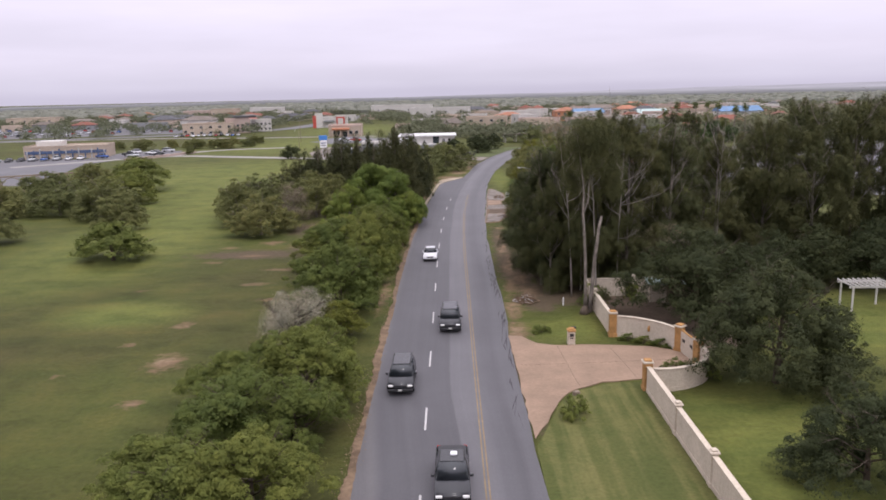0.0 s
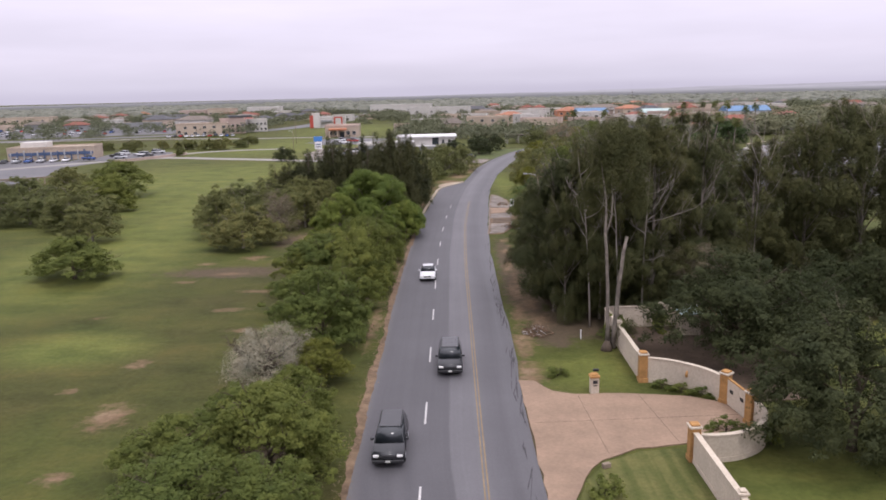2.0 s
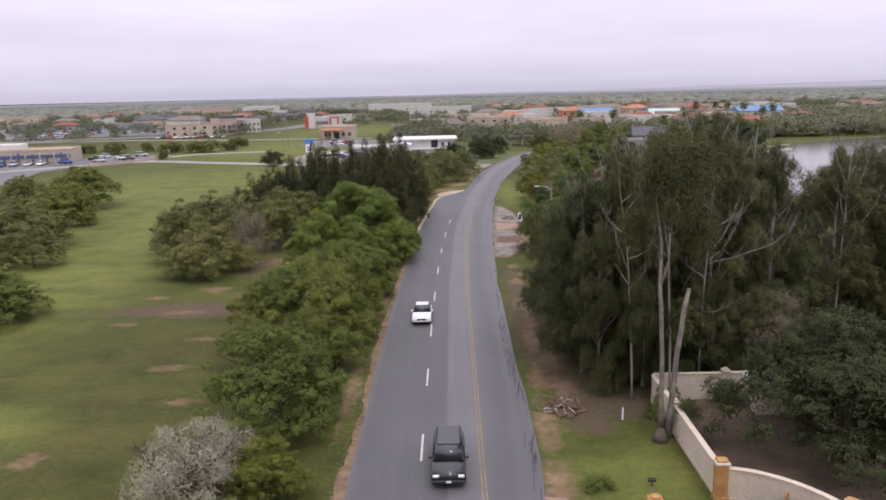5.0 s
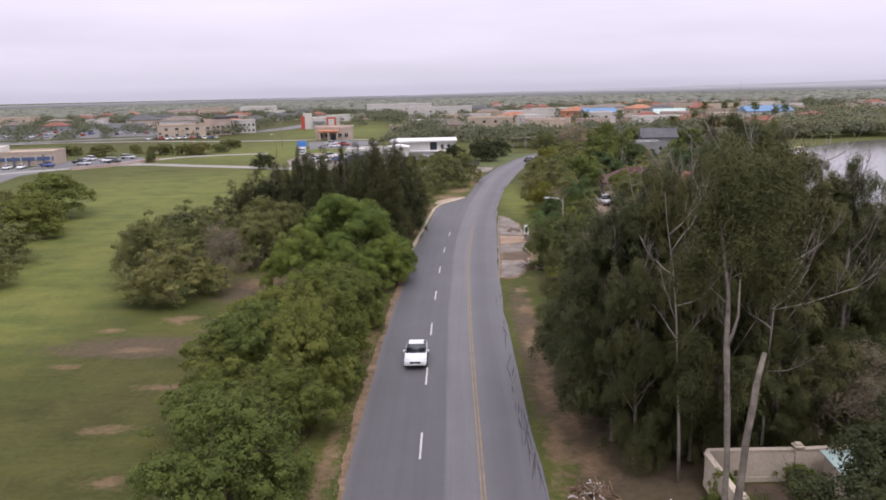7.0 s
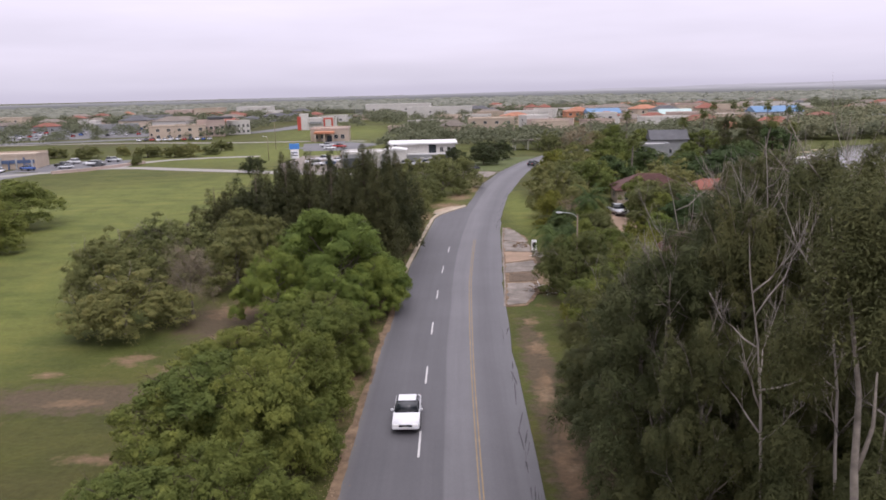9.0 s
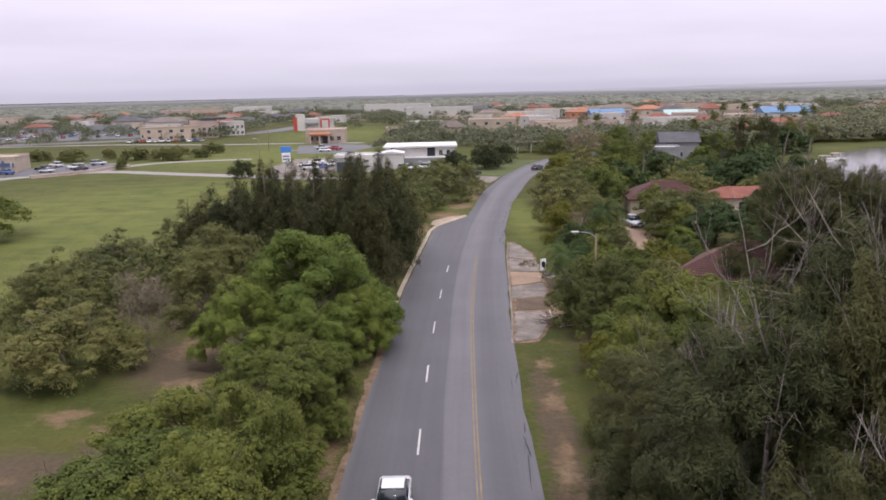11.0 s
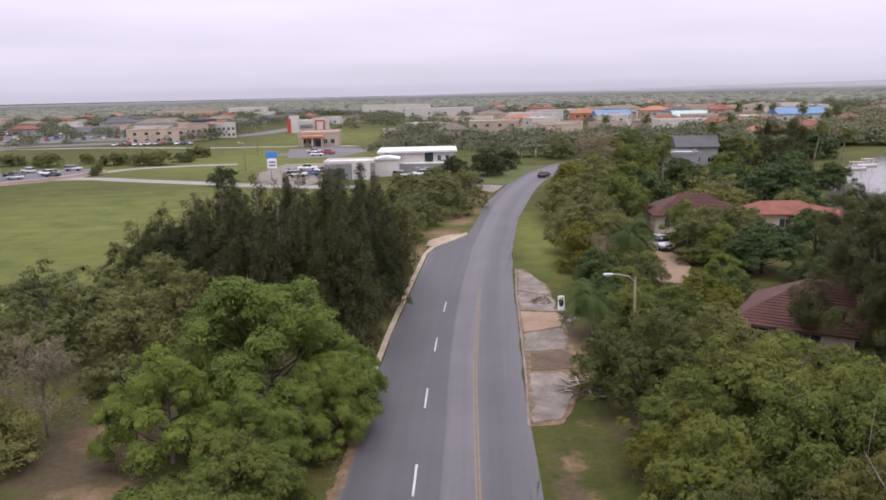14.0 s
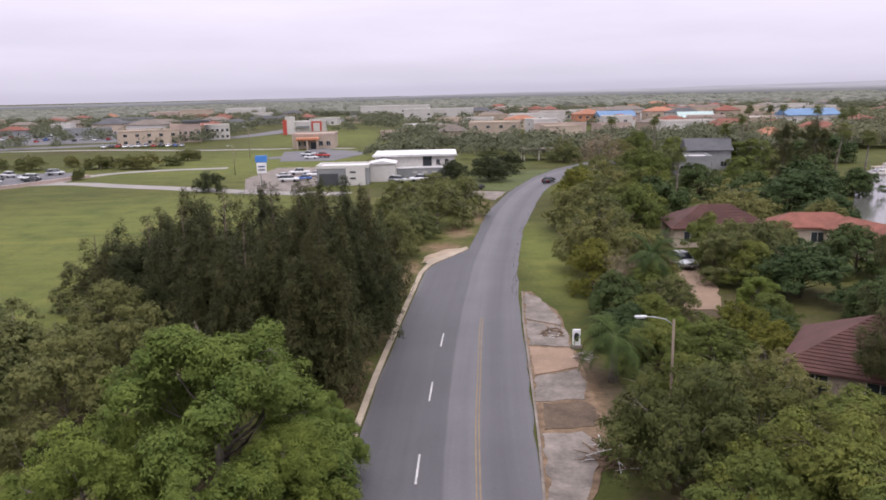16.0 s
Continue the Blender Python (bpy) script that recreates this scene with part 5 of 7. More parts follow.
def dead_top(x, y, tip, seed, limbs=(), more=5, r0=0.12, label="pale dead casuarina stem with bare forked limbs"):
    """A pale dead stem whose bare limbs stand out of the crowns; limbs: height on the stem and the limb's end."""
    rng = np.random.default_rng(seed)
    t = thing("dead_tree", label, "tree", pose(x, y, 0))
    tip = np.array(tip, float)
    bend = np.array([-tip[0] * 0.35, rng.uniform(-0.2, 0.2), 0])
    spine = lambda f: tip * f + bend * 4 * f * (1 - f) * 0.6
    part("trunk", tube("trunk", [spine(f) + rng.normal(0, 0.05, 3) * (f > 0) + (0, 0, -0.2 * (f == 0)) for f in (0, 0.15, 0.3, 0.45, 0.6, 0.75, 0.9, 1.0)], [r0 * 1.25, r0, r0 * 0.88, r0 * 0.74, r0 * 0.6, r0 * 0.44, r0 * 0.25, r0 * 0.08], M["dead_wood"], 7), t)
    todo = [(z, e) for z, e in limbs]
    for i in range(more):
        f = 0.5 + 0.42 * (i + rng.uniform(0, 0.8)) / more
        a = rng.uniform(0, 6.283)
        out = rng.uniform(1.8, 4.2) * (1.25 - 0.6 * f)
        e = spine(f) + np.array([out * math.cos(a), out * math.sin(a), out * rng.uniform(0.9, 1.6)])
        todo.append((f * tip[2], e))
    for z, e in todo:
        f = z / tip[2]
        part("limb", bare_limb(rng, spine(f), e, r0 * (0.62 - 0.36 * f) + 0.012, M["dead_wood"], 8), t)


DEAD = [(14.0, 99.5, (-2.8, 0, 17.4), [(10.4, (-5.2, 0.3, 13.4)), (11.0, (-4.4, 0.5, 16.2)), (11.5, (-1.0, -0.4, 16.6)), (9.6, (2.0, 0, 14.2))]),
        (16.6, 97.3, (-1.8, 0, 17.6), [(8.2, (-6.0, -0.4, 11.9)), (10.6, (-2.9, 0.4, 16.6)), (11.6, (1.3, 0, 16.0))]),
        (13.0, 96.4, (-0.7, 0, 12.2), [(5.4, (-5.0, 0, 8.9)), (7.4, (-2.6, 0.4, 11.2))]),
        (13.5, 81.2, (-1.2, 0, 17.6), [(11.5, (-0.9, -0.8, 15.2)), (13, (1.2, -0.6, 16.6))]),
        (11.0, 82.0, (-1.4, 0, 16.6), [(8.2, (1.0, -0.9, 10.6)), (9.6, (-1.8, -0.6, 13.2))]),
        (16.1, 83.4, (0.6, 0, 15.6), [(9.6, (6.4, -0.4, 12.6)), (12.2, (3.6, 0, 14.6)), (6.0, (1.8, -1.2, 7.0))]),
        (12.6, 95.0, (-1.4, -0.5, 14.0), [(9.0, (-3.6, -1.0, 12.6))]),
        (19.4, 91.5, (-0.8, 0, 18.4), [(12.5, (-3.0, -0.8, 16.6)), (12.0, (2.4, -0.6, 17.4))]),
                (29.0, 90.0, (0.5, 0, 19.6), [(14.0, (-1.8, -0.5, 18.6)), (13.0, (2.0, 0, 17.4))]),
        (14.2, 90.0, (-1.0, 0, 19.6), [(14.5, (-2.6, -0.6, 18.4))]), (17.0, 87.4, (-0.6, 0, 19.2), [(14.5, (-2.2, -0.6, 18.6)), (14, (2.6, -0.6, 18.8))]), (21.6, 91.0, (0.8, 0, 19.2), [(13.5, (3.2, -0.6, 17.6))]),
        (9.6, 93.4, (-1.0, 0, 14.8), [(10.2, (-2.4, -0.8, 13.6))]), (10.6, 97.0, (-1.2, 0, 11.4), [(7.2, (-2.6, -0.6, 9.8))])]
for i, (x, y, tip, limbs) in enumerate(DEAD):
    dead_top(x, y, tip, 300 + i, limbs, more=2 if y > 94 else 6, r0=0.085)

# the pair of pale trunks on the lawn
duo = thing("casuarina_tree", "casuarina with two pale bare leaning trunks", "tree", pose(11.5, 76.0, 0))
part("trunk", tube("trunk", [(0.0, 0, -0.2), (-0.06, 0, 2.5), (-0.1, 0, 5.3), (-0.28, 0, 8.6), (-0.4, 0, 10.0), (-0.3, 0.3, 12.5), (-0.6, 0.6, 15.0), (-0.9, 1.0, 17.4)], [0.26, 0.15, 0.14, 0.13, 0.12, 0.09, 0.06, 0.03], M["pale_bark"], 9), duo)
part("limb", tube("limb", [(-0.39, 0, 9.9), (-0.1, 0.05, 10.7), (0.12, 0.1, 11.5), (0.2, 0.3, 13.2)], [0.10, 0.08, 0.065, 0.03], M["pale_bark"], 7), duo)
part("trunk", tube("trunk", [(0.38, -0.1, -0.2), (0.55, 0, 2.0), (0.70, 0, 3.7), (0.82, 0.05, 5.4), (1.02, 0, 7.0), (1.15, 0, 8.4), (1.45, 0.1, 9.7)], [0.28, 0.20, 0.18, 0.17, 0.16, 0.15, 0.11], M["pale_bark"], 9), duo)
part("root_mound", tube("root_mound", [(-0.25, -0.7, -0.1), (-0.25, -0.7, 0.35), (-0.15, -0.6, 0.8)], [0.55, 0.42, 0.2], M["bark"], 11), duo)
rngd = np.random.default_rng(9)
pd, dd_ = blob_points([(-0.6, 0.5, 14.9, 1.2, 2.2), (1.6, 1.6, 14.8, 1.5, 2.8), (0.0, 1.0, 17.0, 1.4, 2.0), (2.6, 2.4, 12.2, 1.1, 1.8), (-1.5, 2.2, 12.5, 0.9, 1.6), (2.2, 1.9, 17.0, 1.0, 1.6), (1.6, -0.1, 1.6, 0.7, 0.8)], 30000, rngd, 0.35)
part("crown", leaves_mesh("crown", leaf_tris(pd, dd_, rngd, 0.27, 0.05, droop=1.0), LEAF["casuarina"]), duo)


# ---------------- palms ----------------
def frond_quads(rng, n_fronds, length, droop, leaf_len, up=(0.1, 1.1)):
    quads = []
    for k in range(n_fronds):
        a = 2 * math.pi * k / n_fronds + rng.uniform(-0.2, 0.2)
        el = rng.uniform(*up)
        ln = length * rng.uniform(0.8, 1.1)
        prev = np.zeros(3)
        d = np.array([math.cos(a) * math.cos(el), math.sin(a) * math.cos(el), math.sin(el)])
        side = np.array([-math.sin(a), math.cos(a), 0])
        seg = 9
        for i in range(seg):
            d = d + np.array([0, 0, -droop / seg * (0.5 + i / seg * 1.4)])
            d /= np.linalg.norm(d)
            cur = prev + d * ln / seg
            if i:
                w = leaf_len * math.sin(math.pi * (0.12 + 0.84 * i / seg))
                for sgn in (-1, 1):
                    for f in (0.25, 0.75):
                        b0 = prev + (cur - prev) * (f - 0.13)
                        b1 = prev + (cur - prev) * (f + 0.13)
                        tip = prev + (cur - prev) * f + sgn * side * w + d * w * 0.45 + np.array([0, 0, -0.35 * w])
                        quads.append([b0, b1, tip + (cur - prev) * 0.06, tip])
            quads.append([prev + side * 0.025, cur + side * 0.02, cur - side * 0.02, prev - side * 0.025])
            prev = cur
    return np.array(quads)


def palm(x, y, h, kind="fan", lean=0.0, seed=1, label="tall slender fan palm with a shaggy head"):
    rng = np.random.default_rng(seed)
    t = thing("palm_tree", label, "palm", pose(x, y, 0))
    rt = 0.2 if kind == "fan" else 0.32
    pts = [(0, 0, -0.2), (lean * 0.15, 0, h * 0.35), (lean * 0.5, 0.05, h * 0.7), (lean, 0.1, h)]
    part("trunk", tube("trunk", pts, [rt * 1.4, rt, rt * 0.9, rt * 0.8], M["pale_bark"], 8), t)
    if kind == "fan":
        q = frond_quads(rng, 34, 2.3, 1.5, 0.95, (-0.8, 1.3))
    else:
        q = frond_quads(rng, 44, 3.8, 1.9, 0.6, (-0.3, 1.3))
    q = q + np.array([lean, 0.1, h])
    part("crown", quads_mesh("crown", q, LEAF["palm" if kind == "fan" else "date"]), t)


palm(11.2, 149.6, 3.6, "date", 0.0, 3, "low arching date palm beside the lamp post")
palm(19.0, 170.0, 5.4, "date", 0.2, 4, "shaggy palm beside the house drive")
PALMS = [(42, 242, 9.5, 0.3, 11), (72, 303, 10.5, 0.0, 12), (82, 263, 12, 1.8, 13), (92, 345, 11.5, -0.3, 14), (106, 379, 13, 0.4, 15), (119, 390, 13, -0.4, 16), (112, 338, 14, 0.2, 17), (118, 335, 12.5, 0.6, 18), (60, 330, 12, 0.2, 19), (128, 400, 13, -0.5, 20), (50, 345, 12, 0.3, 21), (88, 262, 10.5, 0.8, 22), (126, 344, 13, 0.0, 23)]
for x, y, h, lean, seed in PALMS:
    palm(x, y, h, "fan", lean, seed)

# bushes and a lone tree on the grass by the lane
for x, y, r, h in ((-135, 340, 5.2, 5.2), (-125, 347, 2.8, 4.4), (-113, 340, 5.4, 5.0), (-102, 337, 4.6, 5.2), (-96, 336, 4.8, 5.6), (-92, 347, 4.0, 3.8), (-93, 365, 4.6, 4.8), (-104, 307, 2.0, 3.8), (-150, 345, 4.6, 4.6)):
    plant("hedgebush", x, y, r, h, group="bushes on the lawn")
plant("oak", -58, 274.5, 3.6, 5.6, label="lone small dark tree beside the lane")


# ---------------- garden wall, gate and mailbox ----------------
WALL_H = 1.95


def wall_run(name, line, label, height=WALL_H, thick=0.24, mat="cream_wall"):
    """A rendered garden wall along a line, with a slightly wider coping."""
    P = [Vector(p) for p in line]
    t = thing(name, label, "wall", Matrix())

    def band(pname, w, z0, z1, m):
        vs, fs = [], []
        for i, p in enumerate(P):
            d = (P[min(len(P) - 1, i + 1)] - P[max(0, i - 1)]).normalized()
            nrm = Vector((d.y, -d.x)) * w / 2
            for q, z in ((p - nrm, z0), (p + nrm, z0), (p + nrm, z1), (p - nrm, z1)):
                vs.append((q.x, q.y, z))
        for i in range(len(P) - 1):
            for k in range(4):
                fs.append((4 * i + k, 4 * i + (k + 1) % 4, 4 * i + 4 + (k + 1) % 4, 4 * i + 4 + k))
        fs += [(0, 1, 2, 3), (4 * len(P) - 1, 4 * len(P) - 2, 4 * len(P) - 3, 4 * len(P) - 4)]
        bm = bmesh.new()
        me = mesh_from(pname, vs, fs, M[m])
        bm.from_mesh(me)
        bpy.data.meshes.remove(me)
        part(pname, finish(bm, pname, M[m]), t)

    band("wall_panel", thick, -0.1, height - 0.08, mat)
    band("coping", thick + 0.1, height - 0.08, height, mat)
    band("plinth", thick + 0.08, -0.1, 0.3, mat)
    return t


def pillar(x, y, h, w, mat, label, cap="cream_wall", turn=0.0):
    t = thing("pillar", label, "pillar", pose(x, y, 0, 0, 0, turn))
    part("shaft", box("shaft", (w, w, h + 0.1), (0, 0, -0.1), M[mat], 0.02), t)
    bm = box_bm((w + 0.16, w + 0.16, 0.14), (0, 0, h), 0.03)
    part("cap", finish(bm, "cap", M[cap]), t)
    part("cap_top", box("cap_top", (w - 0.05, w - 0.05, 0.12), (0, 0, h + 0.14), M[mat], 0.04), t)
    part("base", box("base", (w + 0.1, w + 0.1, 0.35), (0, 0, -0.02), M[mat], 0.02), t)
    return t


for x, y, turn in ((12.45, 55.0, 0), (12.55, 68.0, 0), (17.3, 63.6, 40), (17.75, 60.0, 20)):
    pillar(x, y, 2.15, 0.62, "stone_pillar", "ochre stone gate pillar with a pale cap", turn=turn)
for x, y in ((12.5, 47.4), (12.55, 40.6), (12.6, 33.8), (12.5, 76.6), (17.6, 82.0), (24, 82.4), (31, 82.8)):
    pillar(x, y, 2.02, 0.42, "cream_wall", "cream rendered wall post with a flat cap")
wall_run("garden_wall", [(12.45, 54.7), (12.5, 47.6)], "straight cream rendered garden wall")
wall_run("garden_wall", [(12.5, 47.2), (12.55, 40.8)], "straight cream rendered garden wall")
wall_run("garden_wall", [(12.55, 40.4), (12.6, 34.0)], "straight cream rendered garden wall")
wall_run("garden_wall", [(12.6, 33.6), (12.6, 20)], "straight cream rendered garden wall")
wall_run("garden_wall", [(12.5, 68.3), (12.5, 76.4)], "straight cream wall beside the lawn")
wall_run("garden_wall", [(12.5, 76.8), (12.4, 81.6), (12.6, 82.0), (17.4, 82.0)], "cream wall turning at the garden corner")
wall_run("garden_wall", [(17.8, 82.0), (23.8, 82.4)], "cream rendered back wall")
wall_run("garden_wall", [(24.2, 82.4), (30.8, 82.8)], "cream rendered back wall")
curve = smooth_line([(12.85, 67.9), (14.2, 67.4), (15.6, 66.3), (16.6, 65.0), (17.15, 63.9)], 0.4)
wall_run("curved_wall", curve, "cream wing wall curving in to the gate")
curve2 = smooth_line([(17.9, 59.7), (17.9, 58.2), (17.0, 56.4), (15.4, 55.2), (13.8, 54.8), (12.75, 54.9)], 0.4)
wall_run("curved_wall", curve2, "cream wing wall curving out from the gate", height=1.75)
gate = thing("gate", "closed cream driveway gate between stone pillars", "gate", pose(17.5, 61.8, 0, 0, 0, 97))
part("gate_leaf", box("gate_leaf", (2.9, 0.12, 1.85), (0, 0, 0.08), M["cream_wall"], 0.02), gate)
part("top_rail", box("top_rail", (2.96, 0.18, 0.1), (0, 0, 1.93), M["stone_pillar"], 0.02), gate)
for dx in (-0.7, 0.75):
    part("plaque", box("plaque", (0.42, 0.05, 0.24), (dx, 0.09, 1.1), M["black_trim"], 0.01), gate)
# round medallion on the curved wall
med = bmesh.new()
bmesh.ops.create_cone(med, cap_ends=True, segments=20, radius1=0.26, radius2=0.22, depth=0.08)
medo = tagged(new("medallion", finish(med, "medallion", M["stone_pillar"])), "round stone medallion on the curved wall", "ornament")
medo.matrix_basis = pose(15.4, 66.28, 1.15, 90, 0, 45)


def mailbox(x, y):
    t = thing("mailbox", "cream masonry mailbox pillar with an ochre cap", "mailbox", pose(x, y, 0, 0, 0, 4))
    part("pillar_body", box("pillar_body", (0.62, 0.55, 1.25), (0, 0, -0.05), M["cream_wall"], 0.03), t)
    part("cap", box("cap", (0.74, 0.68, 0.2), (0, 0, 1.2), M["stone_pillar"], 0.05), t)
    part("cap_top", box("cap_top", (0.5, 0.46, 0.12), (0, 0, 1.4), M["stone_pillar"], 0.05), t)
    b = part("letter_box", box("letter_box", (0.36, 0.06, 0.26), (0, -0.29, 0.78), M["black_trim"], 0.02), t)
    part("number_bar", box("number_bar", (0.26, 0.03, 0.08), (0, -0.285, 0.6), M["black_trim"], 0.005), t)


mailbox(8.5, 65.9)
# wooden gatepost block and small fittings by the drive
blk = thing("post_block", "low weathered timber block at the drive edge", "block", pose(7.1, 54.2, 0, 0, 0, 20))
part("block", box("block", (0.5, 0.3, 0.3), (0, 0, 0.04), M["wood_post"], 0.03), blk)
mk = thing("marker_post", "thin white marker post by the trees", "post", pose(9.6, 78.6, 0))
part("post", box("post", (0.1, 0.1, 0.9), (0, 0, -0.05), M["sign_white"], 0.01), mk)
lf = thing("ground_light", "small dark garden floodlight on the lawn", "lamp", pose(9.3, 69.6, 0))
part("spike", box("spike", (0.05, 0.05, 0.3), (0, 0, 0), M["black_trim"]), lf)
part("head", box("head", (0.45, 0.25, 0.18), (0, 0, 0.28), M["black_trim"], 0.03), lf)


def brush_pile(x, y, r, h, n, label, mat, seed, pale=0):
    rng = np.random.default_rng(seed)
    t = thing("brush_pile", label, "brush", pose(x, y, 0))
    for k, (mm, cnt, nm) in enumerate(((mat, n, "branch_heap"), (M["pale_stick"], pale, "pale_branch_heap"))):
        if not cnt:
            continue
        for i in range(cnt):
            b = bmesh.new()
            a, q = rng.uniform(0, 6.28), r * math.sqrt(rng.uniform(0, 1))
            z = h * (1 - (q / r) ** 1.5) * rng.uniform(0.1, 1.0) + 0.06
            c = np.array([q * math.cos(a), q * math.sin(a), z])
            d = rng.normal(0, 1, 3) * np.array([1, 1, 0.35])
            d /= np.linalg.norm(d)
            ln = rng.uniform(0.3, 0.75) * r * 0.7
            tube("", [c - d * ln, c + np.array([0, 0, 0.05]), c + d * ln], [0.05, 0.04, 0.012], mm, 4, b)
            part("branch", finish(b, "branch", mm), t)


brush_pile(5.9, 80.4, 1.3, 0.8, 80, "heap of cut brown and bleached branches on the verge", M["brush"], 5, 16)
brush_pile(8.8, 137.0, 2.0, 0.7, 60, "heap of dark cut branches beside the slab", M["brush"], 6, 14)
brush_pile(8.0, 161.5, 1.2, 0.6, 40, "dry brush at the roadside", M["brush"], 7, 6)


# ---------------- lamp posts and signs ----------------
def street_lamp(x, y, h, arm, label):
    t = thing("street_lamp", label, "street lamp", pose(x, y, 0))
    part("pole", tube("pole", [(0, 0, -0.1), (0, 0, h * 0.6), (0, 0, h)], [0.11, 0.09, 0.07], M["wood_post"], 9), t)
    part("arm", tube("arm", [(0, 0, h - 0.35), (-arm * 0.3, 0, h + 0.05), (-arm * 0.7, 0, h + 0.2), (-arm, 0, h + 0.22)], [0.04, 0.04, 0.035, 0.03], M["steel"], 6), t)
    hd = part("lamp_head", box("lamp_head", (0.75, 0.28, 0.13), (-arm - 0.3, 0, h + 0.17), M["steel"], 0.04), t)
    part("lens", box("lens", (0.5, 0.2, 0.06), (-arm - 0.3, 0, h + 0.12), M["lamp_glass"], 0.02), hd)


street_lamp(12.35, 138.3, 8.3, 1.7, "timber street lamp with a curved steel arm")


def wheel_sculpture(x, y):
    """White ornamental stand by the old driveway."""
    t = thing("garden_ornament", "white wrought ornament stand beside the driveway", "ornament", pose(x, y, 0))
    part("frame", box("frame", (0.7, 0.12, 1.5), (0, 0, 0.25), M["sign_white"], 0.05), t)
    b = bmesh.new()
    bmesh.ops.create_cone(b, cap_ends=True, segments=16, radius1=0.24, radius2=0.24, depth=0.16)
    for v in b.verts:
        v.co = Vector((v.co.x, v.co.z, v.co.y * 1.7 + 1.05))
    part("oval", finish(b, "oval", M["black_trim"]), t)
    part("plinth", box("plinth", (0.95, 0.5, 0.3), (0, 0, 0), M["concrete"], 0.04), t)


wheel_sculpture(9.6, 157.5)
brush_pile(9.9, 154.9, 0.9, 0.6, 30, "pile of pale broken concrete and sticks", M["concrete"], 8, 10)

sgn = thing("pole_sign", "double-faced blue and white roadside pole sign", "sign", pose(-48.6, 287, 0, 0, 0, 8))
part("pole", tube("pole", [(0, 0, -0.1), (0, 0, 3.5), (0, 0, 6.6)], [0.16, 0.14, 0.14], M["steel"], 8), sgn)
part("upper_panel", box("upper_panel", (2.9, 0.35, 1.7), (0.3, 0, 5.5), M["sign_blue"], 0.06), sgn)
part("lower_panel", box("lower_panel", (2.4, 0.3, 2.6), (0.3, 0, 2.8), M["sign_white"], 0.05), sgn)
part("text_bar", box("text_bar", (1.7, 0.04, 0.35), (0.3, -0.19, 4.3), M["blue_paint"]), sgn)
part("text_bar", box("text_bar", (1.7, 0.04, 0.3), (0.3, -0.19, 3.5), M["dark_band"]), sgn)
for px_, py_, ph in ((-71.5, 366, 11), (-62, 312, 8)):
    street_lamp(px_, py_, ph, 1.2, "slender grey street lamp by the lane")


# ---------------- buildings ----------------
def window_on(parent, w, h, at, turn=0.0, frame_mat="white_wall", glass="pane"):
    """A framed window whose back lies on the wall; at is its bottom centre, turn about z."""
    win = part("window", box("window", (w + 0.16, 0.10, h + 0.16), (0, 0, -0.08), M[frame_mat]), parent)
    win.matrix_basis = pose(*at, 0, 0, turn)
    part("pane", box("pane", (w, 0.06, h), (0, -0.04, 0), M[glass]), win)
    part("mullion", box("mullion", (0.06, 0.05, h), (0, -0.075, 0), M[frame_mat]), win)
    return win


def walls_of(parent, w, d, h, mat):
    part("wall_shell", box("wall_shell", (w, d, h + 0.2), (0, 0, -0.2), M[mat]), parent)


def hip_roof(parent, w, d, z, rise, mat, over=0.5, gable=False):
    W, D = w / 2 + over, d / 2 + over
    if w >= d:
        k = 0 if gable else D
        ridge = [(-(W - k), 0, z + rise), (W - k, 0, z + rise)]
        f = [(0, 1, 5, 4), (2, 3, 4, 5), (1, 2, 5), (3, 0, 4)]
    else:
        k = 0 if gable else W
        ridge = [(0, -(D - k), z + rise), (0, D - k, z + rise)]
        f = [(0, 1, 4), (2, 3, 5), (1, 2, 5, 4), (3, 0, 4, 5)]
    v = [(-W, -D, z), (W, -D, z), (W, D, z), (-W, D, z)] + ridge
    v += [(-W, -D, z - 0.18), (W, -D, z - 0.18), (W, D, z - 0.18), (-W, D, z - 0.18)]
    f = f + [(6, 7, 1, 0), (7, 8, 2, 1), (8, 9, 3, 2), (9, 6, 0, 3), (9, 8, 7, 6)]
    bm = bmesh.new()
    me = mesh_from("roof", v, f, M[mat])
    bm.from_mesh(me)
    bpy.data.meshes.remove(me)
    return part("roof", finish(bm, "roof", M[mat]), parent)


def flat_roof(parent, w, d, z, mat, wall, over=0.0):
    r = part("roof", box("roof", (w + 2 * over - 0.3, d + 2 * over - 0.3, 0.2), (0, 0, z - 0.1), M[mat]), parent)
    bm = bmesh.new()
    for sx, sy, bx, by in ((w + 2 * over, 0.25, 0, d / 2 + over), (w + 2 * over, 0.25, 0, -d / 2 - over), (0.25, d + 2 * over - 0.25, w / 2 + over, 0), (0.25, d + 2 * over - 0.25, -w / 2 - over, 0)):
        box_bm((sx, sy, 0.75), (bx, by, z - 0.2), 0, bm)
    part("parapet", finish(bm, "parapet", M[wall]), parent)
    return r


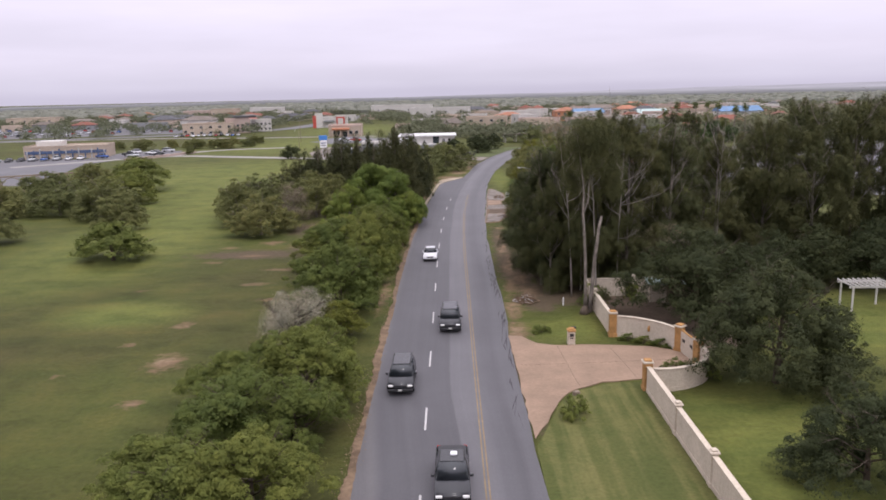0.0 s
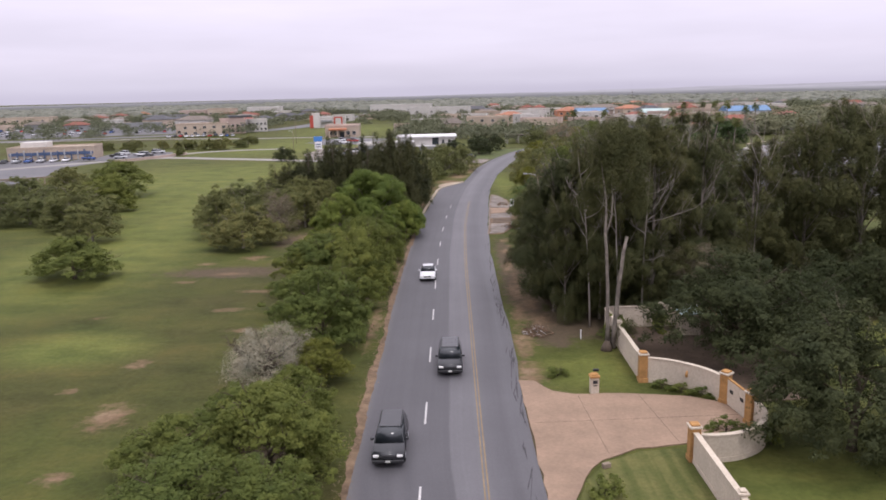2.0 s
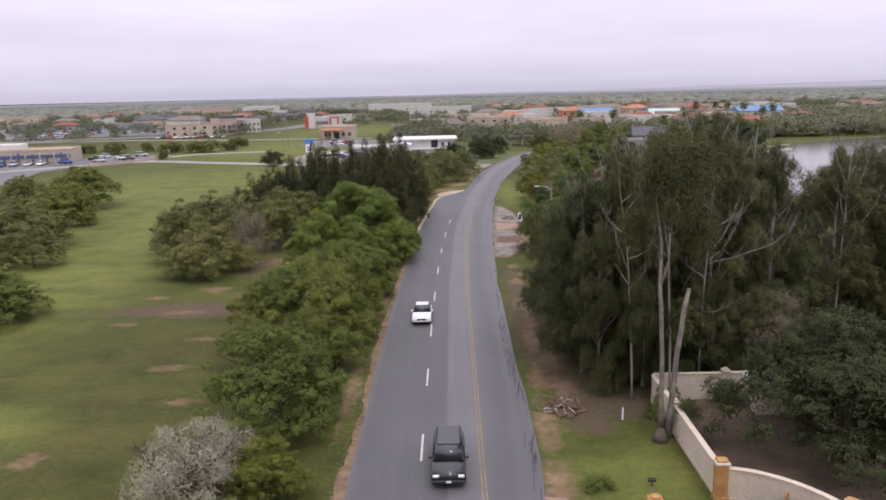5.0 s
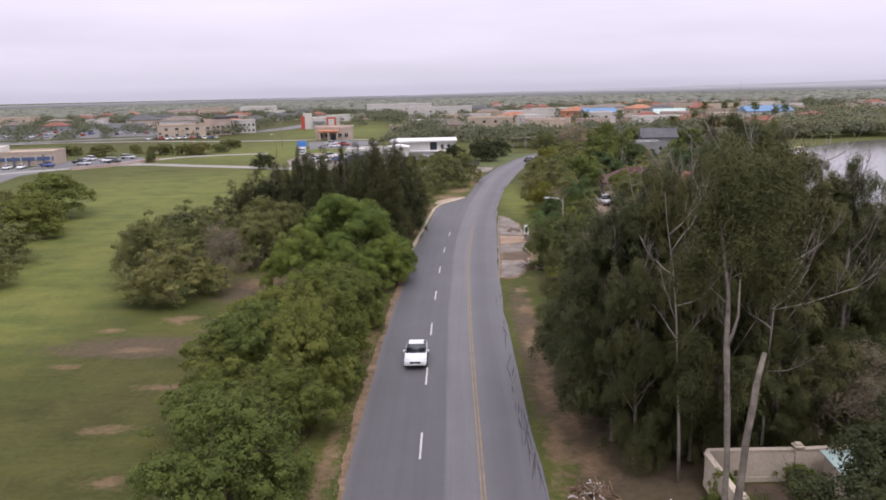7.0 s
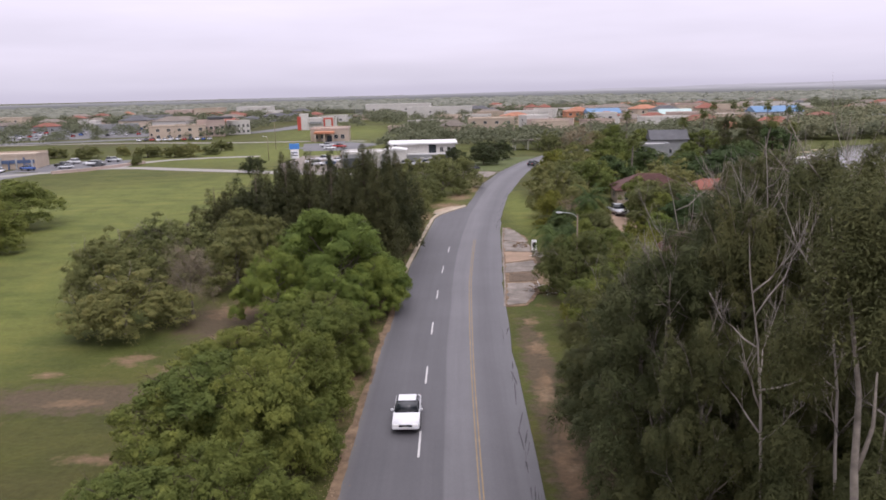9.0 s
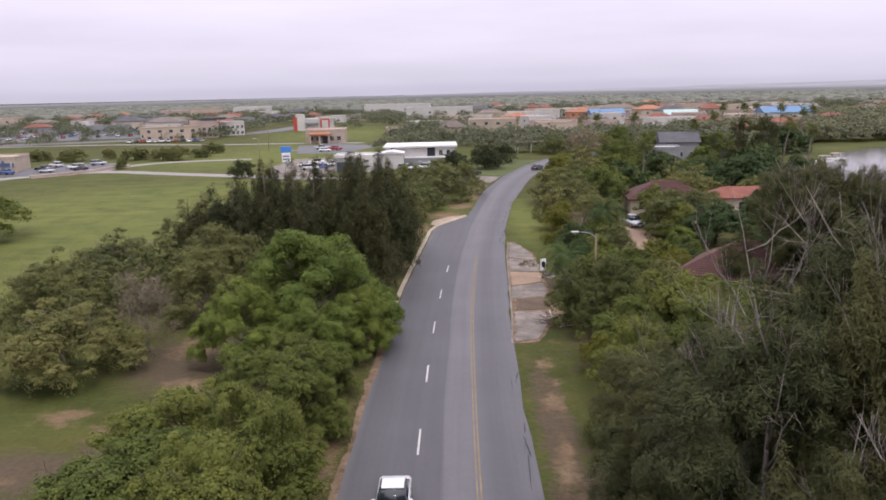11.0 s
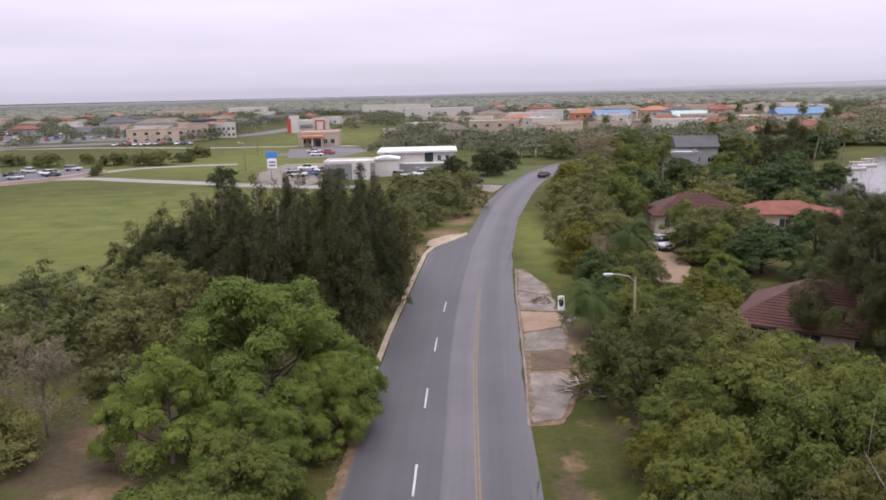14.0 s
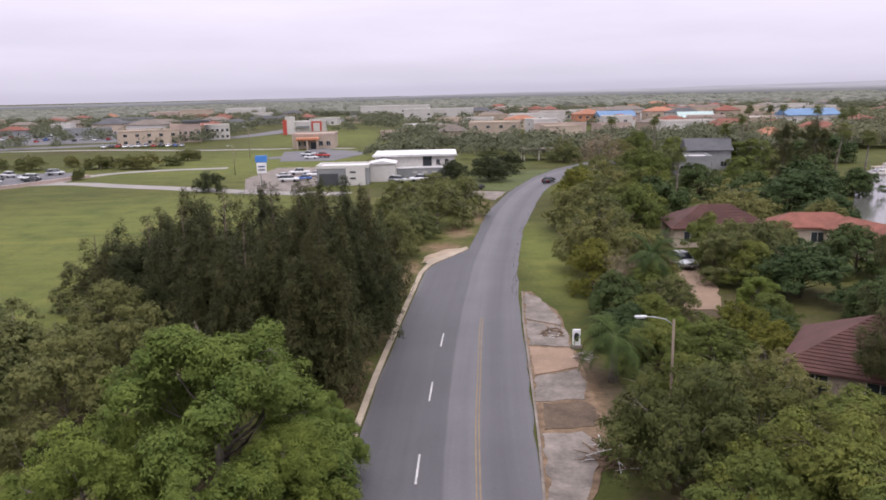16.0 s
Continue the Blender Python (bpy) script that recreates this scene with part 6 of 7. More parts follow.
def house(x, y, w, d, h, turn, wall, roof, kind="hip", rise=2.2, label="single-storey stucco house with a hipped roof", name="house", windows=3, glass="pane"):
    t = thing(name, label, "house" if name == "house" else "building", pose(x, y, 0, 0, 0, turn))
    walls_of(t, w, d, h, wall)
    if kind == "flat":
        flat_roof(t, w, d, h, roof, wall)
    else:
        hip_roof(t, w, d, h, rise, roof, gable=(kind == "gable"))
    storeys = max(1, int(h / 3.2))
    for s in range(storeys):
        for k in range(windows):
            fx = -w / 2 + w * (k + 0.5) / windows
            window_on(t, min(1.6, w / windows * 0.5), 1.3, (fx, -d / 2 - 0.045, 0.95 + 3.1 * s), 0, "white_wall", glass)
        if d > 6:
            window_on(t, 1.3, 1.3, (w / 2 + 0.045, 0, 0.95 + 3.1 * s), 90)
            window_on(t, 1.3, 1.3, (-w / 2 - 0.045, 0, 0.95 + 3.1 * s), -90)
    return t


def tile_rows(parent, w, d, z, rise, mat, over=0.5, pitch=0.34):
    """Raised courses on the front slope of a hipped roof."""
    W, D = w / 2 + over, d / 2 + over
    n = int(math.hypot(D, rise) / pitch)
    me = box("tile_course", (1.0, 0.05, 0.05), (0, 0, 0), mat)
    for i in range(1, n):
        f = i / n
        ob = part("tile_course", me, parent)
        ln = 2 * (W - D * f)
        ob.matrix_basis = Matrix.LocRotScale((0, -D * (1 - f), z + rise * f), Euler((math.atan2(rise, D), 0, 0)), (ln, 1, 1))


# nearby houses on the right
h1 = house(30.2, 146.6, 12.0, 10.0, 2.6, -33, "tan_wall", "maroon_tile", rise=3.1, label="low house with a maroon tiled hip roof among trees")
tile_rows(h1, 12.0, 10.0, 2.6, 3.1, M["maroon_tile"])
h2 = house(36.5, 203.5, 13, 9, 2.8, -4, "tan_wall", "maroon_tile", rise=2.6, label="low house with a long maroon roof behind trees")
tile_rows(h2, 13, 9, 2.8, 2.6, M["maroon_tile"])
h3 = house(48.5, 199.5, 11, 5.2, 3.0, -6, "tan_wall", "red_tile", rise=1.6, label="red-roofed house wing beside the lake")
h4 = house(52.5, 192.5, 4.8, 12.0, 2.9, 14, "tan_wall", "red_tile", rise=1.6, label="open red-tiled veranda wing beside the lake")
gh = house(67, 303, 11, 9, 5.2, -6, "grey_wall", "grey_shingle", "gable", rise=2.8, label="grey house with dark shingle gable and dormer", windows=3)
wing = house(59.5, 292, 9, 8, 4.2, -6, "grey_wall", "white_roof", "flat", label="grey house wing with a flat white roof", windows=2)
house(79, 305, 7, 7, 4.6, -6, "grey_wall", "white_roof", "flat", label="grey house wing with a flat white roof", windows=1)
house(128, 372, 18, 12, 5.0, -15, "tan_wall", "red_tile", rise=3.4, label="large villa with an orange clay roof by the lake")
house(112, 374, 13, 10, 3.8, -15, "tan_wall", "orange_tile", rise=2.8, label="villa wing with an orange clay roof")

# offices by the bend
wb = thing("office_building", "white flat-topped office with a thin metal roof", "building", pose(-10.6, 303.5, 0, 0, 0, 1))
walls_of(wb, 20.5, 15, 5.6, "white_wall")
part("roof", box("roof", (21.8, 16.4, 0.35), (0, 0, 5.6), M["white_roof"], 0.05), wb)
part("roof_edge", box("roof_edge", (21.9, 0.12, 0.5), (0, -8.26, 5.5), M["white_roof"], 0.02), wb)
part("door", box("door", (2.3, 0.14, 3.0), (3.2, -7.56, 2.9), M["pane"]), wb)
part("door", box("door", (1.1, 0.14, 2.6), (-8.2, -7.56, 2.9), M["pane"]), wb)
for wx in (6.0, 8.2):
    window_on(wb, 0.9, 1.4, (wx, -7.545, 3.2), 0)
for wy in (-5, -2.6, 0, 2.6):
    window_on(wb, 0.8, 2.4, (10.295, wy, 2.6), 90)
part("balcony", box("balcony", (20.6, 2.2, 0.3), (0, -8.6, 2.5), M["white_roof"], 0.02), wb)
part("retaining_band", box("retaining_band", (16.5, 0.5, 2.4), (1.0, -9.4, 0.0), M["grey_wall"], 0.03), wb)
for sx in (-4, -1.5, 1):
    part("text_bar", box("text_bar", (1.2, 0.06, 0.3), (sx + 4, -9.68, 1.4), M["white_wall"]), wb)
gb = thing("annex_building", "low grey and white annex with stepped flat roofs", "building", pose(-27.5, 286, 0, 0, 0, 1))
walls_of(gb, 12.5, 9, 4.2, "grey_wall")
flat_roof(gb, 12.5, 9, 4.3, "white_roof", "white_wall")
part("white_block", box("white_block", (4.6, 1.0, 4.9), (3.2, -4.9, 0), M["white_wall"], 0.03), gb)
for wz in (1.5, 3.0):
    part("louvre", box("louvre", (1.4, 0.08, 0.45), (2.6, -5.42, wz), M["dark_band"]), gb)
part("shutter", box("shutter", (4.6, 0.12, 2.9), (-3.4, -4.55, 0), M["dark_band"], 0.02), gb)
ln_ = thing("link_building", "low white link building with a sloping roof", "building", pose(-18.4, 291, 0, 0, 0, 1))
walls_of(ln_, 6.5, 7, 4.6, "white_wall")
hip_roof(ln_, 6.5, 7, 4.6, 0.6, "white_roof", 0.3, True)

# bank with an arcade, shops and the red and white gabled shop
bk = thing("shop_building", "sand-coloured shop with an orange canopy roof", "building", pose(-57, 417, 0, 0, 0, 3))
walls_of(bk, 17, 15, 5.6, "tan_wall")
flat_roof(bk, 17, 15, 5.6, "tan_wall", "pink_wall")
part("canopy", box("canopy", (9, 5, 1.0), (-2, -9.5, 3.6), M["orange_wall"], 0.15), bk)
for cx in (-6, -2, 2):
    part("column", box("column", (0.6, 0.6, 3.6), (cx, -11.5, 0), M["tan_wall"], 0.03), bk)
for wx in (-6, -3, 3, 6):
    window_on(bk, 1.6, 1.8, (wx, -7.545, 1.2), 0)
part("door", box("door", (2.2, 0.1, 2.6), (0, -7.55, 0), M["pane"]), bk)
rw = thing("shop_building", "white and red shop front with a rounded gable", "building", pose(-82, 532, 0, 0, 0, 4))
walls_of(rw, 22, 16, 6.4, "white_wall")
flat_roof(rw, 22, 16, 6.4, "white_roof", "white_wall")
part("tower", box("tower", (5, 3, 9.6), (-7.5, -8, 0), M["white_wall"], 0.05), rw)
part("red_panel", box("red_panel", (2.2, 0.4, 8.0), (-10.2, -9.6, 0), M["red_paint"], 0.02), rw)
part("gable", box("gable", (7.5, 0.6, 2.6), (6.8, -8.2, 5.8), M["white_wall"], 0.6), rw)
for gx0, gw, gm in ((6.8, 5.6, "red_paint"), (6.8, 3.6, "white_wall")):
    part("arch_panel", box("arch_panel", (gw, 0.3, 5.4 if gm == "red_paint" else 4.4), (gx0, -8.4 if gm == "red_paint" else -8.6, 1.6), M[gm], 0.1), rw)
part("blue_awning", box("blue_awning", (7, 1.2, 1.2), (-0.6, -8.6, 3.6), M["grey_wall"], 0.05), rw)

# cream complex beyond the far lane
for cx, cy, w, d, h, mat, lab in ((-143, 463, 26, 16, 6.4, "tan_wall", "long cream stucco mall block"), (-131, 478, 14, 14, 8.2, "pink_wall", "rosy stucco mall block"), (-121, 496, 12, 12, 7.0, "white_wall", "white mall block with tall openings"), (-156, 478, 16, 12, 5.6, "tan_wall", "cream stucco mall block")):
    t = house(cx, cy, w, d, h, 18, mat, "tan_wall", "flat", label=lab, name="mall_building", windows=5)
part("dark_canopy", box("dark_canopy", (13, 9, 1.2), (5, 4, 9.0), M["dark_band"], 0.05), bpy.data.objects["mall_building.001"])

# low building with blue fittings beside the car park
lb = thing("store_building", "low pale store with a blue ribbed frontage", "building", pose(-150.5, 306, 0, 0, 0, 12))
walls_of(lb, 30, 14, 4.4, "tan_wall")
flat_roof(lb, 30, 14, 4.4, "tan_wall", "tan_wall")
part("upper_block", box("upper_block", (9, 8, 2.2), (-7, 1.5, 4.3), M["white_wall"], 0.05), lb)
part("blue_band", box("blue_band", (29, 0.25, 1.1), (0, -7.1, 1.9), M["blue_paint"]), lb)
for k in range(13):
    part("post", box("post", (0.45, 0.5, 3.0 + 0.4 * (k % 3)), (-13.8 + 2.3 * k, -7.4, 0), M["blue_paint" if k % 2 else "steel"]), lb)


# park shelter near the bend
ps = thing("park_shelter", "open park shelter with a dark roof", "shelter", pose(26, 339, 0, 0, 0, 4))
part("roof", box("roof", (10, 6, 0.5), (0, 0, 3.2), M["brown_shingle"], 0.1), ps)
for sx in (-4.6, 0, 4.6):
    for sy in (-2.6, 2.6):
        part("post", box("post", (0.35, 0.35, 3.3), (sx, sy, -0.05), M["white_wall"], 0.02), ps)

# timber pergola in the garden, and the arched rail by the car park
pg = thing("pergola", "white timber garden pergola", "pergola", pose(39.0, 75.5, 0, 0, 0, 0))
for sx in (-1.8, 1.8):
    for sy in (-1.2, 1.2):
        part("post", box("post", (0.16, 0.16, 2.4), (sx, sy, -0.05), M["white_wall"], 0.01), pg)
for sy in (-1.2, 1.2):
    part("beam", box("beam", (4.4, 0.14, 0.2), (0, sy, 2.35), M["white_wall"], 0.01), pg)
for k in range(9):
    part("rafter", box("rafter", (0.1, 3.2, 0.14), (-2.0 + 0.5 * k, 0, 2.55), M["white_wall"], 0.01), pg)
ar = thing("arched_rail", "weathered timber rail with round arches", "rail", pose(-106, 194, 0, 0, 0, 28))
part("top_rail", box("top_rail", (26, 0.3, 0.35), (0, 0, 3.6), M["wood_post"], 0.03), ar)
for k in range(6):
    part("post", box("post", (0.35, 0.35, 3.65), (-12.5 + 5 * k, 0, -0.05), M["wood_post"], 0.03), ar)
for k in range(5):
    pts = [(-10 + 5 * k + 2.2 * math.cos(a), 0, 1.3 + 2.2 * math.sin(a)) for a in [math.pi * i / 10 for i in range(11)]]
    part("arch", tube("arch", pts, [0.12] * 11, M["wood_post"], 6), ar)

# small shed against the back wall
sh = thing("garden_shed", "small shed with a rusty teal sheet roof", "shed", pose(20.4, 80.0, 0, 0, 0, -3))
part("wall_shell", box("wall_shell", (3.4, 2.4, 2.0), (0, 0, -0.05), M["cream_wall"]), sh)
for k in range(7):
    part("roof_sheet", box("roof_sheet", (0.56, 2.9, 0.05), (-1.62 + 0.54 * k, 0, 2.0 + 0.008 * (k % 2)), M["green_roof" if k not in (4, 5) else "orange_tile"]), sh)
part("door", box("door", (0.8, 0.06, 1.7), (0.4, -1.22, 0), M["wood_post"]), sh)

# planted wall along the lane
wall_run("planter_wall", [(-120, 283), (-113, 290), (-108, 301), (-104, 313)], "low reddish-brown planter wall beside the lane", height=0.9, thick=0.8, mat="pink_wall")


def boat(x, y, turn):
    t = thing("boat", "small moored boat with a pale canopy", "boat", pose(x, y, 0.05, 0, 0, turn))
    bm = box_bm((5.5, 1.9, 0.7), (0, 0, 0), 0.25)
    for v in bm.verts:
        if v.co.x > 2.2:
            v.co.y *= 0.35
    part("hull", finish(bm, "hull", M["white_wall"]), t)
    part("canopy", box("canopy", (2.8, 1.7, 0.12), (-0.4, 0, 2.0), M["tan_wall"], 0.04), t)
    for sx in (-1.6, 0.8):
        for sy in (-0.7, 0.7):
            part("strut", box("strut", (0.06, 0.06, 1.4), (sx, sy, 0.65), M["steel"]), t)


boat(100.5, 279, 10)
boat(107, 286, 14)

# ---------------- vehicles ----------------


def car_section(bm, prof, half, tuck):
    """A body from a side profile of (y, z), pulled in towards its top."""
    zs = [z for _, z in prof]
    lo, hi = min(zs), max(zs)
    vs = {}
    for sgn in (-1, 1):
        for i, (y, z) in enumerate(prof):
            f = (z - lo) / (hi - lo)
            vs[(sgn, i)] = bm.verts.new((sgn * half * (1 - tuck * f * f), y, z))
    n = len(prof)
    bm.faces.new([vs[(1, i)] for i in range(n)])
    bm.faces.new([vs[(-1, i)] for i in range(n)][::-1])
    for i in range(n):
        j = (i + 1) % n
        bm.faces.new((vs[(1, i)], vs[(-1, i)], vs[(-1, j)], vs[(1, j)]))


CAR_STYLE = {
    "suv": dict(L=5.1, W=1.98, body=[(-2.55, 0.42), (-2.58, 0.75), (-2.45, 1.02), (-1.25, 1.12), (2.45, 1.12), (2.56, 0.8), (2.52, 0.42)],
                cabin=[(-1.4, 1.1), (-0.62, 1.74), (2.05, 1.78), (2.46, 1.1)], roof=(-0.5, 2.0, 1.775)),
    "pickup": dict(L=5.7, W=2.0, body=[(-2.85, 0.45), (-2.88, 0.85), (-2.75, 1.08), (-1.35, 1.16), (2.8, 1.16), (2.85, 0.8), (2.82, 0.45)],
                   cabin=[(-1.5, 1.14), (-0.75, 1.82), (0.85, 1.84), (1.15, 1.14)], roof=(-0.62, 0.8, 1.835)),
    "sedan": dict(L=4.7, W=1.82, body=[(-2.35, 0.32), (-2.38, 0.58), (-2.2, 0.82), (-1.05, 0.96), (1.65, 0.98), (2.3, 0.94), (2.36, 0.6), (2.3, 0.32)],
                  cabin=[(-1.05, 0.93), (-0.15, 1.42), (0.95, 1.44), (1.8, 0.95)], roof=(-0.1, 0.95, 1.435)),
}
car_meshes = {}


def car(x, y, turn, style, paint, label, z=0.065, near=True, bed=False, group=""):
    s = CAR_STYLE[style]
    t = thing({"suv": "suv", "pickup": "pickup_truck", "sedan": "car"}[style], label, "car", pose(x, y, z, 0, 0, turn), group=group)
    key = (style, paint)
    if key not in car_meshes:
        hw = s["W"] / 2
        bm = bmesh.new()
        car_section(bm, s["body"], hw, 0.06)
        bmesh.ops.bevel(bm, geom=list(bm.edges), offset=0.09, segments=3, affect="EDGES")
        body = finish(bm, "body", M[paint], True)
        bm = bmesh.new()
        car_section(bm, s["cabin"], hw * 0.94, 0.26)
        bmesh.ops.bevel(bm, geom=list(bm.edges), offset=0.04, segments=2, affect="EDGES")
        cabin = finish(bm, "glasshouse", M["car_glass"], True)
        a, b, rz = s["roof"]
        roof = box("roof_panel", (hw * 1.36, b - a, 0.05), (0, (a + b) / 2, rz - 0.015), M[paint], 0.02)
        wr = 0.37 if style != "sedan" else 0.32
        bm = bmesh.new()
        bmesh.ops.create_cone(bm, cap_ends=True, segments=16, radius1=wr, radius2=wr, depth=0.24)
        bmesh.ops.bevel(bm, geom=list(bm.edges), offset=0.03, segments=1, affect="EDGES")
        tyre = finish(bm, "tyre", M["tyre"], True)
        bm = bmesh.new()
        bmesh.ops.create_cone(bm, cap_ends=True, segments=12, radius1=wr * 0.62, radius2=wr * 0.55, depth=0.05)
        rim = finish(bm, "rim", M["rim"])
        car_meshes[key] = (body, cabin, roof, tyre, rim, wr)
    body, cabin, roof, tyre, rim, wr = car_meshes[key]
    hw = s["W"] / 2
    bo = part("body", body, t)
    part("glasshouse", cabin, t)
    part("roof_panel", roof, t)
    wy = s["L"] * 0.29
    for sx in (-1, 1):
        for sy in (-1, 1):
            w = part("wheel", tyre, t)
            w.matrix_basis = pose(sx * (hw - 0.12), sy * wy, wr, 0, 90, 0)
            if near:
                part("rim", rim, w).matrix_basis = pose(0, 0, sx * 0.105)
    if near:
        front = -s["L"] / 2
        hz = s["body"][1][1]
        for sx in (-1, 1):
            part("headlight", box("headlight", (0.36, 0.1, 0.16), (sx * (hw - 0.28), front + 0.01, hz - 0.02), M["lamp_glass"], 0.03), t)
            part("tail_light", box("tail_light", (0.2, 0.08, 0.3), (sx * (hw - 0.2), -front - 0.02, hz), M["tail_light"], 0.02), t)
            mr = part("mirror", box("mirror", (0.2, 0.12, 0.16), (sx * (hw + 0.08), s["cabin"][0][0] + 0.45, s["cabin"][0][1]), M[paint], 0.03), t)
        part("grille", box("grille", (hw * 0.95, 0.08, 0.2), (0, front - 0.01, hz - 0.1), M["black_trim"], 0.02), t)
        part("bumper", box("bumper", (hw * 1.9, 0.16, 0.2), (0, front + 0.02, 0.36), M[paint if style == "sedan" else "black_trim"], 0.04), t)
        part("number_bar", box("number_bar", (0.3, 0.03, 0.14), (0, front - 0.07, 0.42), M["plate"]), t)
        for sx in (-1, 1):
            part("roof_rail", box("roof_rail", (0.05, (s["roof"][1] - s["roof"][0]) * 0.9, 0.05), (sx * hw * 0.72, (s["roof"][0] + s["roof"][1]) / 2, s["roof"][2] + 0.03), M["black_trim"]), t)
    if bed:
        part("cargo_bed", box("cargo_bed", (s["W"] * 0.82, 1.45, 0.06), (0, 1.95, 1.15), M["black_trim"]), t)
    return t


car(-5.8, 57.0, 0, "suv", "car_black", "black sport utility vehicle on the road")
car(-2.1, 72.0, 0, "suv", "car_black", "black sport utility vehicle in the middle lane")
pk = car(-2.0, 41.0, 0, "pickup", "car_black", "black pickup truck with a pale roof box", bed=True)
part("roof_box", box("roof_box", (0.4, 0.36, 0.16), (0.1, 0.2, 1.83), M["sign_white"], 0.05), pk)
car(-4.75, 103.0, 0, "sedan", "car_white", "white sedan on the road")
car(22.0, 278.0, 150, "sedan", "car_black", "dark car on the bend")
car(27.3, 188.0, 12, "pickup", "car_silver", "silver pickup parked in a house drive", bed=True)

rngc = random.Random(12)
paints = ["car_white", "car_silver", "car_black", "car_blue", "car_red", "car_white", "car_silver"]
lots = []
for k in range(12):
    lots.append((-156 + 3.2 * k, 441.5 + 0.5 * math.sin(k), 10))
for row, (x0, y0) in enumerate(((-300, 470), (-305, 488), (-310, 506), (-316, 524), (-322, 545), (-330, 570), (-338, 600))):
    for k in range(16):
        if rngc.random() < 0.9:
            lots.append((x0 + k * 8.6 + rngc.uniform(-2, 2), y0 + k * 2.6 + rngc.uniform(-1.5, 1.5), 15))
for k in range(9):
    lots.append((-172 + 4.0 * k, 284 + 0.9 * k, 10))
for x, y in ((-42.5, 291), (-39.5, 294), (-38, 303), (-35.5, 305), (-45.5, 300), (-43, 308), (-14, 284), (-9, 286), (4, 268), (-49, 360), (-46, 366), (-52, 372), (-116, 305), (-119, 309), (-122, 313), (-124, 300), (-127, 305), (-130, 318), (-118, 322), (-134, 296)):
    lots.append((x, y, rngc.choice((60, 100, 95))))
for x, y, a in lots:
    st = rngc.choice(("suv", "sedan", "sedan", "pickup"))
    pn = rngc.choice(paints)
    car(x, y, a + rngc.choice((0, 180)), st, pn, {"car_white": "white", "car_silver": "silver", "car_black": "black", "car_blue": "blue", "car_red": "red"}[pn] + " car parked in a far car park", near=False, group="parked cars in the town")

# ---------------- the town and woods beyond ----------------
rngt = random.Random(21)
placed = []


def clear(x, y, r):
    return all((x - a) ** 2 + (y - b) ** 2 > (r + c) ** 2 for a, b, c in placed)


TOWN = [(44, 560, 20, 12, 7, "white_wall", "white_roof", "flat", "white two-storey flat-roofed block"),
        (80, 560, 17, 15, 6.5, "orange_wall", "orange_tile", "hip", "shop with a bright orange roof"),
        (93, 548, 20, 16, 5.5, "white_wall", "blue_roof", "gable", "shop with a bright blue metal roof"),
        (168, 470, 24, 15, 7, "white_wall", "blue_roof", "gable", "hall with a bright blue metal roof"),
        (20, 470, 24, 16, 6.5, "tan_wall", "tan_wall", "flat", "sand-coloured flat-roofed shopping block"),
        (47, 440, 16, 12, 5.5, "tan_wall", "tan_wall", "flat", "small tan office block"),
        (0, 430, 12, 10, 5, "tan_wall", "brown_shingle", "hip", "tan house under dark trees"),
        (140, 610, 24, 14, 6, "white_wall", "white_roof", "flat", "white flat-roofed store in the town"),
        (175, 640, 20, 14, 6, "tan_wall", "brown_shingle", "flat", "white flat-roofed store in the town"),
        (130, 520, 18, 12, 5, "white_wall", "green_roof", "gable", "building with a pale green metal roof"),
        (-10, 690, 50, 20, 8, "white_wall", "white_roof", "flat", "long white flat-roofed warehouse in the town"),
        (-50, 800, 60, 24, 9, "white_wall", "white_roof", "flat", "long white flat-roofed warehouse in the town"),
        (-262, 820, 26, 24, 7.5, "pink_wall", "white_roof", "flat", "rosy mall block with a pale roof"),
        (-232, 812, 24, 20, 9, "tan_wall", "white_roof", "flat", "sand-coloured mall block with a pale roof"),
        (-200, 860, 34, 26, 8.5, "white_wall", "white_roof", "flat", "large white mall block with a flat roof"),
        (-180, 560, 22, 14, 6, "white_wall", "brown_shingle", "hip", "low tan restaurant among parked cars"),
        (-215, 590, 20, 14, 6, "tan_wall", "grey_shingle", "hip", "low tan restaurant among parked cars"),
        (-250, 700, 34, 18, 6, "grey_wall", "grey_shingle", "flat", "low grey store behind parked cars"),
        (-360, 680, 40, 22, 7, "tan_wall", "white_roof", "flat", "low store behind the car park")]
for x, y, w, d, h, wm, rm, kd, lab in TOWN:
    house(x, y, w, d, h, rngt.uniform(-8, 8), wm, rm, kd, rise=2.8, label=lab, name="town_building", windows=4)
    placed.append((x, y, max(w, d) * 0.6))
for i in range(190):
    x, y = rngt.uniform(-30, 330), rngt.uniform(425, 900)
    if rngt.random() < 0.25:
        x, y = rngt.uniform(-420, -40), rngt.uniform(620, 1100)
    if not clear(x, y, 9) or (x > 150 and y < 420):
        continue
    roof = rngt.choice(("brown_shingle", "grey_shingle", "orange_tile", "red_tile", "brown_shingle", "brown_shingle", "white_roof", "tan_wall"))
    w, d, h = rngt.uniform(11, 20), rngt.uniform(8, 13), rngt.uniform(3, 4.6)
    house(x, y, w, d, h, rngt.uniform(-30, 30), rngt.choice(("tan_wall", "white_wall", "pink_wall", "tan_wall")), roof, "flat" if roof in ("white_roof", "tan_wall") else "hip", rise=rngt.uniform(1.8, 3), label="suburban house seen across the treetops", name="house", windows=2)
    placed.append((x, y, 10))


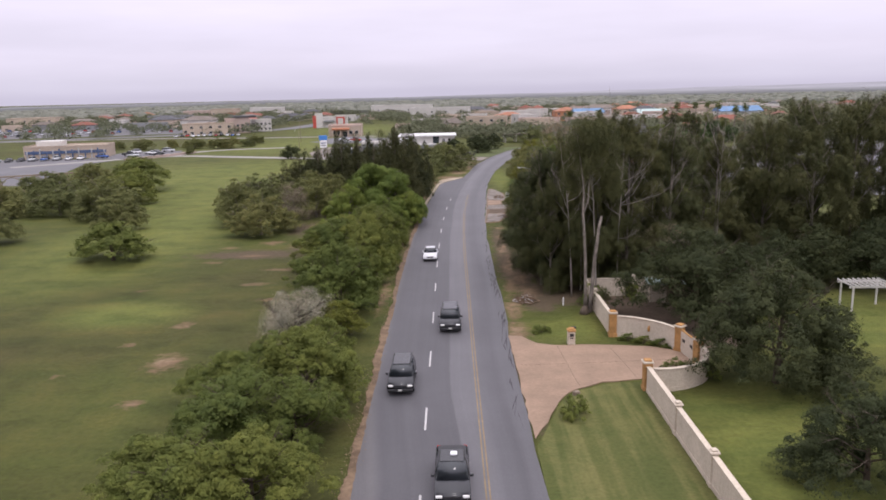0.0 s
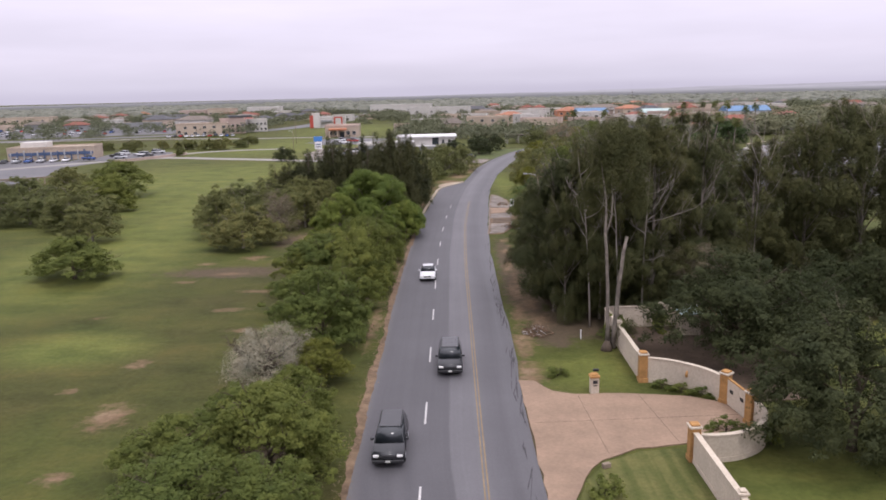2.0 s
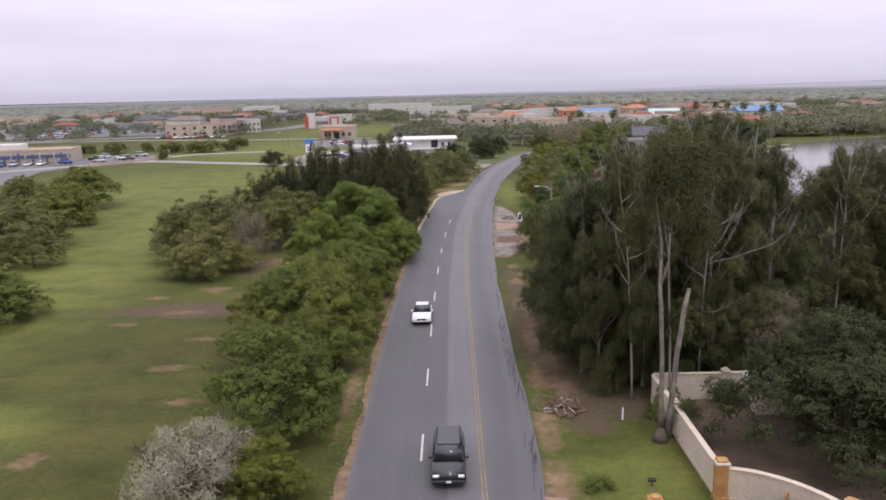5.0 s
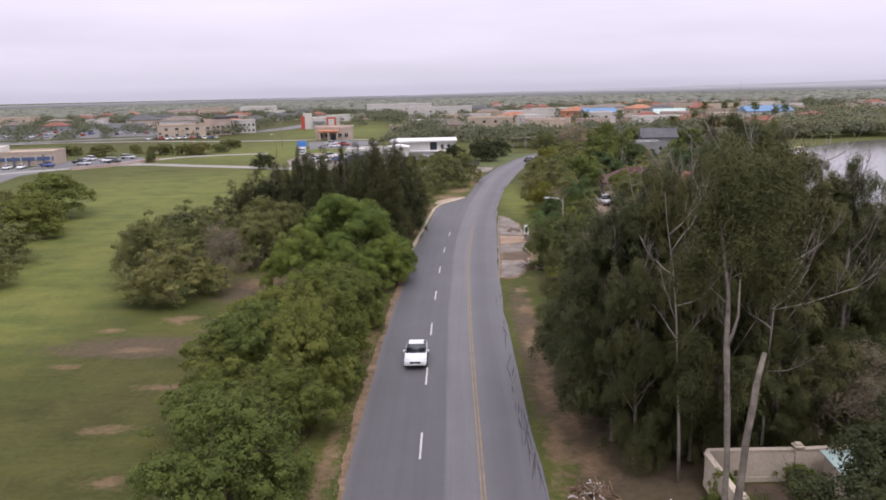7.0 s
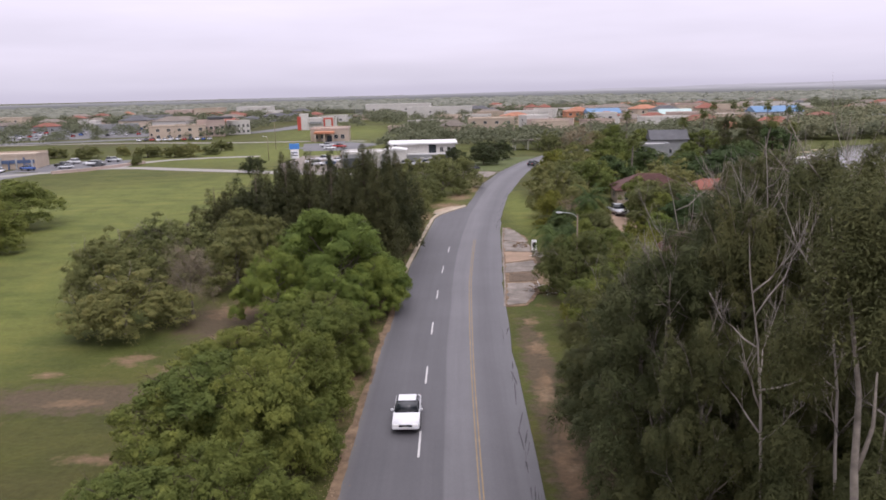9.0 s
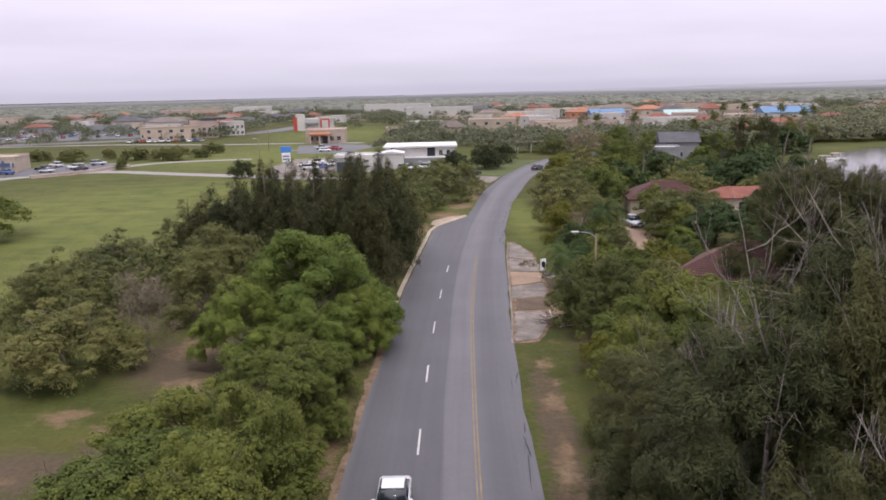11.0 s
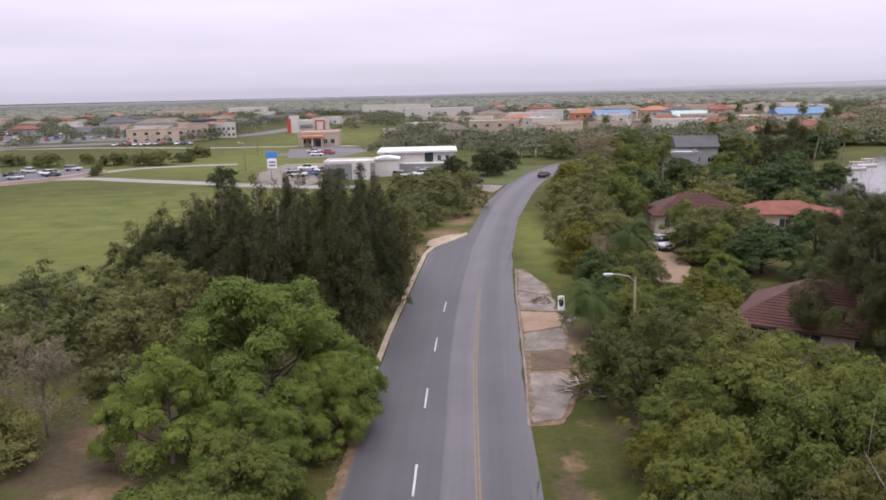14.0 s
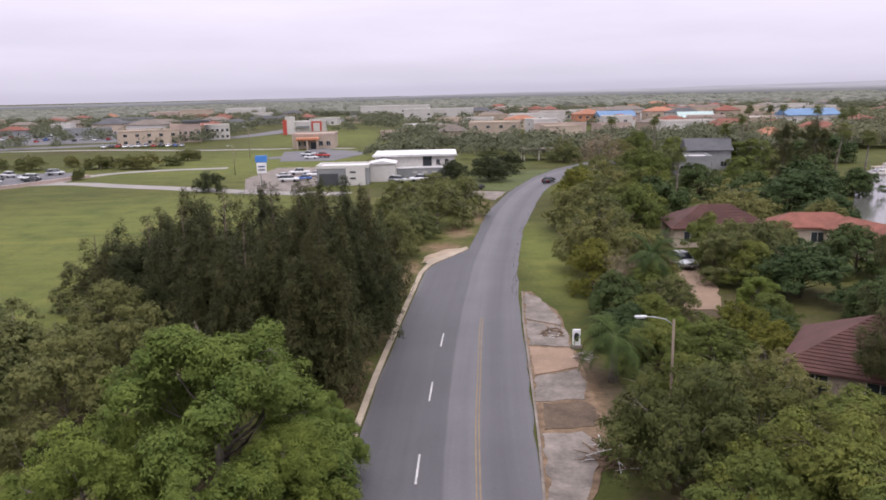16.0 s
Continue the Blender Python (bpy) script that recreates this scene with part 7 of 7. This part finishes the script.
# rows of shops and roofs in the middle of the town
for i in range(46):
    x, y = rngt.uniform(-400, -100), rngt.uniform(500, 900)
    if -118 < x < -76 or not clear(x, y, 10):
        continue
    roof = rngt.choice(("brown_shingle", "grey_shingle", "white_roof", "tan_wall", "white_roof", "red_tile"))
    house(x, y, rngt.uniform(12, 26), rngt.uniform(9, 14), rngt.uniform(3.4, 5.6), rngt.uniform(0, 30), rngt.choice(("tan_wall", "white_wall", "white_wall", "grey_wall")), roof, "flat" if roof in ("white_roof", "tan_wall") else "hip", rise=2.2, label="low pale store between the car parks", name="town_building", windows=2)
    placed.append((x, y, 9))
for i in range(140):
    y = rngt.uniform(455, 690)
    x = rngt.uniform(0.02, 0.40) * y
    if not clear(x, y, 7):
        continue
    roof = rngt.choice(("brown_shingle", "orange_tile", "red_tile", "white_roof", "tan_wall", "pink_wall", "grey_shingle", "white_roof", "pink_wall"))
    flat = roof in ("white_roof", "tan_wall", "pink_wall")
    house(x, y, rngt.uniform(12, 26), rngt.uniform(9, 14), rngt.uniform(4.2, 7.2), rngt.uniform(-25, 25), rngt.choice(("tan_wall", "white_wall", "pink_wall", "white_wall")), roof, "flat" if flat else "hip", rise=rngt.uniform(1.8, 2.8), label="pale flat-roofed shop in the town" if flat else "tile-roofed building in the town", name="town_building", windows=2)
    placed.append((x, y, 8))


def in_open(x, y):
    """Open ground that stays free of far trees."""
    if y < 345 and x < 15:
        return True
    if -100 < x < -28 and 330 < y < 520:
        return True
    if x < -100 and y < 452:
        return True
    if -432 < x < -150 and 440 < y < 650:
        return True
    if -118 < x < -76 and y < 820:
        return True
    if 60 < x < 300 and y < 352 and x > 62 + (y - 205) * 0.45:
        return True
    if y < 335:
        return True
    if 410 < y < 640 and 0.0 < x < 0.42 * y:
        return noise.noise(Vector((x * 0.05, y * 0.05, 9.0))) < -0.02
    return False


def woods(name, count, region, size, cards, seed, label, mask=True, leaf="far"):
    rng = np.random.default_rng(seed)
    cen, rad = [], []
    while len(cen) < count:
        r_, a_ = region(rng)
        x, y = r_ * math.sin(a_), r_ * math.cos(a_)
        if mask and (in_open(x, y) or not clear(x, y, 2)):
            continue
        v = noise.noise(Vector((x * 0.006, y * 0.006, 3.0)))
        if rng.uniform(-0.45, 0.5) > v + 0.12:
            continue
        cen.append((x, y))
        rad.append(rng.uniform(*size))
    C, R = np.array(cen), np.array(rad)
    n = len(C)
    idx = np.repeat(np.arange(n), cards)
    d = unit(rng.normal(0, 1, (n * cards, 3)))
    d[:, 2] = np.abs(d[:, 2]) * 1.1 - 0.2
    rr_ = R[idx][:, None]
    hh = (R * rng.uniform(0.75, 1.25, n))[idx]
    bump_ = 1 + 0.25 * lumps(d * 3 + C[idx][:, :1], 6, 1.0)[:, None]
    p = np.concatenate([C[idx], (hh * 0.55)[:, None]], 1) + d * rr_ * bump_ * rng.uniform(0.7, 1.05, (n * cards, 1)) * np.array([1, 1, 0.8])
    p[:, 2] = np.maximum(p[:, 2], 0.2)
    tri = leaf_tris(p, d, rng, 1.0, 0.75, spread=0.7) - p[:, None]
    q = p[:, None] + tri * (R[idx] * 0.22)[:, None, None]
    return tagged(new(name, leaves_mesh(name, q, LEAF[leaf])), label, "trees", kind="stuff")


woods("town_trees", 2100, lambda g: (g.uniform(335, 1000) , g.uniform(-0.62, 0.60)), (3.0, 5.6), 210, 1, "trees among the town roofs, greyed by painted haze")


def far_canopy(count, seed):
    """Low rounded crowns by the thousand, out to the horizon, haze painted into their leaf colour."""
    rng = np.random.default_rng(seed)
    d = 880 * (1.66 ** rng.uniform(0, 1, count))
    a = rng.uniform(-0.68, 0.68, count)
    x, y = d * np.sin(a), d * np.cos(a)
    r, h = rng.uniform(6, 15, count), rng.uniform(4, 9, count)
    k = np.arange(7) * 2 * np.pi / 7
    rings = []
    for f, z in ((1.0, 0.0), (0.92, 0.45), (0.55, 0.85)):
        w = rng.uniform(0.8, 1.2, (count, 7))
        rings.append(np.stack([x[:, None] + r[:, None] * f * w * np.cos(k), y[:, None] + r[:, None] * f * w * np.sin(k), np.repeat((h * z)[:, None], 7, 1) * rng.uniform(0.85, 1.15, (count, 7))], -1))
    top_ = np.repeat(np.stack([x, y, h], -1)[:, None], 7, 1)
    quads = []
    for lo, hi in ((rings[0], rings[1]), (rings[1], rings[2]), (rings[2], top_)):
        quads.append(np.stack([lo, np.roll(lo, -1, 1), np.roll(hi, -1, 1), hi], 2).reshape(-1, 4, 3))
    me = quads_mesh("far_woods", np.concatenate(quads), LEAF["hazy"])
    return tagged(new("far_woods", me), "grey-green woodland with painted haze out to the horizon", "trees", kind="stuff")


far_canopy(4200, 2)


def distance_backdrop():
    """The plain far off, haze painted into its glow: a ring beyond the last trees, a little higher to the east."""
    m = bpy.data.materials.new("painted_far_haze")
    m.use_nodes = True
    nt = m.node_tree
    nt.nodes.clear()
    co = nt.nodes.new("ShaderNodeTexCoord").outputs["Object"]
    sep = nt.nodes.new("ShaderNodeSeparateXYZ")
    nt.links.new(co, sep.inputs[0])
    mp = nt.nodes.new("ShaderNodeMapping")
    mp.inputs["Scale"].default_value = (0.006, 0.006, 0.22)
    nt.links.new(co, mp.inputs["Vector"])
    n = noise_node(nt, mp.outputs[0], 1.0, 6, 0.7)
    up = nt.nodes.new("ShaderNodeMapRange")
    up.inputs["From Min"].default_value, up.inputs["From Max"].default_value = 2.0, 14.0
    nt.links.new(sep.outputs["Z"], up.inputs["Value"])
    # Emission ramp stands in for haze, paling with height into the sky
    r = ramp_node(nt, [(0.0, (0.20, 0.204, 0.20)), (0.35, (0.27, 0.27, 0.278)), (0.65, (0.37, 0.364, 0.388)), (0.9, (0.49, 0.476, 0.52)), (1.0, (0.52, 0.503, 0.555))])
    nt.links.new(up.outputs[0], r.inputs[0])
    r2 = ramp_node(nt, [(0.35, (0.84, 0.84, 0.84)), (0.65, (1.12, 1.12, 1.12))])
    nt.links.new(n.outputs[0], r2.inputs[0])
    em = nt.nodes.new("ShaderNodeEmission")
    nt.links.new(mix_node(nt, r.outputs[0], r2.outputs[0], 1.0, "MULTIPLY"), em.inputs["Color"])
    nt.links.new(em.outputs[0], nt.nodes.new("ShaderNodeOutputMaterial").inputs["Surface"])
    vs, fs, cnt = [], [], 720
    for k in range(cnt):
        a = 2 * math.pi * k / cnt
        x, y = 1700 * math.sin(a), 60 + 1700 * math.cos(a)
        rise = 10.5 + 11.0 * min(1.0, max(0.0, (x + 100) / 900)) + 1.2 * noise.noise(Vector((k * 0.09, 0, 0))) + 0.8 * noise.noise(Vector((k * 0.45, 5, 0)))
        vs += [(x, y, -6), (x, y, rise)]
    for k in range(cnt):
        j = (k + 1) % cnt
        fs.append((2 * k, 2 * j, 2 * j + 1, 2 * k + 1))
    return tagged(new("backdrop", mesh_from("backdrop", vs, fs, m)), "glowing backdrop of a far plain with painted haze", "backdrop", kind="structure")


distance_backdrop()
woods("car_park_trees", 330, lambda g: (g.uniform(470, 900), g.uniform(-0.64, -0.22)), (2.6, 5.0), 150, 5, "trees between the car parks, greyed by painted haze", False)
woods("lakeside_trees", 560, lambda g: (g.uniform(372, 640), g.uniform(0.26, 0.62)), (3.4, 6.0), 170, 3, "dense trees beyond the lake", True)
